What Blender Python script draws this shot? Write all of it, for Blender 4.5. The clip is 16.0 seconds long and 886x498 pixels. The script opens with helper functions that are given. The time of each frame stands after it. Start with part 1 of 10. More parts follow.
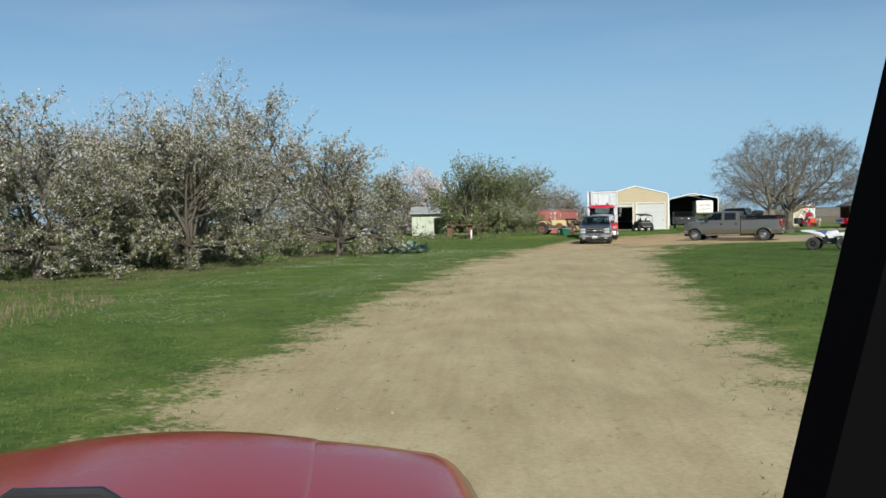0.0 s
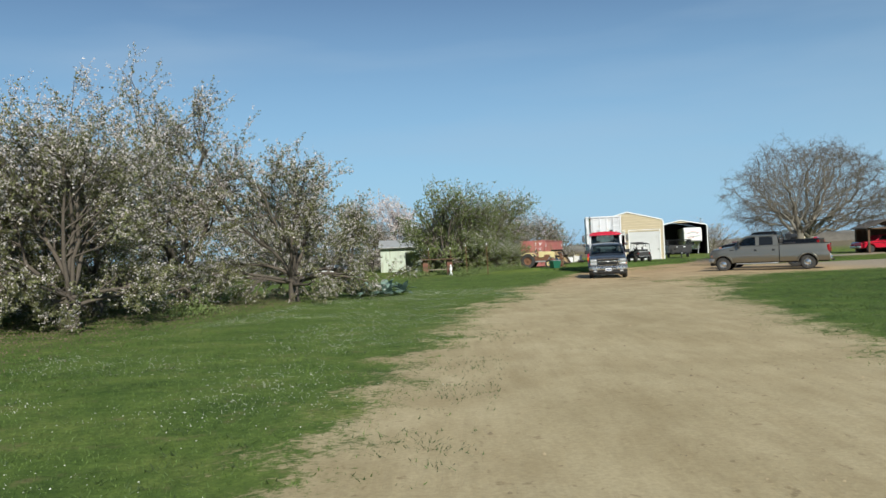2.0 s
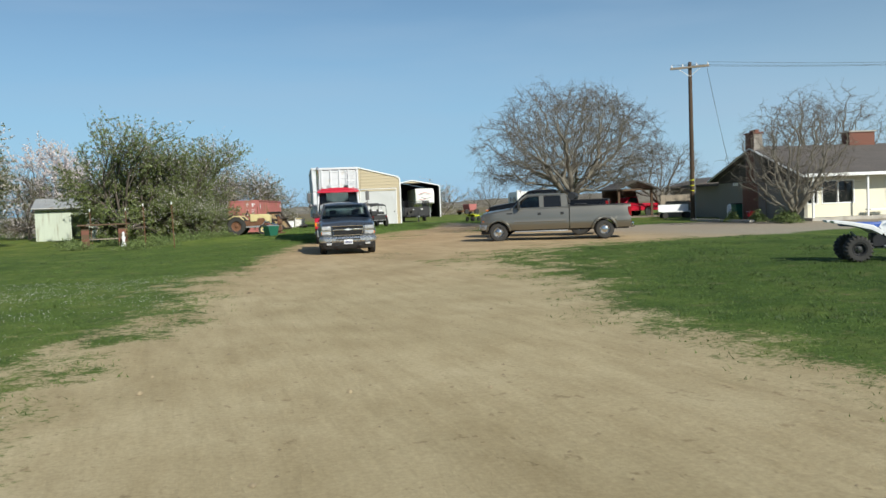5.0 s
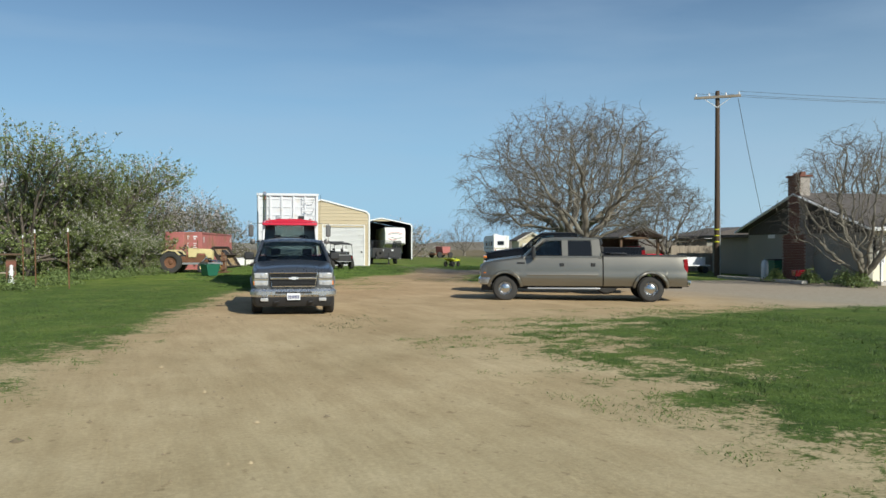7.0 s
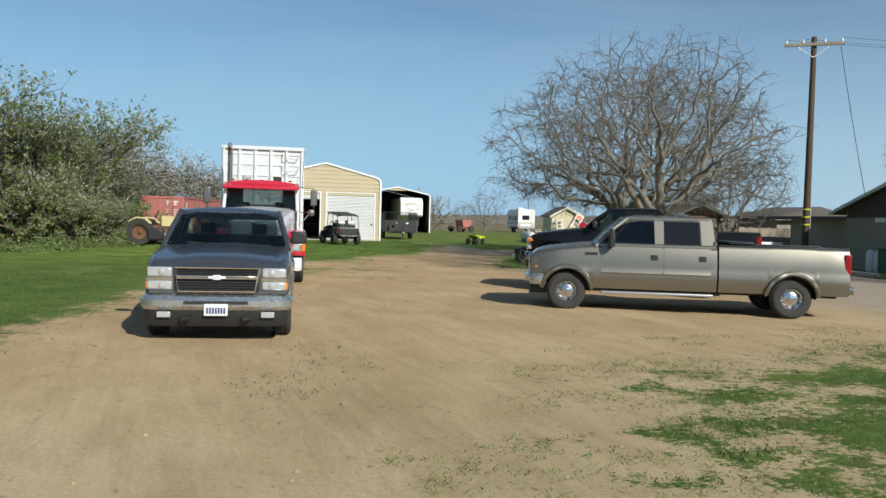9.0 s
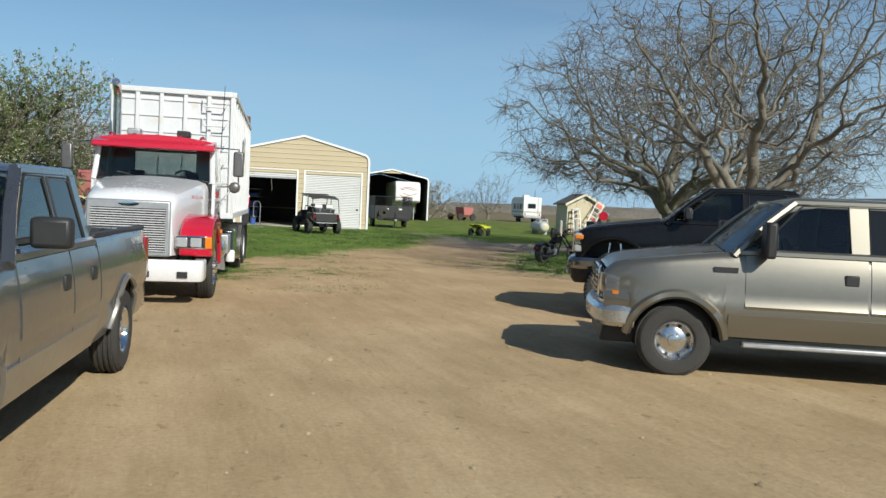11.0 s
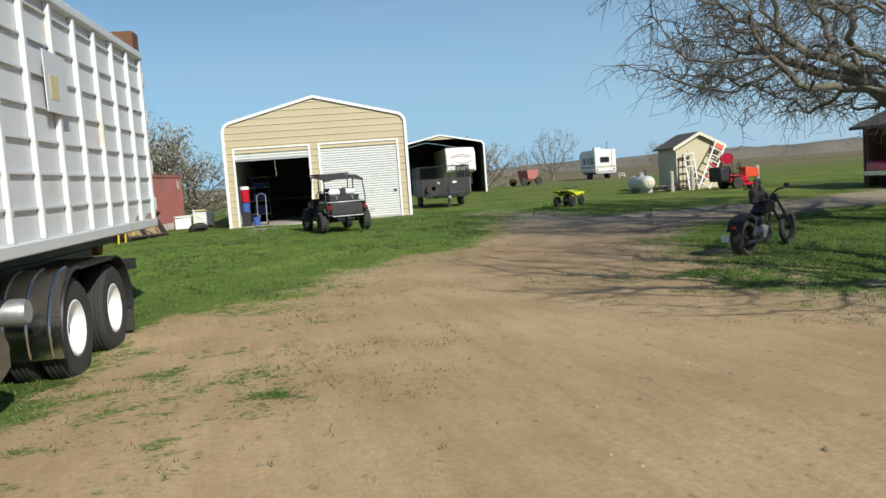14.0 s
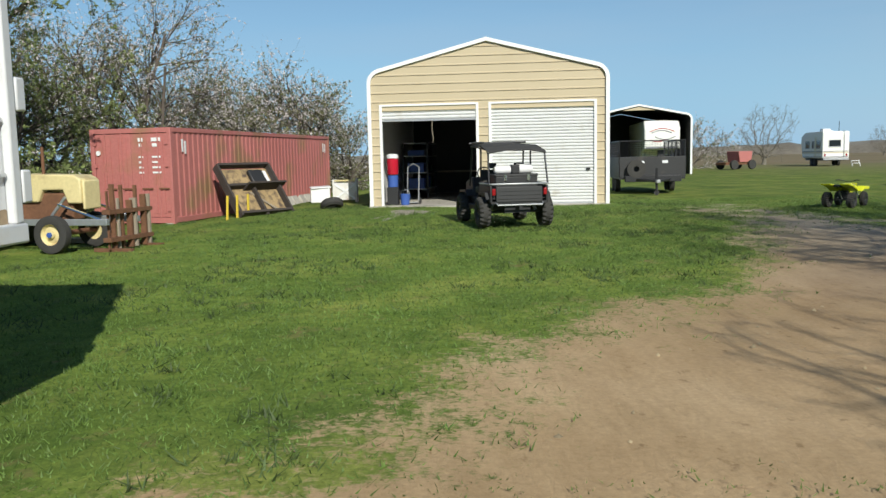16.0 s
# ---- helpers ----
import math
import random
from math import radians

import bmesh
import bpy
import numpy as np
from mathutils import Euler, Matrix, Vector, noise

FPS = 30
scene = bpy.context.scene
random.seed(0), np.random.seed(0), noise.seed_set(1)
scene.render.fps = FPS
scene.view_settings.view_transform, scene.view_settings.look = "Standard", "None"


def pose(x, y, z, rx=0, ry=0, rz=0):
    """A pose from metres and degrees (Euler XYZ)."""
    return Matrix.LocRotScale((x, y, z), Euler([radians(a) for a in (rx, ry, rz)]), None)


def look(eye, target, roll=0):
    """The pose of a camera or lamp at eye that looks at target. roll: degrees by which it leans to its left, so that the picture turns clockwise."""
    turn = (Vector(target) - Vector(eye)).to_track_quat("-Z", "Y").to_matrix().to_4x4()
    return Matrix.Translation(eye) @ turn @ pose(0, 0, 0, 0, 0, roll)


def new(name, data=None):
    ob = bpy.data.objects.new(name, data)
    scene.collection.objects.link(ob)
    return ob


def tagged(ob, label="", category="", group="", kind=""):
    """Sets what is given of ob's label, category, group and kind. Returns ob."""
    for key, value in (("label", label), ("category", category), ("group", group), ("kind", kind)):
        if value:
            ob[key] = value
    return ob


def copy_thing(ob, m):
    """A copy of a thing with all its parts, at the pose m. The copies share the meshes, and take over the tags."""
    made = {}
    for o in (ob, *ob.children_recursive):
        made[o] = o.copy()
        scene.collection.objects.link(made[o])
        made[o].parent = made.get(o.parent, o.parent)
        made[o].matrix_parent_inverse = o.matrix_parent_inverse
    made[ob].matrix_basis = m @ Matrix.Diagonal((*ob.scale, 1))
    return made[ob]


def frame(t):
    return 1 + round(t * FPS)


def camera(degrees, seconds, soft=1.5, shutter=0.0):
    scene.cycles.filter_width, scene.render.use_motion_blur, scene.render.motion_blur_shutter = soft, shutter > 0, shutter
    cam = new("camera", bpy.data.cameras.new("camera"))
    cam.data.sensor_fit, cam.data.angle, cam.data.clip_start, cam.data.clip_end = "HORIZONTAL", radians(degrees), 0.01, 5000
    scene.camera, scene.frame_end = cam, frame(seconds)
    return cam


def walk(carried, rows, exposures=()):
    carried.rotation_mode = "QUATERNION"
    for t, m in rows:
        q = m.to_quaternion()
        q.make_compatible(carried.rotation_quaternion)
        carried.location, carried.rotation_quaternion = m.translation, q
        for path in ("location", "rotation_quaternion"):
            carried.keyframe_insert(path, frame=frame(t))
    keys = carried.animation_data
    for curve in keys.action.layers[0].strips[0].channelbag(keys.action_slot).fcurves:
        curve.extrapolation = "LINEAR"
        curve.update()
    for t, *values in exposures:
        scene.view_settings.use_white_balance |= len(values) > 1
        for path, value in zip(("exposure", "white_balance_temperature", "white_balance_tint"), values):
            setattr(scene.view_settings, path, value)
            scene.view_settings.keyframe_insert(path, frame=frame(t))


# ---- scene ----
cam = camera(56.9, 16.0)
PATH = [
    (0, (1.546, -6.982, 1.71), (1.438, -4.986, 1.64), -1.2),
    (0.5, (1.126, -4.782, 1.649), (1.045, -2.787, 1.537), -2.0),
    (1, (0.671, -2.081, 1.583), (0.574, -0.084, 1.565), -0.8),
    (1.5, (0.408, 0.252, 1.641), (0.346, 2.25, 1.587), -3.5),
    (2, (0.208, 2.723, 1.59), (0.189, 4.723, 1.604), -2.5),
    (2.5, (0.183, 5.149, 1.521), (0.252, 7.148, 1.519), -3.3),
    (3, (0.266, 7.582, 1.628), (0.403, 9.578, 1.615), -2.9),
    (3.5, (0.467, 9.848, 1.635), (0.741, 11.828, 1.558), -0.2),
    (4, (0.977, 12.362, 1.51), (1.42, 14.312, 1.507), -0.4),
    (4.2, (1.233, 13.36, 1.571), (1.79, 15.28, 1.527), -0.9),
    (6.3, (3.881, 23.476, 1.556), (4.567, 25.35, 1.426), -2.4),
    (6.5, (4.085, 24.31, 1.575), (4.797, 26.174, 1.446), -1.8),
    (7, (4.706, 26.421, 1.61), (5.431, 28.285, 1.605), 0.1),
    (7.5, (5.398, 28.483, 1.623), (6.13, 30.342, 1.547), -0.4),
    (8, (6.057, 30.42, 1.617), (6.741, 32.296, 1.51), -0.8),
    (8.5, (6.811, 32.33, 1.678), (7.511, 34.2, 1.561), 0.9),
    (9, (7.523, 34.389, 1.74), (8.207, 36.266, 1.666), 1.6),
    (9.2, (7.79, 35.298, 1.63), (8.456, 37.181, 1.533), 0.1),
    (11.3, (10.783, 43.073, 1.649), (11.471, 44.948, 1.546), 2.8),
    (11.5, (11.082, 43.858, 1.68), (11.741, 45.745, 1.61), 1.5),
    (12, (11.736, 45.688, 1.682), (12.358, 47.585, 1.564), 0.8),
    (12.5, (12.341, 47.665, 1.63), (12.914, 49.575, 1.475), -0.7),
    (13, (12.912, 49.81, 1.613), (13.479, 51.726, 1.508), -1.0),
    (13.5, (13.441, 51.866, 1.588), (13.988, 53.783, 1.428), -4.8),
    (14, (13.958, 53.937, 1.614), (14.505, 55.853, 1.438), -4.1),
    (14.5, (14.385, 55.892, 1.609), (14.914, 57.811, 1.423), -5.9),
    (15, (14.731, 57.928, 1.601), (15.175, 59.871, 1.437), -3.4),
    (15.5, (15.101, 59.899, 1.629), (15.469, 61.856, 1.44), -2.4),
    (16, (15.446, 61.935, 1.64), (15.569, 63.919, 1.418), -1.2),
]
walk(cam, [(t, look(eye, target, roll)) for t, eye, target, roll in PATH])

# ---------------------------------------------------------------- light
SUN_TO = Vector((0.19, -0.82, 0.54)).normalized()      # towards the sun
SUN_EL = math.asin(SUN_TO.z)
SUN_AZ = math.atan2(SUN_TO.x, SUN_TO.y)

world = bpy.data.worlds.new("sky")
scene.world = world
world.use_nodes = True
wn, wl = world.node_tree.nodes, world.node_tree.links
wn.clear()
w_out, w_bg, w_sky = wn.new("ShaderNodeOutputWorld"), wn.new("ShaderNodeBackground"), wn.new("ShaderNodeTexSky")
w_sky.sky_type, w_sky.sun_disc = "NISHITA", False
w_sky.sun_elevation, w_sky.sun_rotation = SUN_EL, SUN_AZ
w_sky.air_density, w_sky.dust_density, w_sky.ozone_density = 1.0, 0.2, 2.4
w_bg.inputs["Strength"].default_value = 0.08
# thin high haze streaks
w_tc, w_map, w_noise, w_ramp, w_mix = (wn.new("ShaderNodeTexCoord"), wn.new("ShaderNodeMapping"), wn.new("ShaderNodeTexNoise"),
                                       wn.new("ShaderNodeValToRGB"), wn.new("ShaderNodeMixRGB"))
w_map.inputs["Scale"].default_value = (1.2, 2.4, 9.0)
w_map.inputs["Rotation"].default_value = (0.1, 0.22, 0.5)
w_noise.inputs["Scale"].default_value, w_noise.inputs["Detail"].default_value = 1.6, 6.0
w_ramp.color_ramp.elements[0].position, w_ramp.color_ramp.elements[1].position = 0.45, 0.85
w_ramp.color_ramp.elements[1].color = (0.44, 0.44, 0.44, 1)
w_mix.inputs["Color2"].default_value = (5.4, 6.6, 8.2, 1)
wl.new(w_tc.outputs["Generated"], w_map.inputs["Vector"]); wl.new(w_map.outputs[0], w_noise.inputs["Vector"])
wl.new(w_noise.outputs["Fac"], w_ramp.inputs[0]); wl.new(w_ramp.outputs[0], w_mix.inputs["Fac"])
# pale blue haze towards the horizon
w_sep, w_low, w_haze = wn.new("ShaderNodeSeparateXYZ"), wn.new("ShaderNodeValToRGB"), wn.new("ShaderNodeMixRGB")
w_low.color_ramp.elements[0].position, w_low.color_ramp.elements[0].color = 0.0, (0.88, 0.88, 0.88, 1)
w_low.color_ramp.elements[1].position, w_low.color_ramp.elements[1].color = 0.30, (0, 0, 0, 1)
w_east, w_pale = wn.new("ShaderNodeValToRGB"), wn.new("ShaderNodeMixRGB")
w_east.color_ramp.elements[0].position, w_east.color_ramp.elements[1].position = 0.35, 0.75
w_pale.inputs["Color1"].default_value, w_pale.inputs["Color2"].default_value = (3.95, 6.8, 9.7, 1), (5.7, 7.5, 9.3, 1)
wl.new(w_east.outputs[0], w_pale.inputs["Fac"]); wl.new(w_pale.outputs[0], w_haze.inputs["Color2"])
wl.new(w_tc.outputs["Generated"], w_sep.inputs[0]); wl.new(w_sep.outputs["Z"], w_low.inputs[0]); wl.new(w_sep.outputs["X"], w_east.inputs[0])
wl.new(w_low.outputs[0], w_haze.inputs["Fac"]); wl.new(w_sky.outputs[0], w_haze.inputs["Color1"])
w_tint = wn.new("ShaderNodeMixRGB")                       # the clear blue of a dry spring sky
w_tint.blend_type, w_tint.inputs["Fac"].default_value = "MULTIPLY", 1.0
w_tint.inputs["Color2"].default_value = (0.885, 1.0, 1.045, 1)
wl.new(w_haze.outputs[0], w_mix.inputs["Color1"]); wl.new(w_mix.outputs[0], w_tint.inputs["Color1"]); wl.new(w_tint.outputs[0], w_bg.inputs["Color"])
wl.new(w_bg.outputs[0], w_out.inputs["Surface"])

sun = new("sun", bpy.data.lights.new("sun", "SUN"))
sun.data.energy, sun.data.angle, sun.data.color = 4.9, radians(0.53), (1.0, 0.985, 0.89)
sun.matrix_world = look(SUN_TO * 60, (0, 0, 0))


# ---------------------------------------------------------------- materials
def mat(name, base, rough=0.6, metal=0.0, var=0.18, big=0.7, fine=18.0, bump=0.0, bump_scale=60.0, spec=0.5, coat=0.0,
        stain=None, stain_amount=0.0, rough_var=0.08, island=0.0, stretch=(1, 1, 1), trans=0.0, ior=1.45, thin=0.0):
    """A surface with colour variation at two scales, uneven gloss, fine relief and, if asked for, stains of another colour."""
    m = bpy.data.materials.new(name)
    m.use_nodes = True
    n, l = m.node_tree.nodes, m.node_tree.links
    bs = n["Principled BSDF"]
    tc, mp = n.new("ShaderNodeTexCoord"), n.new("ShaderNodeMapping")
    mp.inputs["Scale"].default_value = stretch
    l.new(tc.outputs["Object"], mp.inputs["Vector"])

    def noise_tex(scale, detail=4.0):
        t = n.new("ShaderNodeTexNoise")
        t.inputs["Scale"].default_value, t.inputs["Detail"].default_value = scale, detail
        l.new(mp.outputs[0], t.inputs["Vector"])
        return t.outputs["Fac"]

    def mul(a, b, op="MULTIPLY"):
        k = n.new("ShaderNodeMath")
        k.operation = op
        for i, v in enumerate((a, b)):
            if isinstance(v, (int, float)):
                k.inputs[i].default_value = v
            else:
                l.new(v, k.inputs[i])
        return k.outputs[0]

    nb, nf = noise_tex(big, 3.0), noise_tex(fine, 5.0)
    amount = mul(mul(nb, nf, "ADD"), 1.0, "SUBTRACT")          # about -0.5 .. 0.5
    gain = mul(mul(amount, 2.2 * var), 1.0, "ADD")
    if island:
        geo = n.new("ShaderNodeNewGeometry")
        gain = mul(gain, mul(mul(mul(geo.outputs["Random Per Island"], 0.5, "SUBTRACT"), 2 * island), 1.0, "ADD"))
    vm = n.new("ShaderNodeVectorMath")
    vm.operation = "SCALE"
    vm.inputs[0].default_value = base[:3]
    l.new(gain, vm.inputs["Scale"])
    colour = vm.outputs[0]
    if stain:
        mx = n.new("ShaderNodeMixRGB")
        rp = n.new("ShaderNodeValToRGB")
        rp.color_ramp.elements[0].position, rp.color_ramp.elements[1].position = 0.62 - 0.25 * stain_amount, 0.74 - 0.1 * stain_amount
        l.new(noise_tex(big * 2.3, 8.0), rp.inputs[0])
        l.new(rp.outputs[0], mx.inputs["Fac"])
        l.new(colour, mx.inputs["Color1"])
        mx.inputs["Color2"].default_value = (*stain, 1)
        colour = mx.outputs[0]
    l.new(colour, bs.inputs["Base Color"])
    l.new(mul(mul(amount, rough_var * 2), rough, "ADD"), bs.inputs["Roughness"])
    bs.inputs["Metallic"].default_value = metal
    bs.inputs["Specular IOR Level"].default_value = spec
    bs.inputs["Coat Weight"].default_value = coat
    bs.inputs["Coat Roughness"].default_value = 0.04
    bs.inputs["Transmission Weight"].default_value = trans
    bs.inputs["IOR"].default_value = ior
    if bump:
        b = n.new("ShaderNodeBump")
        b.inputs["Strength"].default_value, b.inputs["Distance"].default_value = bump, 0.02
        l.new(noise_tex(bump_scale, 5.0), b.inputs["Height"])
        l.new(b.outputs[0], bs.inputs["Normal"])
    if thin:                                                   # light shines through leaves and petals
        tr, ms = n.new("ShaderNodeBsdfTranslucent"), n.new("ShaderNodeMixShader")
        l.new(colour, tr.inputs["Color"])
        ms.inputs["Fac"].default_value = thin
        l.new(bs.outputs[0], ms.inputs[1])
        l.new(tr.outputs[0], ms.inputs[2])
        l.new(ms.outputs[0], n["Material Output"].inputs["Surface"])
    return m


M = {}
M["tan_steel"] = mat("tan_painted_steel", (0.53, 0.44, 0.295), 0.42, var=0.06, big=0.5, bump=0.02, stretch=(1, 1, 3))
M["grille_bar"] = mat("bright_grille_bar", (0.78, 0.78, 0.78), 0.3, metal=0.25, var=0.05)
M["white_steel"] = mat("white_painted_steel", (0.68, 0.68, 0.67), 0.4, var=0.05, bump=0.02, stain=(0.55, 0.52, 0.47), stain_amount=0.1)
M["white_trim"] = mat("white_trim_steel", (0.82, 0.82, 0.80), 0.35, var=0.04)
# near-black: shade inside the garage and carport is put into this colour
M["dark_steel"] = mat("inside_shade_steel", (0.05, 0.05, 0.05), 0.7, var=0.2)
M["concrete"] = mat("concrete", (0.42, 0.39, 0.34), 0.85, var=0.2, big=0.6, bump=0.3, stain=(0.28, 0.25, 0.21), stain_amount=0.4)
M["gravel"] = mat("grey_gravel", (0.31, 0.275, 0.22), 0.9, var=0.45, fine=40, bump=0.8, bump_scale=45)
M["container_red"] = mat("faded_red_container_paint", (0.43, 0.15, 0.135), 0.6, var=0.20, big=0.35, bump=0.05, stain=(0.27, 0.16, 0.085), stain_amount=0.42)
M["bark"] = mat("grey_bark", (0.185, 0.165, 0.128), 0.9, var=0.45, big=3, fine=30, bump=0.5, bump_scale=40)
M["bark_twig"] = mat("brown_twig_bark", (0.15, 0.13, 0.105), 0.9, var=0.3, big=2, fine=22)
M["bark_dark"] = mat("dark_bark", (0.105, 0.086, 0.068), 0.9, var=0.35, big=3, fine=30, bump=0.4, bump_scale=40)
M["blossom"] = mat("almond_blossom", (0.84, 0.76, 0.74), 0.7, var=0.12, island=0.3, thin=0.4)
M["leaf_olive"] = mat("young_olive_leaf", (0.215, 0.22, 0.10), 0.6, var=0.2, island=0.5, thin=0.4)
M["leaf_spring"] = mat("spring_green_leaf", (0.225, 0.27, 0.095), 0.6, var=0.25, island=0.5, thin=0.4)
M["leaf_green"] = mat("fresh_green_leaf", (0.18, 0.235, 0.08), 0.55, var=0.2, island=0.5, thin=0.35)
M["leaf_grey"] = mat("blue_grey_leaf", (0.17, 0.25, 0.21), 0.6, var=0.2, island=0.3)
M["grass"] = mat("grass_blade", (0.126, 0.190, 0.044), 0.6, var=0.34, island=0.35, thin=0.3)
M["flower"] = mat("white_clover_flower", (0.78, 0.78, 0.70), 0.7, var=0.1)
M["dry_stalk"] = mat("dry_weed_stalk", (0.22, 0.165, 0.105), 0.85, var=0.2, island=0.4)
M["straw"] = mat("leaf_litter", (0.15, 0.11, 0.075), 0.9, var=0.3, island=0.5)
M["pole_wood"] = mat("creosoted_pole_wood", (0.085, 0.055, 0.035), 0.85, var=0.3, big=2, fine=25, bump=0.3, stretch=(1, 1, 0.15))
M["grey_wood"] = mat("weathered_grey_wood", (0.30, 0.25, 0.19), 0.85, var=0.3, big=2, fine=25, bump=0.3, stretch=(1, 1, 0.2))
M["brown_wood"] = mat("stained_brown_wood", (0.12, 0.075, 0.045), 0.85, var=0.35, big=2, fine=25, bump=0.3)
M["gable_brown"] = mat("dark_brown_boarding", (0.075, 0.066, 0.058), 0.8, var=0.2, big=1.0, fine=20, bump=0.3, bump_scale=30)
M["stucco"] = mat("grey_beige_stucco", (0.30, 0.285, 0.24), 0.9, var=0.08, big=0.5, bump=0.25, bump_scale=90)
M["cream"] = mat("cream_siding", (0.70, 0.66, 0.52), 0.7, var=0.06)
M["beige_siding"] = mat("beige_shed_siding", (0.56, 0.49, 0.34), 0.7, var=0.08, stretch=(1, 1, 0.4))
M["pale_green"] = mat("pale_green_boards", (0.52, 0.57, 0.47), 0.75, var=0.12, stretch=(3, 3, 0.4), stain=(0.36, 0.36, 0.27), stain_amount=0.3)
M["brick_red"] = mat("red_brick", (0.19, 0.08, 0.055), 0.85, var=0.25, bump=0.2)
M["mortar"] = mat("mortar", (0.36, 0.32, 0.28), 0.9, var=0.15)
M["shingle"] = mat("grey_brown_shingle", (0.115, 0.10, 0.09), 0.9, var=0.3, fine=9, bump=0.3, stretch=(1, 4, 4))
M["tin_roof"] = mat("weathered_tin_roof", (0.55, 0.55, 0.52), 0.45, metal=0.35, var=0.12, stain=(0.42, 0.36, 0.29), stain_amount=0.2)
M["black_iron"] = mat("black_painted_iron", (0.022, 0.022, 0.024), 0.45, var=0.25)
M["black_rubber"] = mat("tyre_rubber", (0.042, 0.040, 0.037), 0.85, var=0.25, big=3, fine=25, bump=0.15)
M["black_plastic"] = mat("black_plastic", (0.025, 0.025, 0.026), 0.5, var=0.15)
M["grey_plastic"] = mat("grey_plastic", (0.036, 0.036, 0.037), 0.55, var=0.12)
M["chrome"] = mat("chrome", (0.78, 0.78, 0.78), 0.10, metal=1.0, var=0.03, rough_var=0.05)
M["aluminium"] = mat("polished_aluminium", (0.66, 0.66, 0.66), 0.24, metal=1.0, var=0.06, rough_var=0.12)
M["mirror_back"] = mat("dull_mirror_housing", (0.16, 0.155, 0.15), 0.4, metal=0.6, var=0.15)
M["tank_navy"] = mat("glossy_blue_black_enamel", (0.028, 0.035, 0.05), 0.18, var=0.1, coat=1.0)
M["galv"] = mat("galvanised_steel", (0.42, 0.43, 0.44), 0.5, metal=0.7, var=0.18)
M["smoke_chrome"] = mat("dark_smoked_chrome", (0.30, 0.30, 0.31), 0.16, metal=1.0, var=0.05)
M["bright_bumper"] = mat("bright_bumper_steel", (0.62, 0.63, 0.64), 0.27, metal=0.9, var=0.08, rough_var=0.1)
M["stained_ply"] = mat("stained_plywood", (0.34, 0.24, 0.12), 0.8, var=0.35, big=2.5, stain=(0.10, 0.07, 0.05), stain_amount=0.6)
M["char_wood"] = mat("blackened_wood", (0.05, 0.04, 0.035), 0.85, var=0.35, big=2, bump=0.3)
M["pillar_trim"] = mat("matte_black_trim", (0.006, 0.006, 0.006), 0.9, var=0.2, spec=0.1)
M["dust_stain"] = mat("tan_dirt", (0.36, 0.27, 0.17), 0.9, var=0.25)
M["rust"] = mat("rusty_iron", (0.16, 0.075, 0.04), 0.85, var=0.35, big=4, bump=0.3)
M["glass"] = mat("tinted_window_glass", (0.30, 0.37, 0.36), 0.02, var=0.02, trans=1.0, ior=1.45, rough_var=0.0)
M["clear_glass"] = mat("clear_window_glass", (0.62, 0.68, 0.66), 0.02, var=0.02, trans=0.9, ior=1.45, rough_var=0.0)
M["privacy_glass"] = mat("dark_privacy_glass", (0.012, 0.013, 0.014), 0.04, var=0.05, rough_var=0.01)
M["lamp_clear"] = mat("smoky_lamp_lens", (0.24, 0.25, 0.26), 0.08, var=0.2, metal=0.6, fine=14, coat=1.0)
M["lamp_glass"] = mat("lamp_lens", (0.52, 0.53, 0.54), 0.10, var=0.08, metal=0.35, fine=12, coat=1.0)
M["amber"] = mat("amber_lens", (0.72, 0.20, 0.02), 0.2, var=0.1)
M["red_lens"] = mat("red_lens", (0.26, 0.010, 0.012), 0.2, var=0.1)
M["seat"] = mat("dark_seat_cloth", (0.05, 0.048, 0.045), 0.9, var=0.2)
M["plate"] = mat("white_number_plate", (0.72, 0.73, 0.74), 0.4, var=0.05)
M["plate_ink"] = mat("dark_blue_ink", (0.05, 0.06, 0.16), 0.5, var=0.05)
M["pewter"] = mat("pewter_beige_car_paint", (0.225, 0.208, 0.172), 0.38, metal=0.8, var=0.02, big=1.2, coat=0.8, rough_var=0.03)
M["blue_grey"] = mat("dark_blue_grey_car_paint", (0.165, 0.171, 0.178), 0.30, metal=0.8, var=0.06, coat=0.9)
M["silver_grey"] = mat("silver_grey_lower_paint", (0.21, 0.20, 0.185), 0.32, metal=0.5, var=0.08, coat=0.8)
M["black_paint"] = mat("black_car_paint", (0.006, 0.006, 0.007), 0.3, var=0.3, spec=0.3, coat=0.18)
M["truck_white"] = mat("white_truck_paint", (0.70, 0.70, 0.71), 0.25, var=0.03, coat=0.7)
M["truck_red"] = mat("red_truck_paint", (0.50, 0.012, 0.034), 0.24, var=0.06, coat=0.9)
M["jeep_red"] = mat("dark_red_car_paint", (0.33, 0.018, 0.010), 0.14, var=0.06, spec=0.3, rough_var=0.03)
M["bin_white"] = mat("worn_white_bin_paint", (0.64, 0.65, 0.66), 0.45, var=0.05, big=0.8, stain=(0.60, 0.55, 0.47), stain_amount=0.12)
M["yellow"] = mat("bright_yellow_plastic", (0.72, 0.74, 0.03), 0.35, var=0.06)
M["old_yellow"] = mat("faded_cream_yellow_paint", (0.66, 0.55, 0.28), 0.5, var=0.15, stain=(0.30, 0.2, 0.1), stain_amount=0.25)
M["orange_red"] = mat("orange_red_paint", (0.62, 0.075, 0.03), 0.4, var=0.1)
M["blue_plastic"] = mat("blue_plastic", (0.05, 0.11, 0.36), 0.4, var=0.1)
M["green_paint"] = mat("green_painted_steel", (0.016, 0.115, 0.068), 0.45, var=0.12)
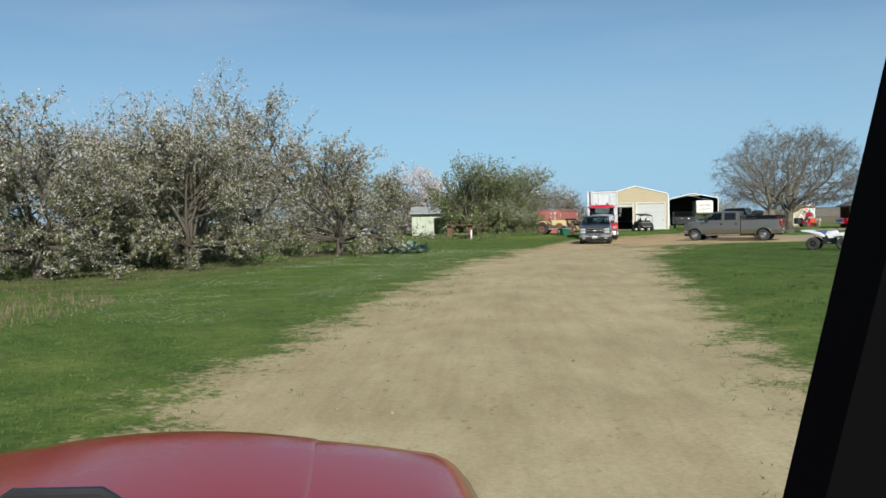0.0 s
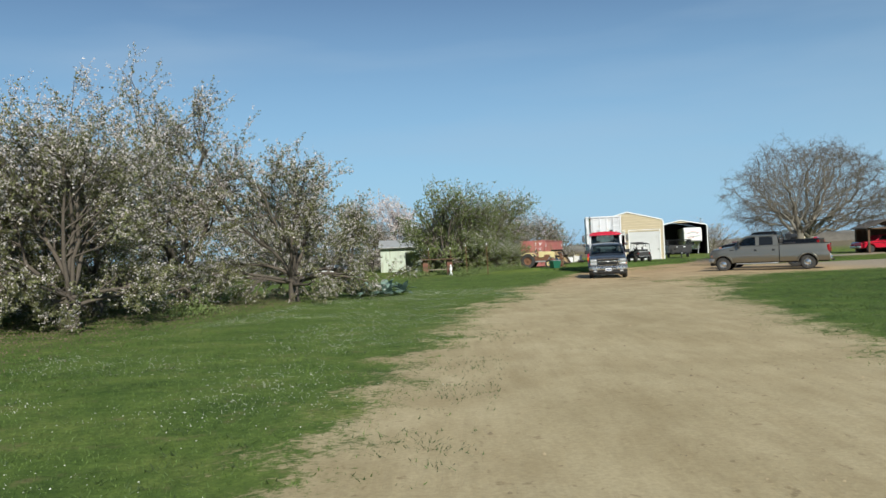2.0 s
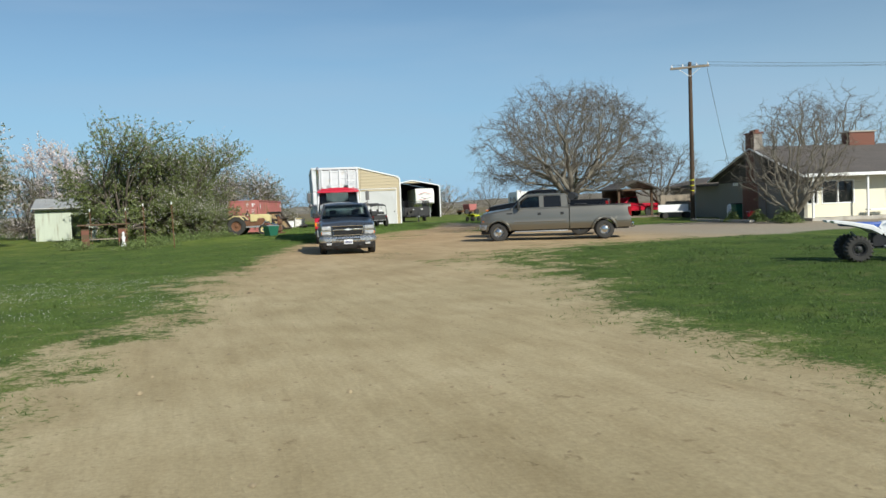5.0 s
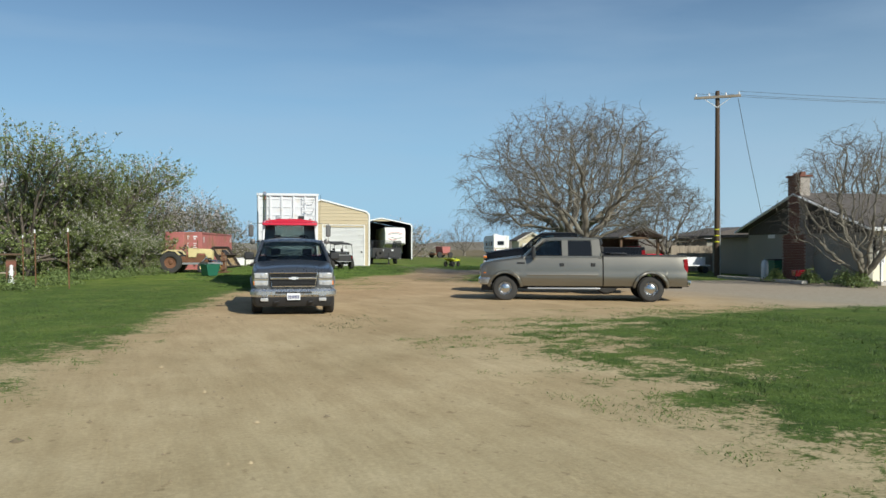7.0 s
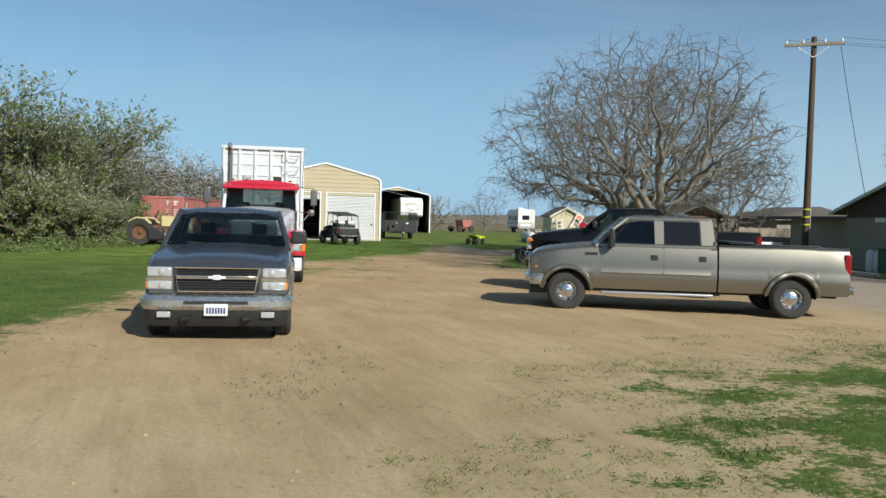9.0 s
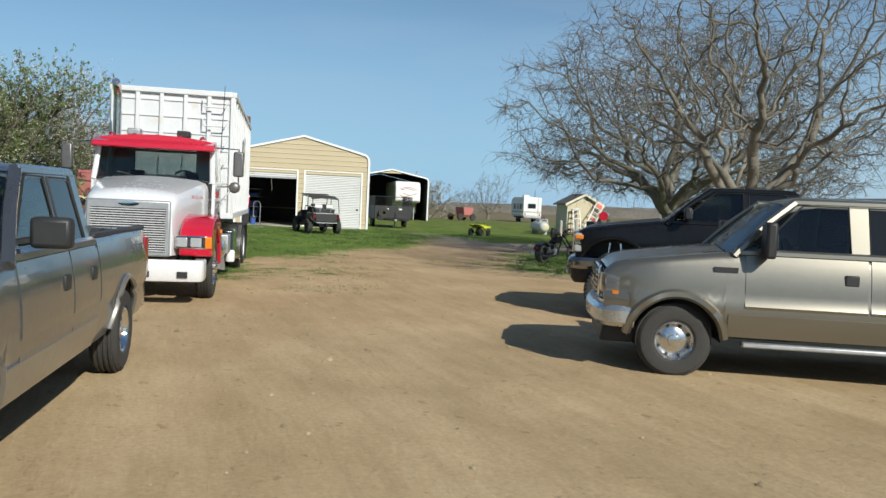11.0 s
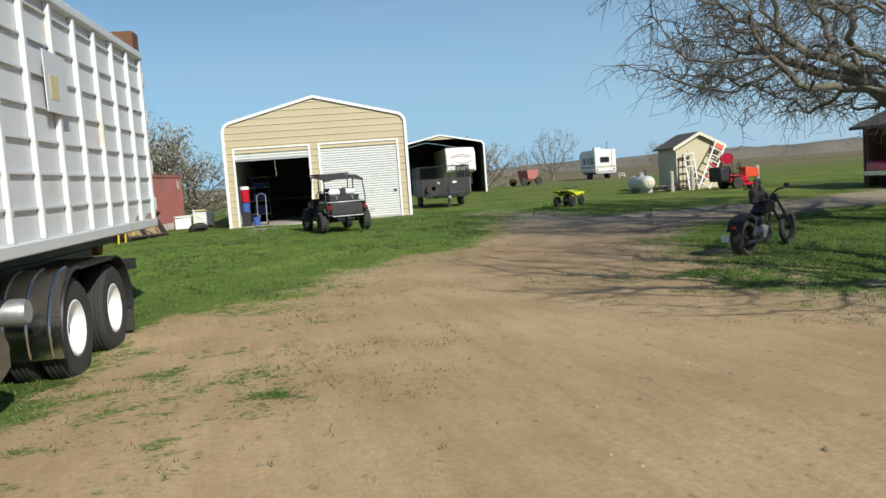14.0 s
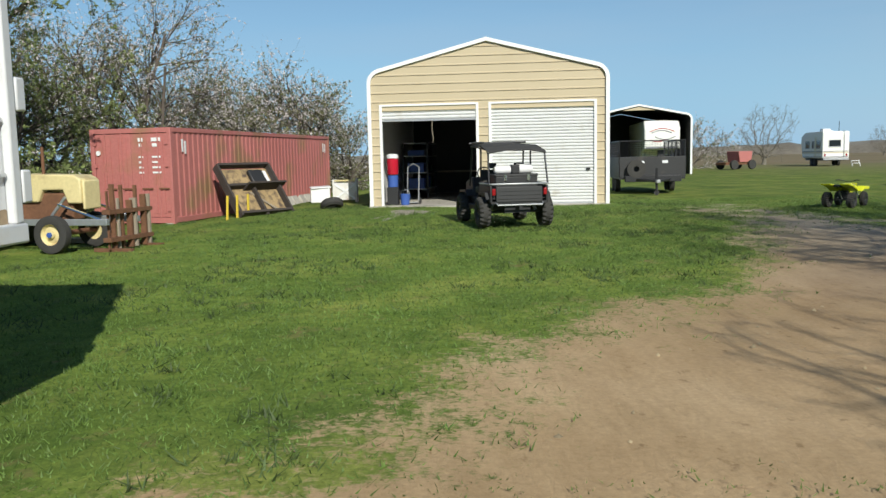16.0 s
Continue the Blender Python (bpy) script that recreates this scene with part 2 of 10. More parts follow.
M["white_plastic"] = mat("white_plastic", (0.76, 0.76, 0.76), 0.4, var=0.06)
M["rv_white"] = mat("off_white_rv_shell", (0.80, 0.79, 0.75), 0.45, var=0.05)
M["ink_grey"] = mat("grey_print", (0.16, 0.16, 0.18), 0.6, var=0.1)
M["ink_red"] = mat("red_print", (0.45, 0.05, 0.05), 0.6, var=0.1)
M["hill"] = mat("distant_dry_hill", (0.22, 0.20, 0.16), 1.0, var=0.25, big=0.01, fine=0.08)
M["far_wood"] = mat("distant_bare_wood", (0.17, 0.15, 0.12), 1.0, var=0.35, big=0.05, fine=0.6)


# ---------------------------------------------------------------- mesh helpers
def finish(name, bm, material, smooth=35.0, recalc=True):
    if recalc:
        bmesh.ops.recalc_face_normals(bm, faces=bm.faces)
    me = bpy.data.meshes.new(name)
    bm.to_mesh(me)
    bm.free()
    me.materials.append(material)
    if smooth:
        me.shade_smooth()
        me.set_sharp_from_angle(angle=radians(smooth))
    return me


def part(name, bm, material, parent=None, label="", smooth=35.0, bevel=0.0, segments=2, kind=""):
    ob = new(name, finish(name, bm, material, smooth))
    if parent is not None:
        ob.parent = parent
    if bevel:
        bv = ob.modifiers.new("bevel", "BEVEL")
        bv.width, bv.segments, bv.limit_method, bv.angle_limit = bevel, segments, "ANGLE", radians(40)
        bv.harden_normals = False
    return tagged(ob, label=label, kind=kind)


def thing(name, m, label, category, group="", kind=""):
    ob = new(name)
    ob.empty_display_size = 0.2
    ob.matrix_world = m
    return tagged(ob, label, category, group, kind)


def box(x0, x1, y0, y1, z0, z1, bm=None, turn=None):
    bm = bm or bmesh.new()
    m = Matrix.Translation(((x0 + x1) / 2, (y0 + y1) / 2, (z0 + z1) / 2)) @ Matrix.Diagonal((x1 - x0, y1 - y0, z1 - z0, 1))
    bmesh.ops.create_cube(bm, size=1.0, matrix=(turn @ m) if turn else m)
    return bm


def rod(a, b, r0, r1=None, seg=8, bm=None):
    bm = bm or bmesh.new()
    a, b = Vector(a), Vector(b)
    d = b - a
    m = Matrix.Translation((a + b) / 2) @ d.to_track_quat("Z", "Y").to_matrix().to_4x4()
    bmesh.ops.create_cone(bm, cap_ends=True, segments=seg, radius1=r0, radius2=r0 if r1 is None else r1, depth=d.length, matrix=m)
    return bm


def pipe(points, r, seg=6, bm=None):
    """One continuous round tube along a line of points, capped at both ends."""
    bm = bm or bmesh.new()
    pts = [Vector(p) for p in points]
    ring, up = [], None
    for i, p in enumerate(pts):
        a, b = pts[max(i - 1, 0)], pts[min(i + 1, len(pts) - 1)]
        if (b - a).length < 1e-6:
            b = a + (pts[1] - pts[0])
        t = (b - a).normalized()
        if up is None:
            up = t.orthogonal().normalized()
        up = up - t * up.dot(t)
        up = up.normalized() if up.length > 1e-4 else t.orthogonal().normalized()
        side = t.cross(up)
        wide = 1.0
        if 0 < i < len(pts) - 1:
            c = (p - a).normalized().dot((b - p).normalized())
            wide = min(1.0 / max(math.sqrt(max((1 + c) / 2, 0.0)), 0.5), 1.6)
        ring.append([bm.verts.new(p + (up * math.cos(2 * math.pi * k / seg) + side * math.sin(2 * math.pi * k / seg)) * r * (1 + (wide - 1) * 0.5)) for k in range(seg)])
    for u, v in zip(ring, ring[1:]):
        for k in range(seg):
            bm.faces.new((u[k], u[(k + 1) % seg], v[(k + 1) % seg], v[k]))
    bm.faces.new(ring[0][::-1])
    bm.faces.new(ring[-1])
    return bm


def prism(outline, y0, y1, bm=None, m=None):
    """A side outline of (x, z) pairs, drawn out across from y0 to y1."""
    bm = bm or bmesh.new()
    m = m or Matrix()
    a = [bm.verts.new(m @ Vector((x, y0, z))) for x, z in outline]
    b = [bm.verts.new(m @ Vector((x, y1, z))) for x, z in outline]
    bm.faces.new(a)
    bm.faces.new(b[::-1])
    for i in range(len(a)):
        j = (i + 1) % len(a)
        bm.faces.new((a[i], b[i], b[j], a[j]))
    return bm


def front_prism(outline, y0, y1, bm=None):
    """An outline of (x, z) pairs as seen from the front, drawn back from y0 to y1."""
    return prism(outline, y0, y1, bm)


def lathe(profile, bm=None, seg=28, m=None):
    """(radius, along) pairs turned round the y axis."""
    bm = bm or bmesh.new()
    m = m or Matrix()
    rings = []
    for r, h in profile:
        if r < 1e-5:
            rings.append([bm.verts.new(m @ Vector((0, h, 0)))])
        else:
            rings.append([bm.verts.new(m @ Vector((r * math.cos(2 * math.pi * k / seg), h, r * math.sin(2 * math.pi * k / seg)))) for k in range(seg)])
    for a, b in zip(rings, rings[1:]):
        for k in range(seg):
            j = (k + 1) % seg
            if len(a) == 1 and len(b) > 1:
                bm.faces.new((a[0], b[k], b[j]))
            elif len(b) == 1 and len(a) > 1:
                bm.faces.new((a[k], b[0], a[j]))
            elif len(a) > 1:
                bm.faces.new((a[k], b[k], b[j], a[j]))
    return bm


def slice_up(bm, axis, values):
    """Adds edge loops across the mesh at the given heights along an axis."""
    no = [0, 0, 0]
    no[axis] = 1
    for v in values:
        co = [0, 0, 0]
        co[axis] = v
        bmesh.ops.bisect_plane(bm, geom=bm.verts[:] + bm.edges[:] + bm.faces[:], dist=1e-5, plane_co=co, plane_no=no)
    return bm


def mesh_of(name, verts, faces, material, smooth=False):
    me = bpy.data.meshes.new(name)
    verts = np.ascontiguousarray(verts, dtype=np.float32)
    faces = np.ascontiguousarray(faces, dtype=np.int32)
    nf, k = faces.shape
    me.vertices.add(len(verts))
    me.vertices.foreach_set("co", verts.ravel())
    me.loops.add(nf * k)
    me.loops.foreach_set("vertex_index", faces.ravel())
    me.polygons.add(nf)
    me.polygons.foreach_set("loop_start", np.arange(nf, dtype=np.int32) * k)
    me.polygons.foreach_set("loop_total", np.full(nf, k, dtype=np.int32))
    me.update(calc_edges=True)
    me.materials.append(material)
    if smooth:
        me.shade_smooth()
    return me


# ---------------------------------------------------------------- ground
DIRT = [(-1.7, -30), (-1.6, 0), (-1.45, 4), (-0.9, 11), (-0.4, 17), (0.6, 25), (2.3, 33), (3.4, 38), (4.4, 42), (5.6, 46), (7.6, 54), (9.6, 58.0),
        (12.6, 58.4), (13.8, 60.5), (15, 66.2), (16.2, 68.5), (18.0, 70.2), (19.9, 72), (21.9, 75.6), (22.8, 77.4), (23.6, 83), (25.0, 84), (25.3, 80),
        (25.2, 76.8), (31, 76), (47, 78), (47, 74.5), (31, 72), (24.8, 71), (22.6, 68.5), (21.6, 65), (21.8, 61.8), (25, 59.4), (60, 58.5), (60, 45),
        (26, 43.6), (18, 43.2), (14.4, 42), (12.4, 39), (11.0, 35), (9.6, 31), (8.4, 27), (7.0, 20), (6.0, 11), (5.1, 4), (4.3, -3), (3.9, -30)]


def dirt_depth(px, py):
    """Metres inside the bare dirt's edge (below 0: outside)."""
    poly = np.array(DIRT, float)
    best = np.full(px.shape, 1e9)
    inside = np.zeros(px.shape, bool)
    for (ax, ay), (bx, by) in zip(poly, np.roll(poly, -1, axis=0)):
        dx, dy = bx - ax, by - ay
        s = np.clip(((px - ax) * dx + (py - ay) * dy) / (dx * dx + dy * dy), 0, 1)
        best = np.minimum(best, np.hypot(px - ax - s * dx, py - ay - s * dy))
        with np.errstate(divide="ignore", invalid="ignore"):
            cross = ((ay > py) != (by > py)) & (px < dx * (py - ay) / (dy if dy else 1e-9) + ax)
        inside ^= cross
    return np.where(inside, best, -best)


def axis_steps(lo, hi, step, far):
    mid = np.arange(lo, hi + step / 2, step)
    out, d = [], step
    edge = 0.0
    while edge < far:
        d *= 1.22
        edge += d
        out.append(edge)
    out = np.array(out)
    return np.concatenate([(lo - out)[::-1], mid, hi + out])


def swell(px, py):
    """The ground's gentle unevenness, in metres."""
    near = np.clip(1 - np.maximum(np.abs(px - 10) - 35, np.abs(py - 42) - 60) / 20, 0, 1)
    w = 0.012 * np.sin(px * 0.9 + 0.4 * np.sin(py * 0.31)) + 0.010 * np.sin(py * 0.7 + 1.3 * np.sin(px * 0.27)) + 0.006 * np.sin(px * 2.3 + py * 1.7)
    t = np.clip((py - 66) / 18, 0, 1)
    e = np.clip((px - 9) / 4, 0, 1)
    dip = 0.13 * np.exp(-(((px - 11.6) / 2.0) ** 2 + ((py - 63.8) / 2.6) ** 2))          # soft ground under the lorry's rear axles
    return near * w - 0.012 - dip + 0.16 * t * t * (3 - 2 * t) * e * e * (3 - 2 * e)


def lattice(px, py, seed):
    """Smooth value noise, 0 to 1."""
    i, j = np.floor(px), np.floor(py)
    u, v = px - i, py - j
    u, v = u * u * (3 - 2 * u), v * v * (3 - 2 * v)

    def rnd(a, b):
        s = np.sin(a * 127.1 + b * 311.7 + seed * 74.7) * 43758.5453
        return s - np.floor(s)
    return (rnd(i, j) * (1 - u) + rnd(i + 1, j) * u) * (1 - v) + (rnd(i, j + 1) * (1 - u) + rnd(i + 1, j + 1) * u) * v


def cloud(px, py, scale, seed, octaves=4):
    out, amp, tot = 0, 1.0, 0
    for k in range(octaves):
        out = out + amp * lattice(px * scale * 2 ** k, py * scale * 2 ** k, seed + k)
        tot += amp
        amp *= 0.6
    return out / tot


def frayed(px, py):
    """0 to 1 where the turf is worn thin and breaks up into small tufts."""
    return np.clip(np.exp(-(((px - 13.2) / 4.3) ** 2 + ((py - 37.8) / 7.2) ** 2)) + 0.9 * np.exp(-(((px - 20.5) / 2.6) ** 2 + ((py - 63) / 3.5) ** 2))
                   + 0.8 * np.exp(-(((px - 24.5) / 2.6) ** 2 + ((py - 86) / 5) ** 2)) + 0.7 * np.exp(-(((px - 13.6) / 1.8) ** 2 + ((py - 61.5) / 4.0) ** 2))
                   + 0.45 * np.exp(-(((px - 1.5) / 2.2) ** 2 + ((py - 34) / 14) ** 2)), 0, 1)


def soil_field(px, py):
    """Above zero where the soil is bare: the drive with its ragged edge, and worn patches in the turf."""
    w = frayed(px, py)
    rag = (cloud(px, py, 0.45, 3) - 0.5) * (1.1 + 1.2 * w) + (cloud(px * 0.8, py * 1.3, 1.5, 23, 3) - 0.5) * (1.1 + 1.4 * w)
    fine = (cloud(px * 0.75, py * 1.2, 2.6, 61, 3) - 0.5) * 3.4 * w
    tracks = 1.9 * np.exp(-(((px - 13.4) / 1.0) ** 2 + ((py - 64.0) / 2.4) ** 2))     # driven soil beside the lorry's rear wheels
    tracks = tracks + 1.5 * np.exp(-(((px - 12.6) / 1.1) ** 2 + ((py - 59.2) / 2.2) ** 2))
    d = np.clip(dirt_depth(px, py), -4, 4)
    return d * (1 - 0.62 * w) - 0.25 * w + rag + fine + tracks


def build_ground():
    xs, ys = axis_steps(-16, 34, 0.22, 2600), axis_steps(-10, 92, 0.22, 2600)
    gx, gy = np.meshgrid(xs, ys)
    dd = dirt_depth(gx, gy)
    z = swell(gx, gy) - 0.028 * np.clip(dd / 1.2, 0, 1)
    verts = np.stack([gx, gy, z], -1).reshape(-1, 3)
    nx = len(xs)
    i = (np.arange(len(ys) - 1)[:, None] * nx + np.arange(nx - 1)[None, :]).ravel()
    faces = np.stack([i, i + 1, i + nx + 1, i + nx], 1)
    me = mesh_of("ground", verts, faces, ground_material(), smooth=True)
    at = me.attributes.new("bare_soil", "FLOAT", "POINT")
    at.data.foreach_set("value", np.ascontiguousarray(np.clip(soil_field(gx, gy), -4, 4).ravel(), dtype=np.float32))
    # first spot: dark weeds in the right lawn; second: painted tree shade
    for key, vals in (("frayed", frayed(gx, gy)), ("weedy_shaded", np.clip(1.15 * np.exp(-(((gx - 17) / 9.5) ** 2 + ((gy - 27) / 15) ** 2)) + 0.95 * np.exp(-(((gx - 25) / 6) ** 2 + ((gy - 65.5) / 4) ** 2)), 0, 1)),
                      ("lush", np.clip(1.2 * np.exp(-(((gx - 13) / 9) ** 2 + ((gy - 74) / 9) ** 2)), 0, 1)),
                      # soft spot for litter plus the big tree's shade, painted into the soil
                      ("litter_shade", np.clip(1.3 * np.exp(-(((gx - 26) / 5.5) ** 2 + ((gy - 70) / 4.5) ** 2)), 0, 1))):
        at = me.attributes.new(key, "FLOAT", "POINT")
        at.data.foreach_set("value", np.ascontiguousarray(vals.ravel(), dtype=np.float32))
    return tagged(new("ground", me), "rural yard of green turf with a wide worn dirt drive", "ground", kind="structure")


def ground_material():
    m = bpy.data.materials.new("turf_and_dirt")
    m.use_nodes = True
    n, l = m.node_tree.nodes, m.node_tree.links
    bs = n["Principled BSDF"]
    tc = n.new("ShaderNodeTexCoord")

    def tex(scale, detail=5.0, stretch=None, rough=0.55):
        t = n.new("ShaderNodeTexNoise")
        t.inputs["Scale"].default_value, t.inputs["Detail"].default_value, t.inputs["Roughness"].default_value = scale, detail, rough
        if stretch:
            mp = n.new("ShaderNodeMapping")
            mp.inputs["Scale"].default_value = stretch
            mp.inputs["Rotation"].default_value = (0, 0, 0.2)
            l.new(tc.outputs["Object"], mp.inputs["Vector"])
            l.new(mp.outputs[0], t.inputs["Vector"])
        else:
            l.new(tc.outputs["Object"], t.inputs["Vector"])
        return t.outputs["Fac"]

    def math_(op, a, b=0.0, c=None):
        k = n.new("ShaderNodeMath")
        k.operation = op
        for i, v in enumerate((a, b) if c is None else (a, b, c)):
            if isinstance(v, (int, float)):
                k.inputs[i].default_value = v
            else:
                l.new(v, k.inputs[i])
        return k.outputs[0]

    def ramp(v, stops):
        r = n.new("ShaderNodeValToRGB")
        while len(r.color_ramp.elements) < len(stops):
            r.color_ramp.elements.new(0.5)
        for e, (p, c) in zip(r.color_ramp.elements, stops):
            e.position, e.color = p, (*c, 1) if len(c) == 3 else c
        l.new(v, r.inputs[0])
        return r.outputs[0]

    def mix(f, a, b, kind="MIX"):
        k = n.new("ShaderNodeMixRGB")
        k.blend_type = kind
        for s, v in zip(("Fac", "Color1", "Color2"), (f, a, b)):
            if isinstance(v, (int, float)):
                k.inputs[s].default_value = v
            elif isinstance(v, tuple):
                k.inputs[s].default_value = (*v, 1)
            else:
                l.new(v, k.inputs[s])
        return k.outputs[0]

    def attr(name):
        a = n.new("ShaderNodeAttribute")
        a.attribute_name = name
        return a.outputs["Fac"]

    fray = math_("ADD", math_("MULTIPLY", attr("frayed"), 1.2), 1.0)
    edge3 = math_("MULTIPLY", math_("SUBTRACT", tex(21.0, 6, (0.8, 1.2, 1.0), rough=0.75), 0.5), 2.6)
    edge2 = math_("MULTIPLY", math_("SUBTRACT", tex(7.0, 7, rough=0.75), 0.5), 2.8)
    edge1 = math_("MULTIPLY", math_("SUBTRACT", tex(1.7, 6, (1.0, 0.75, 1.0), 0.65), 0.5), 2.4)
    d = math_("ADD", attr("bare_soil"), math_("MULTIPLY", math_("ADD", math_("ADD", edge2, edge1), edge3), fray))
    bare = ramp(math_("MULTIPLY_ADD", d, 0.25, 0.5), [(0.41, (0, 0, 0)), (0.57, (1, 1, 1))])
    soil = ramp(tex(0.35, 6), [(0.30, (0.405, 0.328, 0.19)), (0.52, (0.468, 0.382, 0.229)), (0.74, (0.53, 0.444, 0.277))])
    soil = mix(0.6, soil, ramp(tex(0.9, 7, (1.6, 0.7, 1.0), 0.65), [(0.32, (0.80, 0.76, 0.70)), (0.60, (1.06, 1.06, 1.06))]), "MULTIPLY")
    soil = mix(0.7, soil, ramp(tex(22.0, 6, None, 0.75), [(0.30, (0.74, 0.72, 0.70)), (0.66, (1.10, 1.10, 1.10))]), "MULTIPLY")
    soil = mix(0.36, soil, ramp(tex(1.6, 6, (2.6, 0.22, 1.0), 0.7), [(0.36, (0.78, 0.76, 0.72)), (0.56, (1.05, 1.05, 1.05))]), "MULTIPLY")
    soil = mix(0.55, soil, ramp(tex(7.0, 3, (1.2, 0.8, 1.0), 0.6), [(0.29, (0.50, 0.46, 0.42)), (0.36, (1.0, 1.0, 1.0))]), "MULTIPLY")
    turf = ramp(tex(0.6, 6), [(0.30, (0.076, 0.124, 0.030)), (0.50, (0.112, 0.174, 0.040)), (0.70, (0.180, 0.222, 0.064))])
    # darker turf: weeds by the drive, tree shade coloured in by the motorcycle
    turf = mix(attr("weedy_shaded"), turf, mix(1.0, turf, (0.62, 0.70, 0.62), "MULTIPLY"))
    turf = mix(attr("lush"), turf, mix(1.0, turf, (1.18, 1.24, 1.14), "MULTIPLY"))
    turf = mix(0.75, turf, ramp(tex(1.1, 5, None, 0.65), [(0.34, (0.60, 0.70, 0.58)), (0.62, (1.16, 1.10, 1.05))]), "MULTIPLY")
    turf = mix(0.7, turf, ramp(tex(4.5, 6, None, 0.7), [(0.34, (0.58, 0.64, 0.58)), (0.64, (1.18, 1.14, 1.10))]), "MULTIPLY")
    turf = mix(0.85, turf, ramp(tex(16.0, 7, None, 0.8), [(0.30, (0.36, 0.42, 0.38)), (0.68, (1.32, 1.25, 1.2))]), "MULTIPLY")
    turf = mix(ramp(tex(1.7, 6, None, 0.7), [(0.57, (0, 0, 0)), (0.72, (0.75, 0.75, 0.75))]), turf, (0.19, 0.15, 0.078))
    sep = n.new("ShaderNodeSeparateXYZ")
    l.new(tc.outputs["Object"], sep.inputs[0])
    dry = ramp(math_("MULTIPLY_ADD", math_("ADD", sep.outputs["Y"], math_("MULTIPLY", tex(0.12, 4), 14.0)), 1 / 100.0, 0.0), [(0.62, (1, 1, 1)), (0.78, (1.42, 1.25, 1.15))])
    turf = mix(1.0, turf, dry, "MULTIPLY")
    # pale grey gravel towards the house; litter and painted tree shade darken the soil below the big tree
    gravel = ramp(math_("MULTIPLY_ADD", math_("ADD", sep.outputs["X"], math_("MULTIPLY", tex(0.3, 4), 5.0)), 1 / 60.0, 0.0), [(0.38, (0, 0, 0)), (0.46, (0.85, 0.85, 0.85))])
    soil = mix(gravel, soil, ramp(tex(9.0, 6, None, 0.75), [(0.30, (0.24, 0.235, 0.185)), (0.68, (0.40, 0.39, 0.32))]))
    # streaky darkening: leaf litter together with the tree's shade, put into the colour
    litter = math_("MULTIPLY", attr("litter_shade"), ramp(tex(1.3, 6, (1.0, 0.6, 1.0), 0.7), [(0.36, (0.25, 0.25, 0.25)), (0.60, (1, 1, 1))]))
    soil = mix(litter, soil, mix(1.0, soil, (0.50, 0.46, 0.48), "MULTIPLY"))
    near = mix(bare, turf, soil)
    # further fields
    far = ramp(math_("MULTIPLY_ADD", math_("ADD", sep.outputs["Y"], math_("MULTIPLY", tex(0.02), 120.0)), 1 / 400.0, 0.0), [(0.42, (0, 0, 0)), (0.56, (1, 1, 1))])
    field = ramp(tex(0.012, 5, (1, 4, 1)), [(0.30, (0.115, 0.115, 0.05)), (0.45, (0.20, 0.155, 0.092)), (0.7, (0.17, 0.145, 0.085))])
    # browner soil and yellower turf towards the garage
    yard = ramp(math_("MULTIPLY_ADD", math_("ADD", sep.outputs["Y"], math_("MULTIPLY", tex(0.12, 4), 14.0)), 1 / 100.0, 0.0), [(0.38, (1, 1, 1)), (0.60, (1.04, 0.91, 0.88))])
    near = mix(bare, near, mix(1.0, near, yard, "MULTIPLY"))
    l.new(mix(far, near, field), bs.inputs["Base Color"])
    bs.inputs["Roughness"].default_value = 0.95
    bs.inputs["Specular IOR Level"].default_value = 0.15
    b = n.new("ShaderNodeBump")
    b.inputs["Strength"].default_value, b.inputs["Distance"].default_value = 0.55, 0.035
    hgt = math_("ADD", math_("MULTIPLY", tex(26.0, 6, None, 0.75), 0.6), math_("MULTIPLY", tex(4.0, 5, (3.0, 0.6, 1), 0.6), 0.8))
    l.new(hgt, b.inputs["Height"])
    l.new(b.outputs[0], bs.inputs["Normal"])
    return m


build_ground()


# ---------------------------------------------------------------- plants
def tubes(segs, sides):
    """Vertices and quads of tapered tubes along segments given as rows of p, q, r0, r1."""
    s = np.asarray(segs, float)
    p, q, r0, r1 = s[:, 0:3], s[:, 3:6], s[:, 6], s[:, 7]
    d = q - p
    d /= np.maximum(np.linalg.norm(d, axis=1, keepdims=True), 1e-9)
    ref = np.where(np.abs(d[:, 2:3]) > 0.9, np.array([[1.0, 0, 0]]), np.array([[0, 0, 1.0]]))
    u = np.cross(d, ref)
    u /= np.linalg.norm(u, axis=1, keepdims=True)
    v = np.cross(d, u)
    a = np.arange(sides) * 2 * np.pi / sides
    ring = u[:, None, :] * np.cos(a)[None, :, None] + v[:, None, :] * np.sin(a)[None, :, None]
    lo = p[:, None, :] + ring * r0[:, None, None]
    hi = q[:, None, :] + ring * r1[:, None, None]
    verts = np.concatenate([lo, hi], 1).reshape(-1, 3)
    base = np.arange(len(s))[:, None] * 2 * sides
    k = np.arange(sides)[None, :]
    j = (k + 1) % sides
    faces = np.stack([base + k, base + j, base + sides + j, base + sides + k], -1).reshape(-1, 4)
    return verts, faces


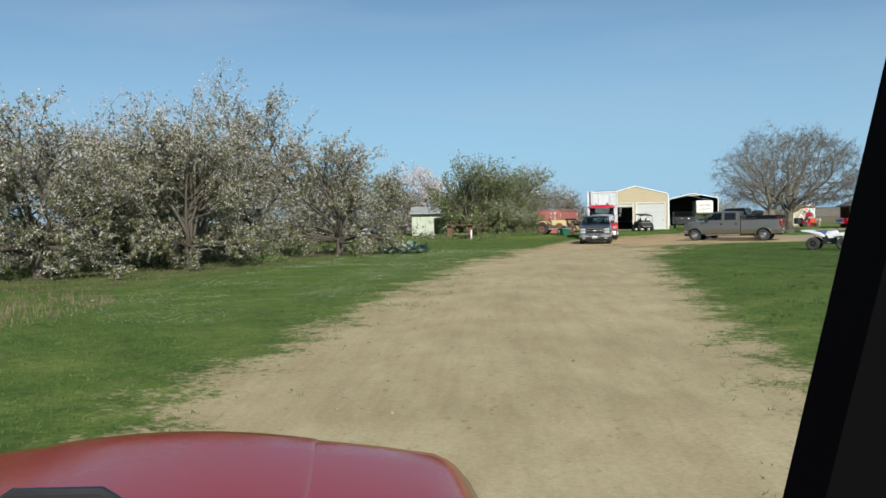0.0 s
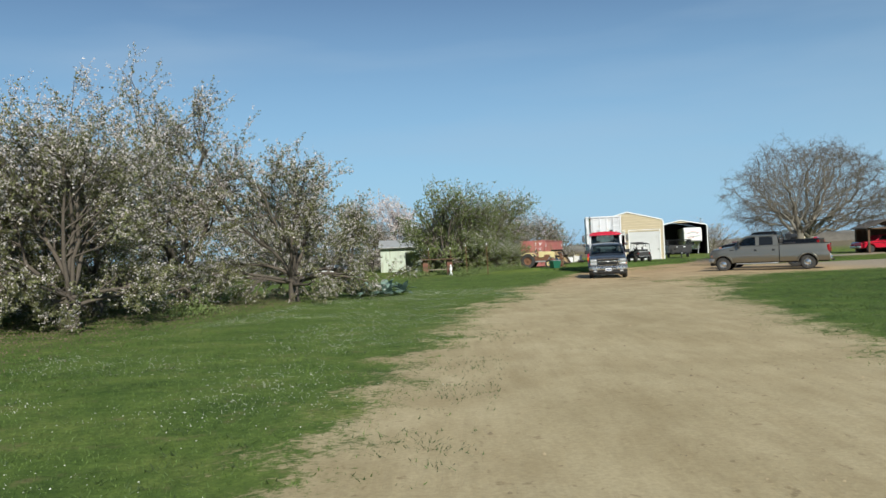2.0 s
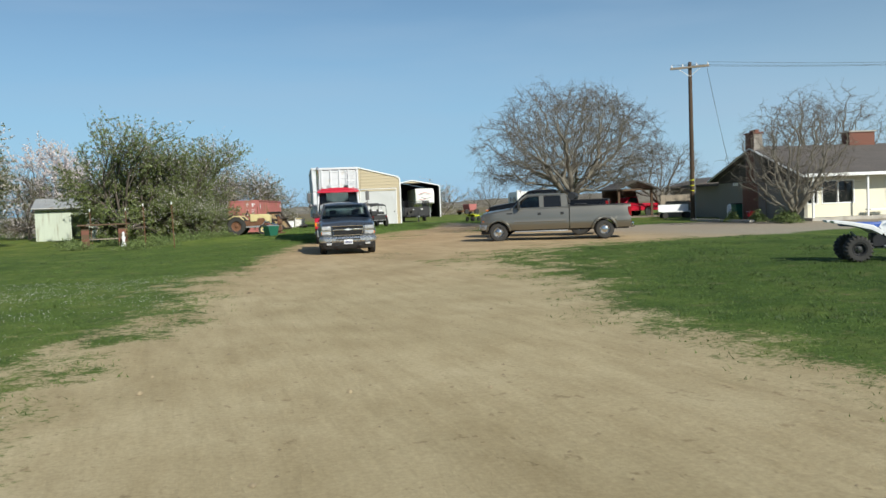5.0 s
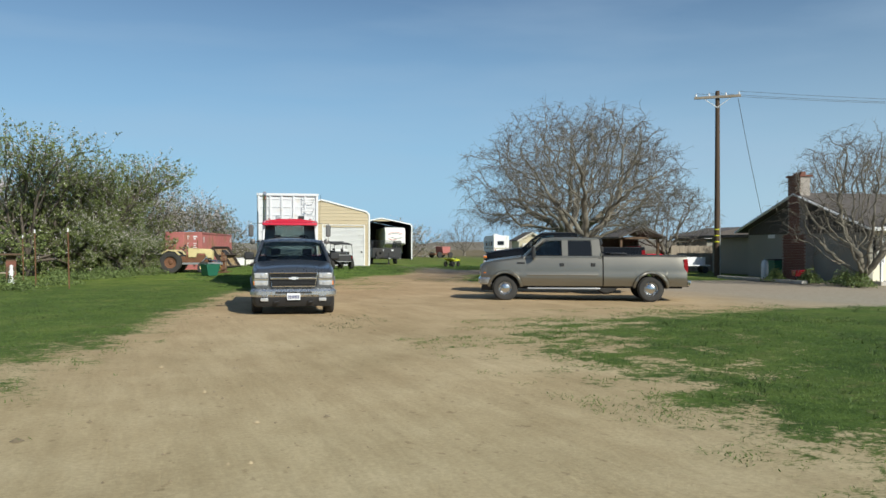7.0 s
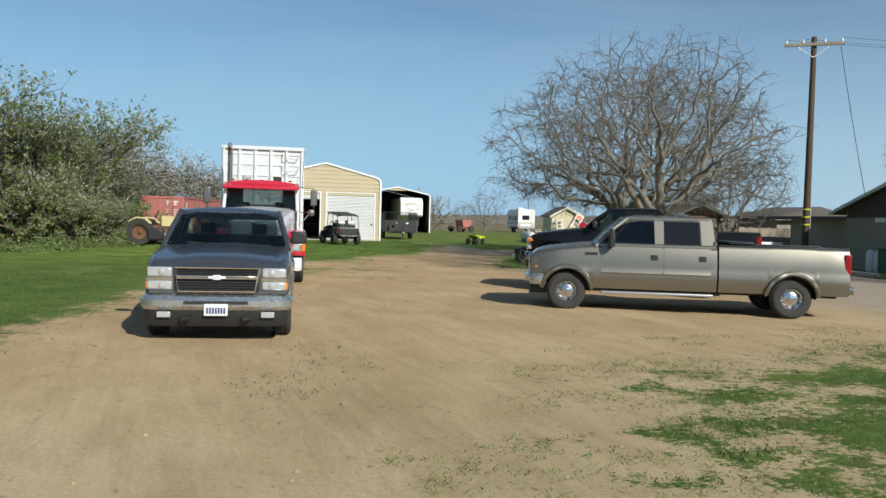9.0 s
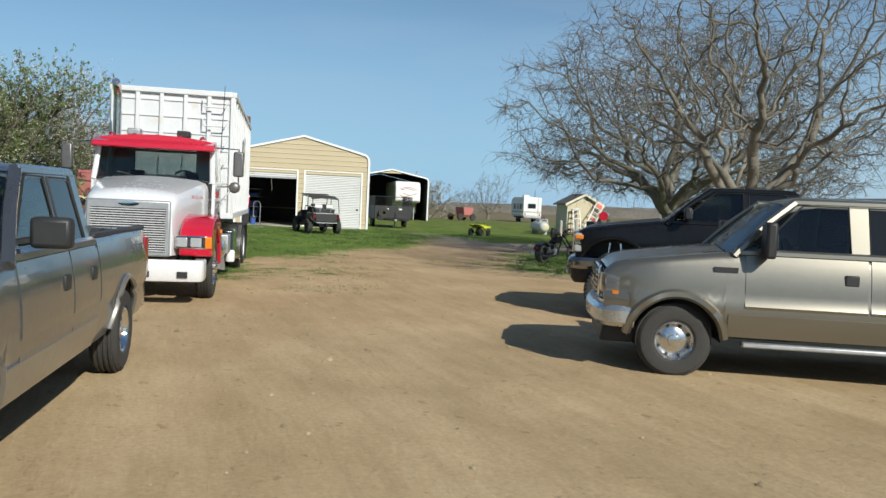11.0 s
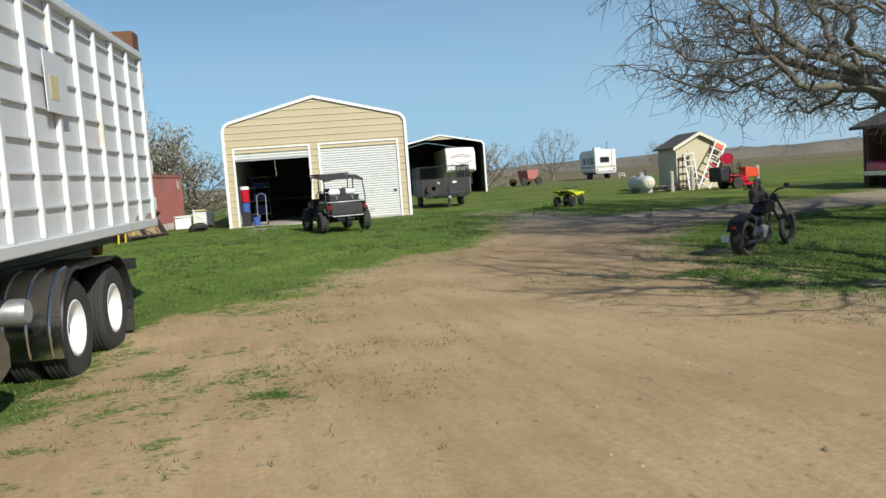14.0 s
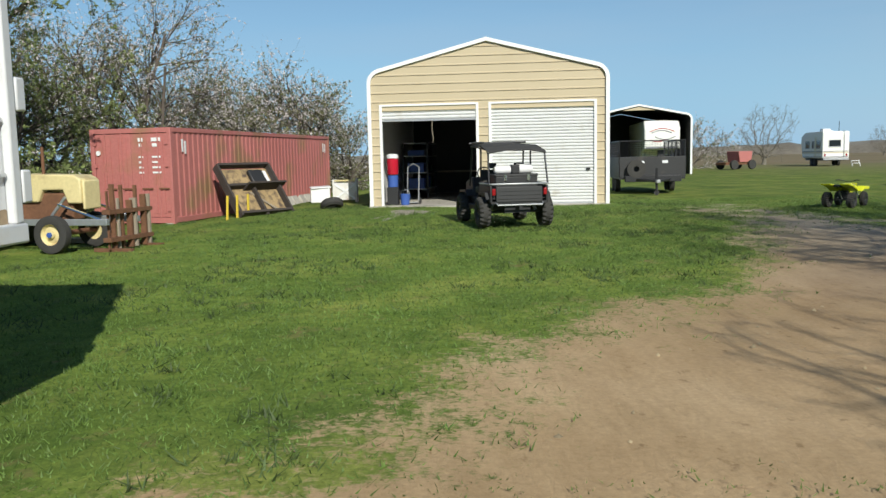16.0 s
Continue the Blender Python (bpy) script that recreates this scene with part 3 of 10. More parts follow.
def branch_mesh(name, segs, material):
    segs = np.asarray(segs, float)
    thick = segs[:, 6] > 0.05
    mid = (segs[:, 6] > 0.012) & ~thick
    vs, fs, off = [], [], 0
    for sel, sides in ((thick, 9), (mid, 5), (~thick & ~mid, 3)):
        if sel.any():
            piece = segs[sel]
            if sides == 9:                      # let thick pieces run into one another at the bends
                d = piece[:, 3:6] - piece[:, 0:3]
                d /= np.maximum(np.linalg.norm(d, axis=1, keepdims=True), 1e-9)
                piece = np.concatenate([piece[:, 0:3] - d * piece[:, 6:7] * 0.45, piece[:, 3:6] + d * piece[:, 7:8] * 0.45, piece[:, 6:8]], 1)
            v, f = tubes(piece, sides)
            vs.append(v)
            fs.append(f + off)
            off += len(v)
    return mesh_of(name, np.concatenate(vs), np.concatenate(fs), material, smooth=True)


def petals(rng, points, size, spread, name, material, flat=0.0):
    """Small tilted leaves or petals round the given points."""
    pts = np.asarray(points, float)
    c = pts + rng.normal(0, spread, pts.shape)
    a = rng.normal(0, 1, pts.shape)
    a /= np.linalg.norm(a, axis=1, keepdims=True)
    b = rng.normal(0, 1, pts.shape)
    b[:, 2] *= 1 - flat
    b -= a * np.sum(a * b, 1, keepdims=True)
    b /= np.linalg.norm(b, axis=1, keepdims=True)
    s = size * rng.uniform(0.6, 1.35, (len(pts), 1))
    tri = np.stack([c - a * s, c - b * s * 0.62 + a * s * 0.5, c + b * s * 0.62 + a * s * 0.8], 1)
    f = np.arange(len(pts) * 3).reshape(-1, 3)
    return mesh_of(name, tri.reshape(-1, 3), f, material)


def grow(rng, segs, tips, p, d, length, r, level, top, rule):
    """One branch and, along it, its own branches. rule[level]: steps, wander, lift, children, angle, shorter, thinner."""
    steps, wander, lift, kids, angle, shorter, thinner = rule[level]
    at = [p]
    r_end = r * (0.45 if level < top else 0.3)
    for k in range(steps):
        d = d + rng.normal(0, wander, 3)
        d[2] += lift
        d /= np.linalg.norm(d)
        q = p + d * (length / steps)
        ra, rb = r + (r_end - r) * k / steps, r + (r_end - r) * (k + 1) / steps
        segs.append((*p, *q, ra, rb))
        at.append(q)
        p = q
        if level >= top - 1:
            tips.append((*q, level))
    if level >= top:
        return
    for k in range(kids):
        s = 0.25 + 0.75 * (k + rng.uniform(0, 1)) / kids
        i = min(int(s * steps), steps - 1)
        fr = s * steps - i
        start = at[i] * (1 - fr) + at[i + 1] * fr
        along = at[i + 1] - at[i]
        along /= np.linalg.norm(along)
        side = np.cross(along, rng.normal(0, 1, 3))
        side /= np.linalg.norm(side)
        ang = radians(angle * rng.uniform(0.65, 1.3))
        nd = along * math.cos(ang) + side * math.sin(ang)
        rr = (r + (r_end - r) * s) * thinner
        grow(rng, segs, tips, start, nd, length * shorter * rng.uniform(0.7, 1.25) * (1.1 - 0.35 * s), rr, level + 1, top, rule)


def almond_tree(seed, m, height=6.3, blossoms=9000, leaves=9000, label="", bare_top=True, leaf="leaf_olive", skirt=True, blossom_size=0.042, leaf_size=0.05, fine=True):
    rng = np.random.default_rng(seed)
    segs, tips = [], []
    k = height / 6.3
    rule = [None, (7, 0.20, 0.06, 8, 46, 0.55, 0.55), (4, 0.2, 0.04, 7, 42, 0.58, 0.55), (3, 0.13, 0.04, 5 if fine else 3, 38, 0.65, 0.6), (2, 0.12, 0.03, 0, 0, 0, 0)]
    trunk_top = np.array([rng.normal(0, 0.08), rng.normal(0, 0.08), 0.75 * k])
    segs.append((0, 0, -0.1, *(trunk_top * 0.5), 0.20 * k, 0.16 * k))
    segs.append((*(trunk_top * 0.5), *trunk_top, 0.16 * k, 0.15 * k))
    limbs = 6
    for i in range(limbs):
        a = 2 * math.pi * (i + rng.uniform(-0.25, 0.25)) / limbs
        tilt = radians(rng.uniform(12, 34))
        d = np.array([math.cos(a) * math.sin(tilt), math.sin(a) * math.sin(tilt), math.cos(tilt)])
        grow(rng, segs, tips, trunk_top.copy(), d, 4.0 * k * rng.uniform(0.8, 1.15), 0.068 * k, 1, 4, rule)
    if skirt:
        for i in range(9):
            a = rng.uniform(0, 2 * math.pi)
            d = np.array([math.cos(a), math.sin(a), rng.uniform(0.15, 0.5)])
            d /= np.linalg.norm(d)
            low = [(5, 0.12, -0.07, 6, 45, 0.5, 0.55), (4, 0.14, -0.05, 5, 42, 0.55, 0.55), (3, 0.14, -0.02, 4 if fine else 2, 40, 0.65, 0.6), (2, 0.12, 0.0, 0, 0, 0, 0)]
            grow(rng, segs, tips, trunk_top * rng.uniform(0.7, 1.2), d, 2.7 * k * rng.uniform(0.7, 1.1), 0.06 * k, 0, 3, low)
    segs = [s for s in segs if s[5] > 0.02]
    tree = thing("almond_tree", m, label or "blossoming almond tree with pale pink flowers and olive leaves", "tree", "orchard trees")
    t = new("trunk", branch_mesh("trunk", segs, M["bark_dark"]))
    t.parent = tree
    arr = np.asarray(segs, float)
    arr = arr[(arr[:, 6] < 0.022 * k) & (arr[:, 5] > 0.1)]
    length = np.linalg.norm(arr[:, 3:6] - arr[:, 0:3], axis=1)

    def along(count, weight, bunch, loose):
        """Places in small bunches along the twigs."""
        i = rng.choice(len(arr), count // bunch, p=weight / weight.sum())
        at = arr[i, 0:3] + rng.uniform(0, 1, (len(i), 1)) * (arr[i, 3:6] - arr[i, 0:3])
        return np.repeat(at, bunch, axis=0) + rng.normal(0, loose, (len(i) * bunch, 3))

    if blossoms:
        b = new("blossom", petals(rng, along(blossoms, length, 3, 0.025), blossom_size, 0.012, "blossom", M["blossom"]))
        b.parent = tree
        tagged(b, "pale pink and white blossom")
    if leaves:
        w = length * np.clip(1.2 - arr[:, 2] / (height * 1.0), 0.14, 1)
        c = new("foliage", petals(rng, along(leaves, w, 4, 0.035), leaf_size, 0.02, "foliage", M[leaf]))
        c.parent = tree
        tagged(c, "small young leaves")
    return tree


def spreading_tree(seed, m, label, reach=7.7, low=2.3, mid=4.5, high=10.5, shift=1.1, count=1900, fork=1.85, trunk_r=0.36, stems=6, twig=1.05, step=0.3, name="bare_tree"):
    """A broad bare tree: a short trunk whose limbs seek their way into a dome, with drooping outer twigs."""
    rng = np.random.default_rng(seed)
    kk = reach / 7.7
    step = step * max(kk, 0.55)
    # the places that the branches grow towards
    u = rng.normal(0, 1, (count * 4, 3))
    u /= np.linalg.norm(u, axis=1, keepdims=True)
    rad = rng.uniform(0.05, 1, (count * 4, 1)) ** 0.38
    lump = 1 + 0.10 * np.sin(3 * np.arctan2(u[:, 1:2], u[:, 0:1]) + seed) + 0.07 * np.sin(7 * u[:, 0:1] + 5 * u[:, 2:3])
    q = u * rad * lump * np.array([reach, reach, high - mid]) + np.array([shift, 0, mid])
    q[:, 2] = np.where(q[:, 2] < mid, mid - (mid - q[:, 2]) * (mid - low) / (high - mid) * 1.2, q[:, 2])
    flat = np.hypot(q[:, 0], q[:, 1])
    q = q[(q[:, 2] > low + 0.16 * np.abs(flat - reach * 0.62) - 0.5 * (flat > reach * 0.7))][:count]
    pos = [np.array([0, 0, -0.15]), np.array([0.0, 0.02, fork * 0.35]), np.array([0.04, 0.0, fork * 0.75]), np.array([0.06, 0.02, fork])]
    par = [-1, 0, 1, 2]
    for i in range(stems):
        a = 2 * math.pi * (i + rng.uniform(-0.25, 0.25)) / stems
        tilt = radians((58, 30, 50, 24, 62, 40, 34)[i % 7] + rng.uniform(-6, 6))
        d = np.array([math.cos(a) * math.sin(tilt), math.sin(a) * math.sin(tilt), math.cos(tilt)])
        prev = 3
        for k in range(5):
            pos.append(pos[prev] + (d + rng.normal(0, 0.18, 3)) * step * 1.1)
            par.append(prev)
            prev = len(pos) - 1
    P = np.array(pos)
    near = np.full(len(q), 1e9)
    who = np.zeros(len(q), int)
    fresh = np.arange(4, len(P))
    lean = np.zeros((len(P), 3))
    for _ in range(140):
        if len(fresh) == 0 or len(q) == 0:
            break
        d2 = ((q[:, None, :] - P[None, fresh, :]) ** 2).sum(2)
        k = d2.argmin(1)
        dm = np.sqrt(d2[np.arange(len(q)), k])
        up = dm < near
        near[up], who[up] = dm[up], fresh[k[up]]
        keep = near > step * 1.9
        q, near, who = q[keep], near[keep], who[keep]
        if len(q) == 0:
            break
        pull = (q - P[who]) / near[:, None]
        acc = np.zeros((len(P), 3))
        np.add.at(acc, who, pull)
        src = np.unique(who)
        v = acc[src] / np.linalg.norm(acc[src], axis=1, keepdims=True)
        v = v + 0.35 * lean[src] + rng.normal(0, 0.40, v.shape)
        v /= np.linalg.norm(v, axis=1, keepdims=True)
        fresh = np.arange(len(P), len(P) + len(src))
        P = np.concatenate([P, P[src] + v * step])
        lean = np.concatenate([lean, v])
        par += list(src)
        if len(P) > count * 5:
            break
    n = len(P)
    par = np.array(par)
    r2 = np.zeros(n)
    has = np.zeros(n, bool)
    has[par[1:]] = True
    tip_r = 0.0145 * kk ** 0.5
    r2[~has] = tip_r ** 1.66
    for i in range(n - 1, 0, -1):
        r2[par[i]] += r2[i]
    r = np.minimum(r2 ** (1 / 1.66), trunk_r * 0.62)
    r[0], r[1], r[2], r[3] = trunk_r * 1.45, trunk_r * 1.05, trunk_r * 0.96, trunk_r * 0.98
    c = np.arange(1, n)
    segs = np.concatenate([P[par[c]], P[c], np.minimum(r[par[c]], r[c] * 1.35)[:, None], r[c][:, None]], 1)
    # outer twigs, kinked and drooping, with side shoots
    thin_ = np.where(r < tip_r * 2.4)[0]
    ends = np.where(~has)[0]
    thin_ = np.concatenate([thin_, thin_, thin_, ends, ends, ends]) if kk > 0.8 else thin_
    d = rng.normal(0, 1, (len(thin_), 3)) + 0.8 * lean[thin_]
    d[:, 2] = d[:, 2] * 0.7 + 0.15
    d /= np.linalg.norm(d, axis=1, keepdims=True)
    L = twig * kk ** 0.6 * rng.uniform(0.3, 1.15, (len(thin_), 1))
    at, w, rows = P[thin_], np.full((len(thin_), 1), tip_r * 0.8), []
    for k in range(3):
        d = d + rng.normal(0, 0.38, d.shape) + np.array([0, 0, -0.16])
        d /= np.linalg.norm(d, axis=1, keepdims=True)
        nxt = at + d * L / 3
        rows.append(np.concatenate([at, nxt, w * (1 - 0.25 * k), w * (0.75 - 0.25 * k) + 0.0012], 1))
        e = rng.normal(0, 0.8, d.shape) + d
        e /= np.linalg.norm(e, axis=1, keepdims=True)
        rows.append(np.concatenate([nxt, nxt + e * L * rng.uniform(0.2, 0.55, L.shape), w * 0.5, w * 0.3], 1))
        at = nxt
    twigs = np.concatenate(rows)
    tree = thing(name, m, label, "tree")
    for nm, arr, mt in (("trunk", segs[segs[:, 7] > 0.05], "bark"), ("branchwork", segs[segs[:, 7] <= 0.05], "bark"), ("twiggery", twigs, "bark_twig")):
        t = new(nm, branch_mesh(nm, arr, M[mt]))
        t.parent = tree
        if nm != "trunk":
            tagged(t, kind="stuff")
    return tree


# ---------------------------------------------------------------- steel garage
def gz(y):
    """The ground's rise towards the back of the yard."""
    t = min(max((y - 66) / 18, 0), 1)
    return 0.16 * t * t * (3 - 2 * t)


AX = -9.8                                   # the yard's buildings and trucks are turned by this angle


def arch_profile(half, eave, peak, r=0.45):
    """Half-round-cornered gable outline from the bottom left over the ridge to the bottom right."""
    rise = math.atan2(peak - eave, half)
    left = [(-half, 0.0)]
    for k in range(7):
        a = math.pi - (math.pi / 2 - rise) * k / 6
        left.append((-half + r + r * math.cos(a), eave - r * 0.8 + r * math.sin(a)))
    out = left + [(0.0, peak)] + [(-x, z) for x, z in left[::-1]]
    return out


def shell(outline, thick, y0, y1):
    """A bent sheet that follows an open outline, drawn back from y0 to y1."""
    bm = bmesh.new()
    pts = [Vector((x, z)) for x, z in outline]
    inner = []
    for i, p in enumerate(pts):
        a, b = pts[max(i - 1, 0)], pts[min(i + 1, len(pts) - 1)]
        t = (b - a).normalized()
        inner.append(p + Vector((t.y, -t.x)) * thick)
    ring = [[bm.verts.new((p.x, y, p.y)) for p in line] for line in (pts, inner) for y in (y0, y1)]
    o0, o1, i0, i1 = ring
    for i in range(len(pts) - 1):
        bm.faces.new((o0[i], o1[i], o1[i + 1], o0[i + 1]))
        bm.faces.new((i0[i], i0[i + 1], i1[i + 1], i1[i]))
        bm.faces.new((o0[i], o0[i + 1], i0[i + 1], i0[i]))
        bm.faces.new((o1[i], i1[i], i1[i + 1], o1[i + 1]))
    for k in (0, -1):
        bm.faces.new((o0[k], i0[k], i1[k], o1[k]))
    return bm


def steel_garage():
    g = thing("garage", pose(18.38, 86.62, gz(86), 0, 0, AX), "tan steel garage with white trim and two roller doors, one open", "garage")
    half, eave, peak, deep = 3.6, 4.08, 4.99, 9.2
    out = arch_profile(half, eave, peak)
    part("roof", shell(out, 0.05, -0.04, deep), M["white_steel"], g, "white bent sheet steel roof and sides")
    part("edge_trim", shell([(x * 1.006, z * 1.004) for x, z in out], 0.11, -0.09, -0.03), M["white_trim"], g, "white edge trim of the gable")
    # back wall, near-black so that the indoor shade is in its colour
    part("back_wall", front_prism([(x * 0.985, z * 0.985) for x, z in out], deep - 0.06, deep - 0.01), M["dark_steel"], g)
    # openings: left (open) and right (shut)
    doors = [(-3.22, -0.30), (0.10, 3.20)]
    top = 3.06
    # siding panels, row by row, each a lipped strip
    row, z = 0.262, 0.02
    siding = M["tan_steel"]

    def wall_half(zz):
        # half the width of the gable at a height
        for (xa, za), (xb, zb) in zip(out, out[1:]):
            if xa <= 0 and min(za, zb) <= zz <= max(za, zb) and abs(zb - za) > 1e-6:
                return -(xa + (xb - xa) * (zz - za) / (zb - za)) - 0.05
        return half - 0.05

    while z < peak - 0.12:
        z1 = min(z + row, peak - 0.06)
        h0, h1 = wall_half(z + 0.01), wall_half(min(z1, peak - 0.08))
        if z1 <= top + 0.1 and z < top:
            z1c = min(z1, top + 0.03)
            spans = [(-h0, doors[0][0], -h0), (doors[0][1], doors[1][0], doors[0][1]), (doors[1][1], h0, doors[1][1])]
            quads = [((a, b), (a, b)) for a, b, _ in spans]
        else:
            z1c = z1
            quads = [((-h0, h0), (-h1, h1))]
        for (a0, b0), (a1, b1) in quads:
            bm = bmesh.new()
            lo, lip = 0.0, -0.028
            prof = [(0.02, z + 0.006), (lip, z + 0.010), (lip, z + 0.038), (-0.006, z + 0.062), (-0.006, z1c - 0.004), (0.02, z1c - 0.002)]
            va, vb = [], []
            for y, zz in prof:
                f = (zz - z) / max(z1c - z, 1e-6)
                va.append(bm.verts.new((a0 + (a1 - a0) * f, y, zz)))
                vb.append(bm.verts.new((b0 + (b1 - b0) * f, y, zz)))
            for i in range(len(prof) - 1):
                bm.faces.new((va[i], vb[i], vb[i + 1], va[i + 1]))
            bm.faces.new(va)
            bm.faces.new(vb[::-1])
            part("siding_panel", bm, siding, g, smooth=0)
        z = z1c if z1c > z + 0.02 else z + row
    # inner face of the front wall, behind the panels, in the same shade-coloured steel
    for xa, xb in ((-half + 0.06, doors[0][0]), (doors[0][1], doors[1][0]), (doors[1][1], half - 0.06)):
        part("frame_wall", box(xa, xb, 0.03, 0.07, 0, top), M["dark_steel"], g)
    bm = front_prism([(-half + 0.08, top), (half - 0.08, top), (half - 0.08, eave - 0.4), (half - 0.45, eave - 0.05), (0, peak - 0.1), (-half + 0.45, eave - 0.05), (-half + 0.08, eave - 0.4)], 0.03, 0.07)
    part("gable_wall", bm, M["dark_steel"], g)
    for a, b in doors:
        for x0, x1 in ((a - 0.05, a + 0.03), (b - 0.03, b + 0.05)):
            part("door_jamb", box(x0, x1, -0.045, 0.09, 0, top + 0.05), M["white_trim"], g, bevel=0.006)
        part("door_head", box(a + 0.03, b - 0.03, -0.045, 0.09, top - 0.01, top + 0.05), M["white_trim"], g, bevel=0.006)

    def roller(a, b, z0, z1, y):
        n = int(round((z1 - z0) / 0.092))
        d = new("roller_door")
        d.parent = g
        tagged(d, "white ribbed roller door")
        for k in range(n):
            za, zb = z0 + (z1 - z0) * k / n, z0 + (z1 - z0) * (k + 1) / n
            bm = prism([(y + 0.03, za), (y, za + 0.006), (y - 0.022, za + 0.03), (y - 0.022, zb - 0.03), (y, zb - 0.006), (y + 0.03, zb)], a, b, m=Matrix.Rotation(math.pi / 2, 4, "Z") @ Matrix.Diagonal((1, -1, 1, 1)))
            part("slat", bm, M["white_steel"], d, smooth=0)
        return d

    right = roller(doors[1][0] + 0.03, doors[1][1] - 0.03, 0.06, top - 0.01, 0.03)
    part("bottom_bar", box(doors[1][0] + 0.03, doors[1][1] - 0.03, 0.0, 0.05, 0.01, 0.07), M["galv"], right)
    part("lock_handle", box(2.94, 3.06, -0.03, 0.01, 1.02, 1.10), M["black_iron"], right)
    left = roller(doors[0][0] + 0.03, doors[0][1] - 0.03, top - 0.40, top - 0.01, 0.03)
    part("bottom_bar", box(doors[0][0] + 0.03, doors[0][1] - 0.03, 0.0, 0.05, top - 0.46, top - 0.40), M["galv"], left)
    part("pull_rope", pipe([(-1.66, 0.02, top - 0.42), (-1.67, 0.02, top - 0.75), (-1.63, 0.02, top - 1.0), (-1.66, 0.02, top - 1.12)], 0.012, 5), M["grey_wood"], left, "hanging pull rope")
    part("slab", box(-half - 0.05, half + 0.05, -0.12, deep, -0.12, 0.035), M["concrete"], g, "concrete floor slab", bevel=0.01)
    m = g.matrix_world
    # things just inside the open door
    j = thing("water_jug", m @ pose(-3.0, 0.55, 0.04), "red drinks jug with a white lid beside the door", "jug")
    part("stand", box(-0.17, 0.17, -0.17, 0.17, 0, 0.55), M["black_plastic"], j, bevel=0.01)
    part("jug", lathe([(0, 0), (0.16, 0), (0.18, 0.05), (0.18, 0.46), (0.15, 0.5), (0, 0.5)], m=Matrix.Translation((0, 0, 0.95)) @ Matrix.Rotation(math.pi / 2, 4, "X")), M["truck_red"], j)
    part("lid", lathe([(0, 0), (0.19, 0), (0.19, 0.1), (0.12, 0.14), (0, 0.14)], m=Matrix.Translation((0, 0, 1.45)) @ Matrix.Rotation(math.pi / 2, 4, "X")), M["white_plastic"], j)
    part("lower_jug", lathe([(0, 0), (0.16, 0), (0.17, 0.36), (0, 0.38)], m=Matrix.Translation((0, 0, 0.56)) @ Matrix.Rotation(math.pi / 2, 4, "X")), M["blue_plastic"], j, "blue plastic jug")
    b = thing("bucket", m @ pose(-2.62, 0.5, 0.04), "blue plastic bucket on the slab", "bucket")
    part("body", lathe([(0, 0), (0.13, 0), (0.16, 0.34), (0.15, 0.34), (0.12, 0.02), (0, 0.02)], m=Matrix.Rotation(math.pi / 2, 4, "X")), M["blue_plastic"], b)
    part("bail", pipe([(-0.155, 0, 0.3), (-0.12, 0, 0.42), (0, 0, 0.47), (0.12, 0, 0.42), (0.155, 0, 0.3)], 0.006, 5), M["galv"], b)
    h = thing("hand_truck", m @ pose(-2.45, 1.0, 0.035, -14), "grey steel hand truck leaning by the wall", "hand truck")
    part("frame", pipe([(-0.18, 0, 0.1), (-0.18, 0, 1.2), (0, 0, 1.32), (0.18, 0, 1.2), (0.18, 0, 0.1)], 0.018, 6), M["galv"], h)
    part("toe_plate", box(-0.2, 0.2, -0.24, 0.02, 0.0, 0.02), M["galv"], h)
    for x in (-0.22, 0.22):
        part("wheel", lathe([(0, -0.03), (0.1, -0.03), (0.11, 0), (0.1, 0.03), (0, 0.03)], m=Matrix.Translation((x, 0.1, 0.11)) @ Matrix.Rotation(math.pi / 2, 4, "Z"), seg=16), M["black_rubber"], h)
    s = thing("shelf_unit", m @ pose(-2.9, 6.3, 0.035), "dark metal shelves loaded with boxes in the garage", "shelf")
    for x in (-0.45, 0.45):
        for y in (-1.4, 1.4):
            part("post", box(x - 0.03, x + 0.03, y - 0.03, y + 0.03, 0, 2.0), M["black_iron"], s)
    for z in (0.3, 0.9, 1.5, 1.97):
        part("shelf", box(-0.47, 0.47, -1.42, 1.42, z, z + 0.03), M["galv"], s)
    rr = random.Random(5)
    for z in (0.33, 0.93, 1.53):
        for y in (-1.0, -0.3, 0.4, 1.0):
            w, hh = rr.uniform(0.2, 0.3), rr.uniform(0.2, 0.45)
            bx = thing("storage_box", m @ pose(-2.9, 6.3 + y, z + 0.038), "closed storage box on the metal shelf", "box", "boxes on the shelves")
            part("body", box(-0.3, 0.3, -w, w, 0, hh), M[rr.choice(["blue_plastic", "grey_plastic", "grey_wood", "green_paint"])], bx, bevel=0.015)
    # a workbench across the back
    wb = thing("workbench", m @ pose(-1.2, 8.2, 0.035), "long wooden workbench against the back wall", "workbench")
    part("top", box(-1.6, 1.6, -0.4, 0.4, 0.86, 0.92), M["grey_wood"], wb)
    for x in (-1.5, 1.5):
        for y in (-0.33, 0.33):
            part("leg", box(x - 0.05, x + 0.05, y - 0.05, y + 0.05, 0, 0.86), M["grey_wood"], wb)
    # gravel apron
    rng = np.random.default_rng(3)
    bm = bmesh.new()
    n = 40
    vs = []
    for k in range(n):
        a = 2 * math.pi * k / n
        r = 1 + 0.18 * math.sin(3 * a + 1) + 0.1 * rng.normal()
        vs.append(bm.verts.new((15.75 + 1.05 * r * math.cos(a) + 0.35 * math.sin(a), 84.4 + 2.3 * r * math.sin(a), gz(84) - 0.02)))
    c = bm.verts.new((15.9, 84.3, gz(84) + 0.035))
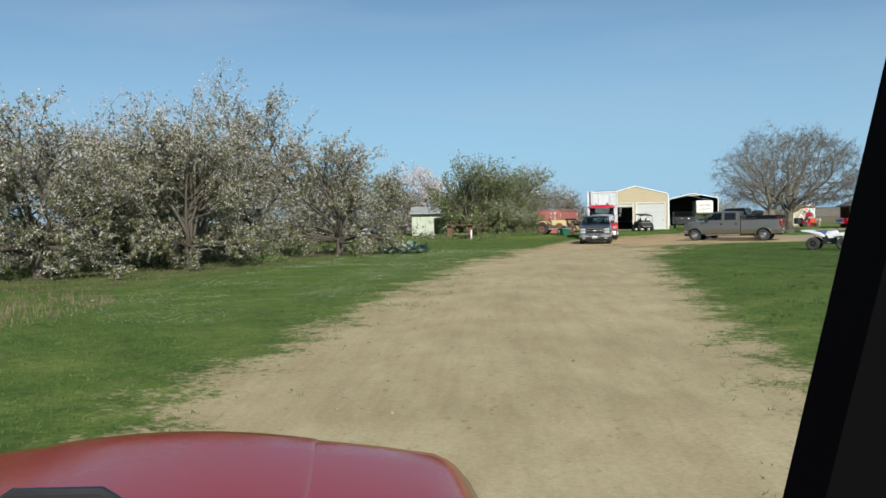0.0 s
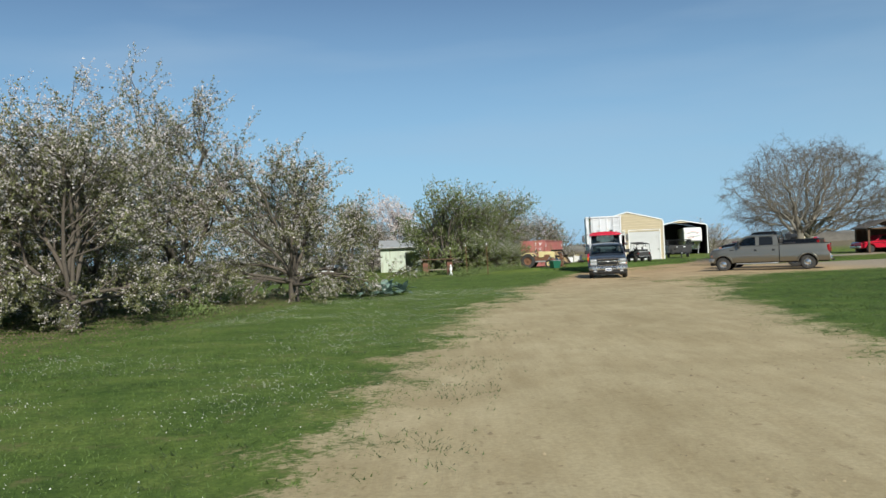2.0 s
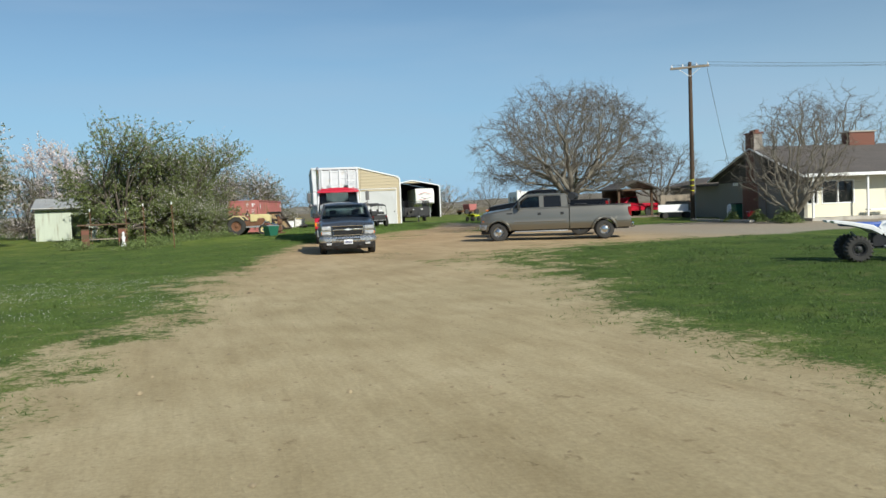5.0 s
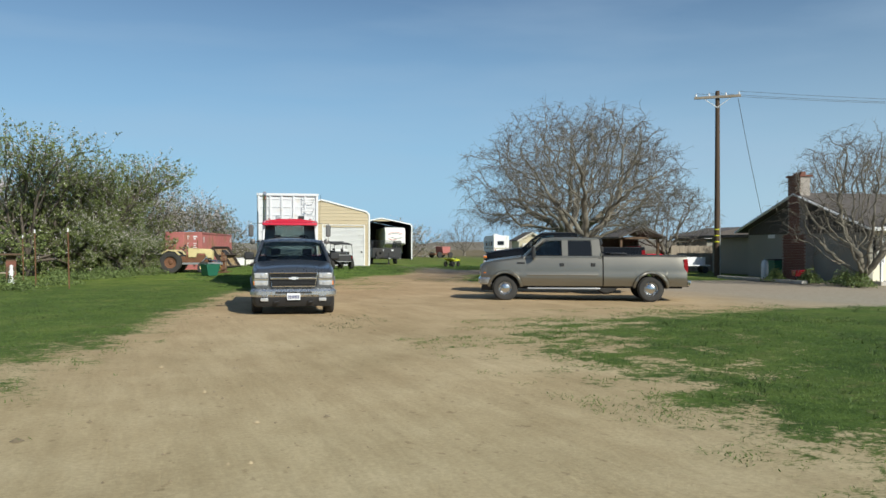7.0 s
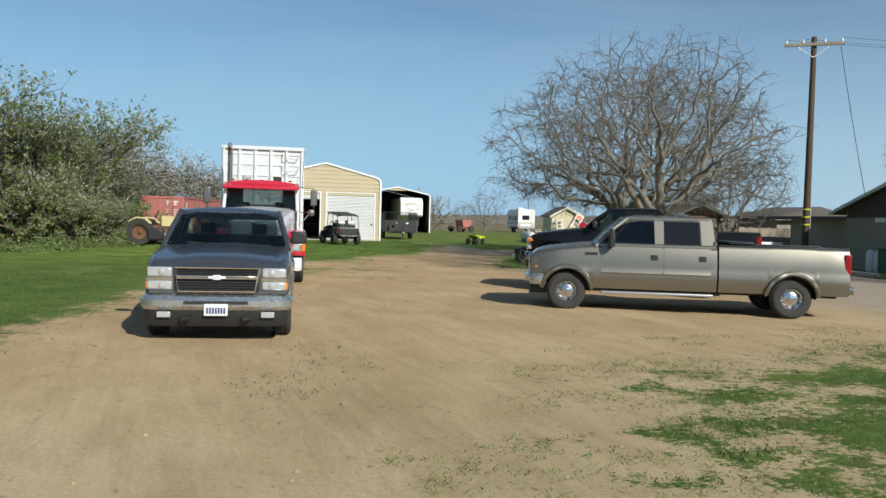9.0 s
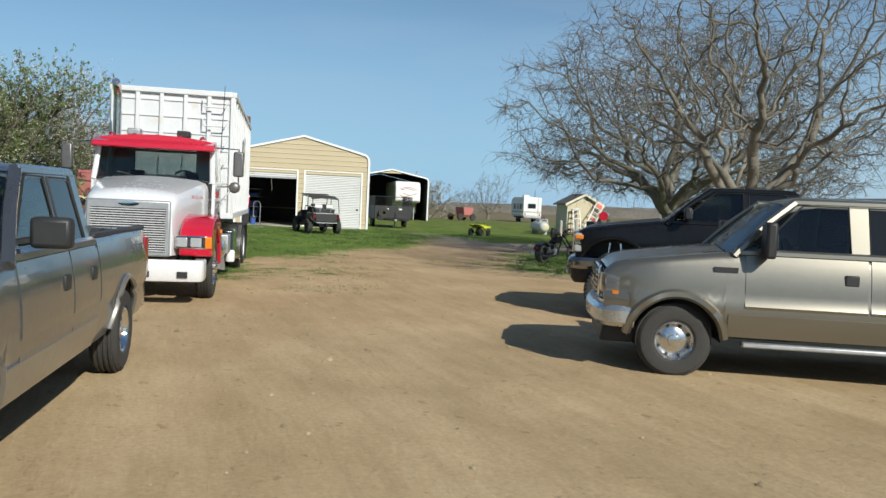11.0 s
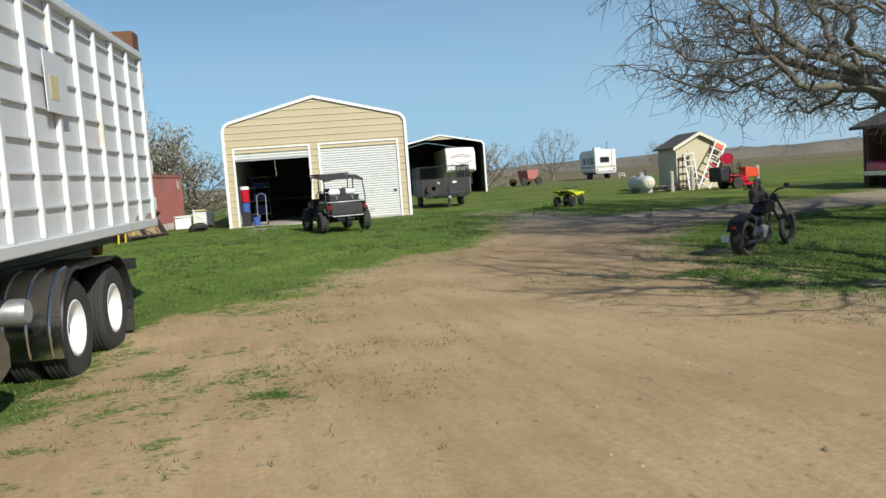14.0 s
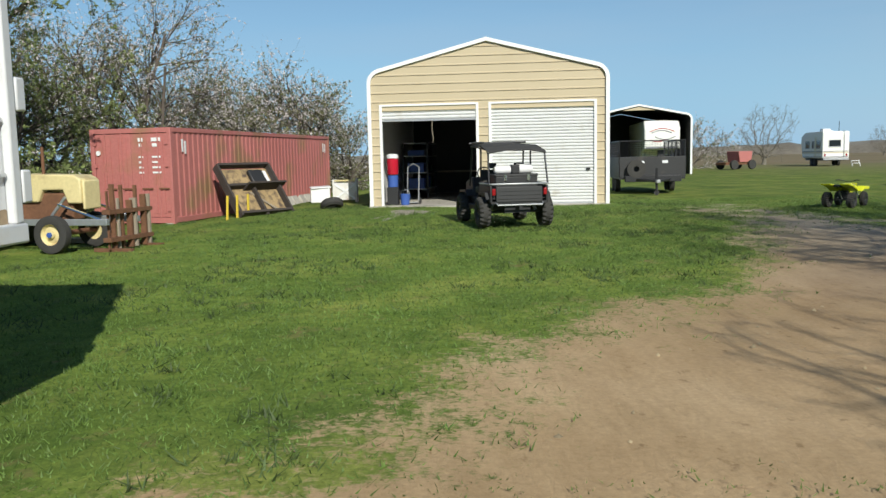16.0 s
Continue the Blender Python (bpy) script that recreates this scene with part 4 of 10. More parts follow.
    for k in range(n):
        bm.faces.new((c, vs[k], vs[(k + 1) % n]))
    part("apron", bm, M["gravel"], None, "patch of grey gravel in front of the open garage door", kind="structure")
    bpy.data.objects["apron"]["category"] = "gravel"


steel_garage()


def steel_carport():
    c = thing("carport", pose(32.7, 118.2, gz(118.2), 0, 0, AX), "open-fronted steel carport with a white edge", "carport")
    out = arch_profile(3.6, 4.1, 4.85)
    # the sheet takes the near-black colour to stand for the carport's inner shade
    part("roof", shell(out, 0.06, 0, 12), M["dark_steel"], c, "sheet roof and sides coloured dark for the shade inside")
    part("edge_trim", shell([(x * 1.008, z * 1.006) for x, z in out], 0.13, -0.08, 0.0), M["white_trim"], c, "white front edge")
    part("gable_panel", front_prism([(-1.1, 4.45), (1.1, 4.45), (0, 4.68)], -0.02, 0.03), M["tan_steel"], c)
    part("back_wall", front_prism([(x * 0.98, z * 0.98) for x, z in out], 11.9, 11.97), M["dark_steel"], c)
    return c


steel_carport()


# ---------------------------------------------------------------- shipping container
def container():
    c = thing("shipping_container", pose(9.60, 84.40, 0.0, 0, 0, -16.0), "faded rust-red corrugated shipping container with patched end doors", "container")
    # local: near right corner at the origin, x to the left along the end, y back along the side
    W, L, H = 2.44, 12.19, 2.6
    red = M["container_red"]

    def corrugated(length, height, z0, period=0.28, depth=0.022):
        bm = bmesh.new()
        xs, k = [], 0.0
        while k < length - 1e-6:
            for f, d in ((0.0, 0.0), (0.30, 0.0), (0.45, depth), (0.85, depth)):
                if k + f * period < length:
                    xs.append((k + f * period, d))
            k += period
        xs.append((length, 0.0))
        lo = [bm.verts.new((x, d, z0)) for x, d in xs]
        hi = [bm.verts.new((x, d, z0 + height)) for x, d in xs]
        for i in range(len(xs) - 1):
            bm.faces.new((lo[i], lo[i + 1], hi[i + 1], hi[i]))
        return bm

    for name, turn in (("side_wall", Matrix.Rotation(math.pi / 2, 4, "Z")), ("side_wall", Matrix.Translation((-W, L, 0)) @ Matrix.Rotation(-math.pi / 2, 4, "Z"))):
        bm = corrugated(L - 0.24, H - 0.24, 0.14)
        bmesh.ops.transform(bm, matrix=turn @ Matrix.Translation((0.12, 0.02, 0)), verts=bm.verts)
        part(name, bm, red, c, smooth=0)
    bm = corrugated(W - 0.2, H - 0.24, 0.14)
    bmesh.ops.transform(bm, matrix=Matrix.Translation((-0.1, L - 0.02, 0)) @ Matrix.Rotation(math.pi, 4, "Z"), verts=bm.verts)
    part("end_wall", bm, red, c, smooth=0)
    part("roof", box(-W + 0.02, -0.02, 0.02, L - 0.02, H - 0.05, H - 0.01), red, c)
    part("floor", box(-W + 0.02, -0.02, 0.02, L - 0.02, 0.06, 0.16), M["brown_wood"], c)
    for x in (-W, -0.12):
        part("bottom_rail", box(x, x + 0.12, 0.12, L - 0.12, 0.03, 0.18), red, c, bevel=0.008)
        part("top_rail", box(x, x + 0.12, 0.12, L - 0.12, H - 0.12, H), red, c, bevel=0.008)
        for y in (0.0, L - 0.12):
            part("corner_post", box(x, x + 0.12, y, y + 0.12, 0.0, H), red, c, bevel=0.012)
    for y in (0.0, L - 0.12):
        part("end_rail", box(-W + 0.12, -0.12, y, y + 0.12, H - 0.13, H), red, c, bevel=0.008)
        part("end_rail", box(-W + 0.12, -0.12, y, y + 0.12, 0.03, 0.18), red, c, bevel=0.008)
    for k in range(2):
        x0 = -W + 0.13 + k * 1.095
        d = part("door", box(x0, x0 + 1.085, 0.03, 0.07, 0.19, H - 0.14), red, c, "rust-patched steel door", bevel=0.01)
        for fx in (0.2, 0.42, 0.64, 0.86):
            part("rib", box(x0 + fx * 1.085 - 0.03, x0 + fx * 1.085 + 0.03, 0.012, 0.034, 0.3, H - 0.25), red, d)
        for fx in (0.3, 0.76):
            part("lock_rod", rod((x0 + fx * 1.085, 0.0, 0.16), (x0 + fx * 1.085, 0.0, H - 0.12), 0.018), red, d)
            part("handle", box(x0 + fx * 1.085 - 0.02, x0 + fx * 1.085 + 0.3, -0.02, 0.0, 0.95, 0.99), M["rust"], d)
        for z in (0.4, 1.0, 1.6, 2.2):
            xh = x0 if k == 0 else x0 + 1.085
            part("hinge", box(xh - 0.06, xh + 0.06, -0.01, 0.03, z - 0.05, z + 0.05), red, d)
    # stencilled lines of code, too small to read
    rows = ((0, 2.24, 0.36, 0.10), (0.02, 2.10, 0.22, 0.09), (0, 1.80, 0.34, 0.05), (0, 1.66, 0.26, 0.05), (0, 1.52, 0.32, 0.05), (0, 1.38, 0.34, 0.05))
    for dx, z, w, h in rows:
        for part_w in (0.36, 1.0):
            part("stencil_bar", box(-0.98 + dx + (0.4 if part_w == 1.0 else 0), -0.98 + dx + (0.4 + w * 0.75 if part_w == 1.0 else w * 0.4), 0.004, 0.010, z, z + h), M["white_plastic"], c, "white stencilled code")
    part("round_sticker", lathe([(0, 0), (0.07, 0), (0.07, 0.006), (0, 0.006)], m=Matrix.Translation((-2.2, -0.004, 1.95)), seg=20), M["white_plastic"], c, "white round sticker")
    for y, z in ((0.55, 2.2), (0.7, 2.15), (11.4, 2.22), (11.6, 2.18)):
        part("stencil_bar", box(-0.002, 0.008, y, y + 0.08, z - 0.25, z + 0.1), M["white_plastic"], c, "white stencilled code")
    for y in (0.06, 4.0, 8.0, 12.0):
        for x in (-2.3, -0.14):
            part("block", box(x - 0.1, x + 0.1, y - 0.1, y + 0.1, -0.06, 0.035), M["concrete"], c)
    return c


container()


# ---------------------------------------------------------------- power pole
def power_pole():
    p = thing("power_pole", pose(35.92, 63.9, 0, 0, 0, -42), "tall dark wooden power pole with a pale crossarm", "power pole")
    part("shaft", rod((0, 0, -0.1), (0, 0, 10.45), 0.17, 0.115, 12), M["pole_wood"], p)
    part("crossarm", box(-1.25, 1.25, -0.2, -0.09, 10.02, 10.16), M["grey_wood"], p, "sun-bleached wooden crossarm", bevel=0.01)
    for s in (-1, 1):
        part("brace", pipe([(s * 0.72, -0.15, 10.02), (0, -0.12, 9.5)], 0.02), M["white_trim"], p, "pale brace")
    for x in (-1.15, -0.45, 0.45, 1.15):
        part("insulator", lathe([(0, 0), (0.05, 0), (0.06, 0.05), (0.035, 0.1), (0.045, 0.14), (0, 0.18)], m=Matrix.Translation((x, -0.145, 10.16)) @ Matrix.Rotation(math.pi / 2, 4, "X"), seg=10), M["white_plastic"], p)
    for z in (1.9, 2.25, 2.6):
        part("marker_band", lathe([(0.168, 0), (0.176, 0), (0.176, 0.06), (0.168, 0.06)], m=Matrix.Translation((0, 0, z)) @ Matrix.Rotation(math.pi / 2, 4, "X"), seg=12), M["yellow"], p, "yellow marker band")
    part("riser_pipe", rod((0.17, -0.1, 0.0), (0.15, -0.08, 3.2), 0.03), M["galv"], p)
    m = p.matrix_world

    def wire(a, b, sag, name="power_line", r=0.011):
        pts = []
        for k in range(15):
            f = k / 14
            q = Vector(a).lerp(Vector(b), f)
            q.z -= sag * 4 * f * (1 - f)
            pts.append(q)
        w = thing(name, Matrix(), "thin black overhead wire", "wire", "overhead wires")
        part("strand", pipe(pts, r, 4), M["black_plastic"], w)

    for x in (-1.15, -0.45, 1.15):
        a = m @ Vector((x, -0.145, 10.34))
        wire(a, a + Vector((46, -22, 0.3)), 1.1)
    wire(m @ Vector((1.1, -0.15, 9.95)), (37.9, 62.3, 2.5), 0.2, "service_drop", 0.014)


power_pole()


# ---------------------------------------------------------------- house
def house():
    h = thing("house", pose(35.6, 53.5, 0, 0, 0, AX), "low grey stucco ranch house with a brick chimney and shingle roof", "house")
    # local: front gable corner at the origin, y back along the gable wall, x along the front
    G, L, E, P = 9.5, 15.0, 2.62, 4.25
    gable = [(0, 0), (G, 0), (G, E), (G / 2, P - 0.12), (0, E)]
    turn = Matrix.Rotation(math.pi / 2, 4, "Z") @ Matrix.Diagonal((1, -1, 1, 1))
    part("gable_wall", prism(gable, 0.0, 0.2, m=turn), M["stucco"], h, "grey stucco gable wall")
    part("gable_siding", prism([(0.12, E - 0.25), (G - 0.12, E - 0.25), (G - 0.12, E - 0.02), (G / 2, P - 0.16), (0.12, E - 0.02)], -0.03, -0.003, m=turn), M["gable_brown"], h, "dark brown gable boarding")
    part("gable_trim", prism([(0.1, E - 0.32), (G - 0.1, E - 0.32), (G - 0.1, E - 0.25), (0.1, E - 0.25)], -0.045, -0.003, m=turn), M["gable_brown"], h)
    part("gable_wall", prism(gable, L - 0.2, L, m=turn), M["stucco"], h)
    # front wall with two windows and a door opening
    wins = [(0.35, 1.05, 0.85, 2.15), (1.25, 3.25, 0.85, 2.15), (5.2, 6.6, 0.95, 2.1), (10.0, 12.2, 0.95, 2.1)]
    x = 0.2
    for a, b, z0, z1 in wins:
        part("front_wall", box(x, a, 0.3, 0.5, 0, E), M["cream"], h, "cream painted siding")
        part("wall_below_window", box(a, b, 0.3, 0.5, 0, z0), M["cream"], h)
        part("wall_above_window", box(a, b, 0.3, 0.5, z1, E), M["cream"], h)
        x = b
    part("front_wall", box(x, L - 0.2, 0.3, 0.5, 0, E), M["cream"], h, "cream painted siding")
    for a, b, z0, z1 in wins:
        w = part("window", box(a + 0.05, b - 0.05, 0.38, 0.40, z0 + 0.05, z1 - 0.05), M["privacy_glass"], h, "dark window")
        for (u0, u1, v0, v1) in ((a, b, z0, z0 + 0.06), (a, b, z1 - 0.06, z1), (a, a + 0.06, z0 + 0.06, z1 - 0.06), (b - 0.06, b, z0 + 0.06, z1 - 0.06), ((a + b) / 2 - 0.03, (a + b) / 2 + 0.03, z0 + 0.06, z1 - 0.06)):
            part("frame", box(u0, u1, 0.27, 0.42, v0, v1), M["white_trim"], w)
    part("back_wall", box(0.2, L - 0.2, G - 0.2, G, 0, E), M["stucco"], h)
    # roof slabs with eaves
    for s in (0, 1):
        y0, y1 = (-0.75, G / 2) if s == 0 else (G + 0.6, G / 2)
        z0 = E - (0.26 if s == 0 else 0.2)
        bm = bmesh.new()
        cs = [(-0.45, y0, z0), (L + 0.45, y0, z0), (L + 0.45, y1, P), (-0.45, y1, P)]
        a = [bm.verts.new(c) for c in cs]
        b = [bm.verts.new((c[0], c[1], c[2] + 0.13)) for c in cs]
        bm.faces.new(a)
        bm.faces.new(b[::-1])
        for i in range(4):
            bm.faces.new((a[i], b[i], b[(i + 1) % 4], a[(i + 1) % 4]))
        part("roof", bm, M["shingle"], h, "weathered grey-brown shingle slope")
        bm = rod((-0.47, y0, z0 + 0.03), (-0.47, y1, P + 0.03), 0.07, 0.07, 4)
        part("bargeboard", bm, M["white_trim"], h, "pale bargeboard")
    part("fascia", box(-0.4, L + 0.4, -0.80, -0.75, E - 0.27, E - 0.10), M["white_trim"], h, "white fascia and gutter", bevel=0.01)
    for x in (0.12, 3.4, 7.2, 11.0, 14.6):
        part("porch_post", box(x, x + 0.1, -0.62, -0.52, 0.12, E - 0.22), M["white_trim"], h, bevel=0.006)
    part("porch_slab", box(-0.1, L, -0.9, 0.3, -0.05, 0.12), M["concrete"], h)
    part("porch_bench", box(3.7, 5.0, -0.45, 0.0, 0.42, 0.50), M["white_plastic"], h)
    # chimney of brick, widened below, standing against the gable
    steps = [(0.0, 1.9, 0.0, 2.25), (0.35, 1.55, 2.25, 5.15)]
    ch = part("chimney", box(-0.5, -0.04, 3.75, 5.65, 0, 2.2), M["mortar"], h, "tapered red brick chimney")
    part("flue", box(-0.48, 0.06, 4.2, 5.2, 2.2, 5.15), M["mortar"], ch)
    part("flue", box(-0.25, 0.0, 4.45, 4.75, 5.15, 5.4), M["brick_red"], ch)
    part("flue", box(-0.25, 0.0, 4.85, 5.1, 5.15, 5.36), M["brick_red"], ch)
    bl = box(-0.105, 0.105, -0.012, 0.012, 0, 0.072)
    brick_me = finish("brick", bl, M["brick_red"], 0)
    bricks = []
    for k in range(62):
        z = 0.03 + k * 0.083
        y0, y1 = (3.75, 5.65) if z < 2.2 else (4.2, 5.2)
        y = y0 + (0.11 if k % 2 else 0.0)
        while y + 0.2 < y1 + 0.01:
            bricks.append((y + 0.1, z, -0.5 if z < 2.2 else -0.48))
            y += 0.222
    rng = random.Random(2)
    for i, (y, z, x) in enumerate(bricks[:290]):
        ob = new("brick", brick_me)
        ob.parent = ch
        ob.matrix_local = pose(x - 0.004 + rng.uniform(-0.003, 0.003), y, z, 0, 0, 90)
    bm = bmesh.new()
    for y, z, x in bricks[290:]:
        box(x - 0.014, x + 0.01, y - 0.105, y + 0.105, z, z + 0.072, bm)
    part("brickwork", bm, M["brick_red"], ch, kind="stuff", smooth=0)
    part("cap", box(-0.56, 0.14, 4.12, 5.28, 5.13, 5.22), M["brick_red"], ch)
    part("vent", box(-0.03, -0.005, 7.0, 7.6, 2.1, 2.3), M["white_trim"], h)
    vent = part("chimney", box(6.0, 7.7, 4.5, 5.2, P - 0.3, P + 0.85), M["brick_red"], h, "low wide brick chimney on the ridge")
    part("cap", box(5.92, 7.78, 4.42, 5.28, P + 0.85, P + 0.93), M["concrete"], vent)
    # shaded wing behind
    part("wing_wall", box(1.5, 12.0, G + 0.02, G + 6.5, 0, 2.2), M["stucco"], h)
    bm = box(0.9, 12.6, G + 0.3, G + 7.1, 2.2, 2.38)
    part("wing_roof", bm, M["shingle"], h, bevel=0.02)
    m = h.matrix_world
    for i, y in enumerate((6.6, 7.1)):
        a = thing("propane_bottle", m @ pose(-0.55, y, 0.0), "small white gas bottle against the stucco wall", "gas bottle", "gas bottles")
        part("body", lathe([(0, 0), (0.16, 0.02), (0.18, 0.1), (0.18, 0.75), (0.12, 0.9), (0.04, 0.95), (0, 0.95)], m=Matrix.Rotation(math.pi / 2, 4, "X"), seg=16), M["white_plastic"], a)
        part("valve", rod((0, 0, 0.93), (0, 0, 1.02), 0.03), M["galv"], a)
    b = thing("rubbish_bin", m @ pose(-0.6, 5.95, 0.0), "dark green plastic wheeled bin beside the chimney", "bin")
    part("body", prism([(-0.28, 0.05), (0.25, 0.05), (0.32, 0.95), (-0.32, 0.95)], -0.28, 0.28), M["green_paint"], b, bevel=0.02)
    part("lid", box(-0.35, 0.34, -0.3, 0.3, 0.95, 1.02), M["black_plastic"], b, bevel=0.02)
    for y in (-0.25, 0.25):
        part("wheel", lathe([(0, -0.03), (0.11, -0.03), (0.11, 0.03), (0, 0.03)], m=Matrix.Translation((0.24, y, 0.11)), seg=14), M["black_rubber"], b)
    w = thing("wheelbarrow", m @ pose(-1.6, 2.6, 0.0, 0, 0, 70), "red wheelbarrow with pale handles tipped in the flower bed", "wheelbarrow")
    part("tray", prism([(-0.5, 0.55), (0.4, 0.55), (0.25, 0.25), (-0.25, 0.25)], -0.3, 0.3), M["truck_red"], w, bevel=0.02)
    part("wheel", lathe([(0, -0.04), (0.18, -0.04), (0.2, 0), (0.18, 0.04), (0, 0.04)], m=Matrix.Translation((0.6, 0, 0.2)), seg=16), M["black_rubber"], w)
    for y in (-0.22, 0.22):
        part("handle", rod((0.6, y * 0.3, 0.2), (-1.0, y * 1.3, 0.62), 0.02), M["grey_wood"], w)
        part("leg", rod((-0.2, y, 0.3), (-0.3, y, 0.0), 0.015), M["black_iron"], w)


house()


# ---------------------------------------------------------------- sheds
def garden_shed():
    s = thing("garden_shed", pose(37.04, 88.66, gz(89), 0, 0, -13), "small beige garden shed with a dark shingle roof", "shed")
    W, D, E, P = 2.2, 2.76, 2.06, 2.62
    part("gable_wall", front_prism([(-W / 2, 0), (W / 2, 0), (W / 2, E), (0, P), (-W / 2, E)], 0, 0.1), M["beige_siding"], s)
    part("gable_wall", front_prism([(-W / 2, 0), (W / 2, 0), (W / 2, E), (0, P), (-W / 2, E)], D - 0.1, D), M["beige_siding"], s)
    for x in (-W / 2, W / 2 - 0.1):
        part("side_wall", box(x, x + 0.1, 0.1, D - 0.1, 0, E), M["beige_siding"], s)
    for x in (-W / 2, W / 2):
        part("corner_board", box(x - 0.012, x + 0.012, -0.014, 0.09, 0, E - 0.02), M["cream"], s)
    for sx in (-1, 1):
        bm = prism([(0, P + 0.03), (sx * (W / 2 + 0.2), E - 0.1), (sx * (W / 2 + 0.2), E - 0.02), (0, P + 0.12)], -0.2, D + 0.2)
        part("roof", bm, M["shingle"], s, "dark shingle slope")
        part("bargeboard", prism([(0, P - 0.04), (sx * (W / 2 + 0.2), E - 0.18), (sx * (W / 2 + 0.2), E - 0.02), (0, P + 0.12)], -0.225, -0.203), M["cream"], s)
    part("gable_vent", front_prism([(-0.22, P - 0.22), (0.22, P - 0.22), (0, P - 0.10)], -0.02, -0.002), M["cream"], s)
    part("door", box(-0.55, 0.55, -0.03, -0.003, 0.05, 1.9), M["beige_siding"], s)
    m = s.matrix_world

    def ladder(name, label, base, top, width, mt, tread, pitch=0.3):
        z = (Vector(top) - Vector(base)).normalized()
        y = (Vector((0, 1, 0)) - z * z.y).normalized()
        x = y.cross(z)
        turn = Matrix((x, y, z)).transposed().to_4x4()
        l = thing(name, m @ Matrix.Translation(base) @ turn, label, "ladder")
        length = (Vector(top) - Vector(base)).length
        for q in (-width / 2, width / 2):
            part("rail", box(q - 0.035, q + 0.035, -0.02, 0.02, 0, length), mt, l)
        k = 0.2
        while k < length - 0.08:
            part("rung", box(-width / 2 + 0.035, width / 2 - 0.035, -tread, tread, k, k + 0.05), mt, l)
            k += pitch
        return l

    st = ladder("step_ladder", "old whitish wooden step ladder against the shed", (-0.55, -0.75, 0.0), (-0.62, -0.32, 1.75), 0.44, M["ladder_white"], 0.045)
    for x in (-0.28, 0.24):
        part("back_leg", rod((x, 0.05, 1.74), (x * 1.25, 0.55, 0.12), 0.022, 0.022, 6), M["rust"], st, "brown rear leg")
    part("top_cap", box(-0.28, 0.28, -0.07, 0.1, 1.76, 1.80), M["ladder_white"], st)
    ex = ladder("extension_ladder", "wide white ladder with orange ends leaning on the shed", (-0.28, -1.25, 0.0), (1.0, -0.28, 2.15), 0.5, M["ladder_white"], 0.02, 0.33)
    part("end_plate", box(-0.2, 0.2, -0.03, -0.021, 2.3, 2.55), M["orange_red"], ex, "orange end plate")
    for k in (0.6, 0.95, 1.3):
        part("red_tread", box(-0.2, 0.2, -0.03, -0.021, k, k + 0.1), M["truck_red"], ex, "red painted tread")
    for x, y in ((34.83, 87.56), (35.88, 87.52), (38.6, 86.4)):
        p = thing("guard_post", pose(x, y, gz(y)), "short pale concrete guard post in the grass", "post", "guard posts")
        part("shaft", rod((0, 0, -0.1), (0, 0, 0.9), 0.095, 0.095, 12), M["concrete"], p)
        part("cap", lathe([(0, 0.06), (0.06, 0.04), (0.095, 0)], m=Matrix.Translation((0, 0, 0.9)) @ Matrix.Rotation(math.pi / 2, 4, "X"), seg=12), M["concrete"], p)
    f = thing("red_barrel", pose(38.15, 88.0, gz(88), 0, 0, -35), "red fuel drum on a stand beside the shed", "drum")
    for x in (-0.3, 0.3):
        for y in (-0.3, 0.3):
            part("leg", rod((x, y, 0), (x * 0.8, y, 1.15), 0.025), M["rust"], f)
    part("drum", lathe([(0, -0.42), (0.26, -0.42), (0.28, -0.44), (0.29, -0.15), (0.28, 0), (0.29, 0.15), (0.28, 0.44), (0.26, 0.42), (0, 0.42)], m=Matrix.Translation((0, 0, 1.35)), seg=20), M["truck_red"], f)
    # old boards against the shaded wall
    b = thing("board_heap", m @ pose(-1.75, -0.3, 0, 0, 0, 20), "low heap of dark old boards beside the shed", "boards")
    rng = random.Random(5)
    for k in range(9):
        part("board", box(-0.7, 0.7, -0.07, 0.07, 0, 0.03, turn=pose(rng.uniform(-0.1, 0.3), rng.uniform(-0.5, 0.5), 0.02 + 0.035 * k, rng.uniform(-3, 3), rng.uniform(-3, 3), rng.uniform(-30, 30))), M["char_wood"] if k % 3 else M["grey_wood"], b)


M["ladder_white"] = mat("worn_white_ladder_paint", (0.66, 0.64, 0.60), 0.55, var=0.15, stain=(0.32, 0.24, 0.18), stain_amount=0.3)
garden_shed()


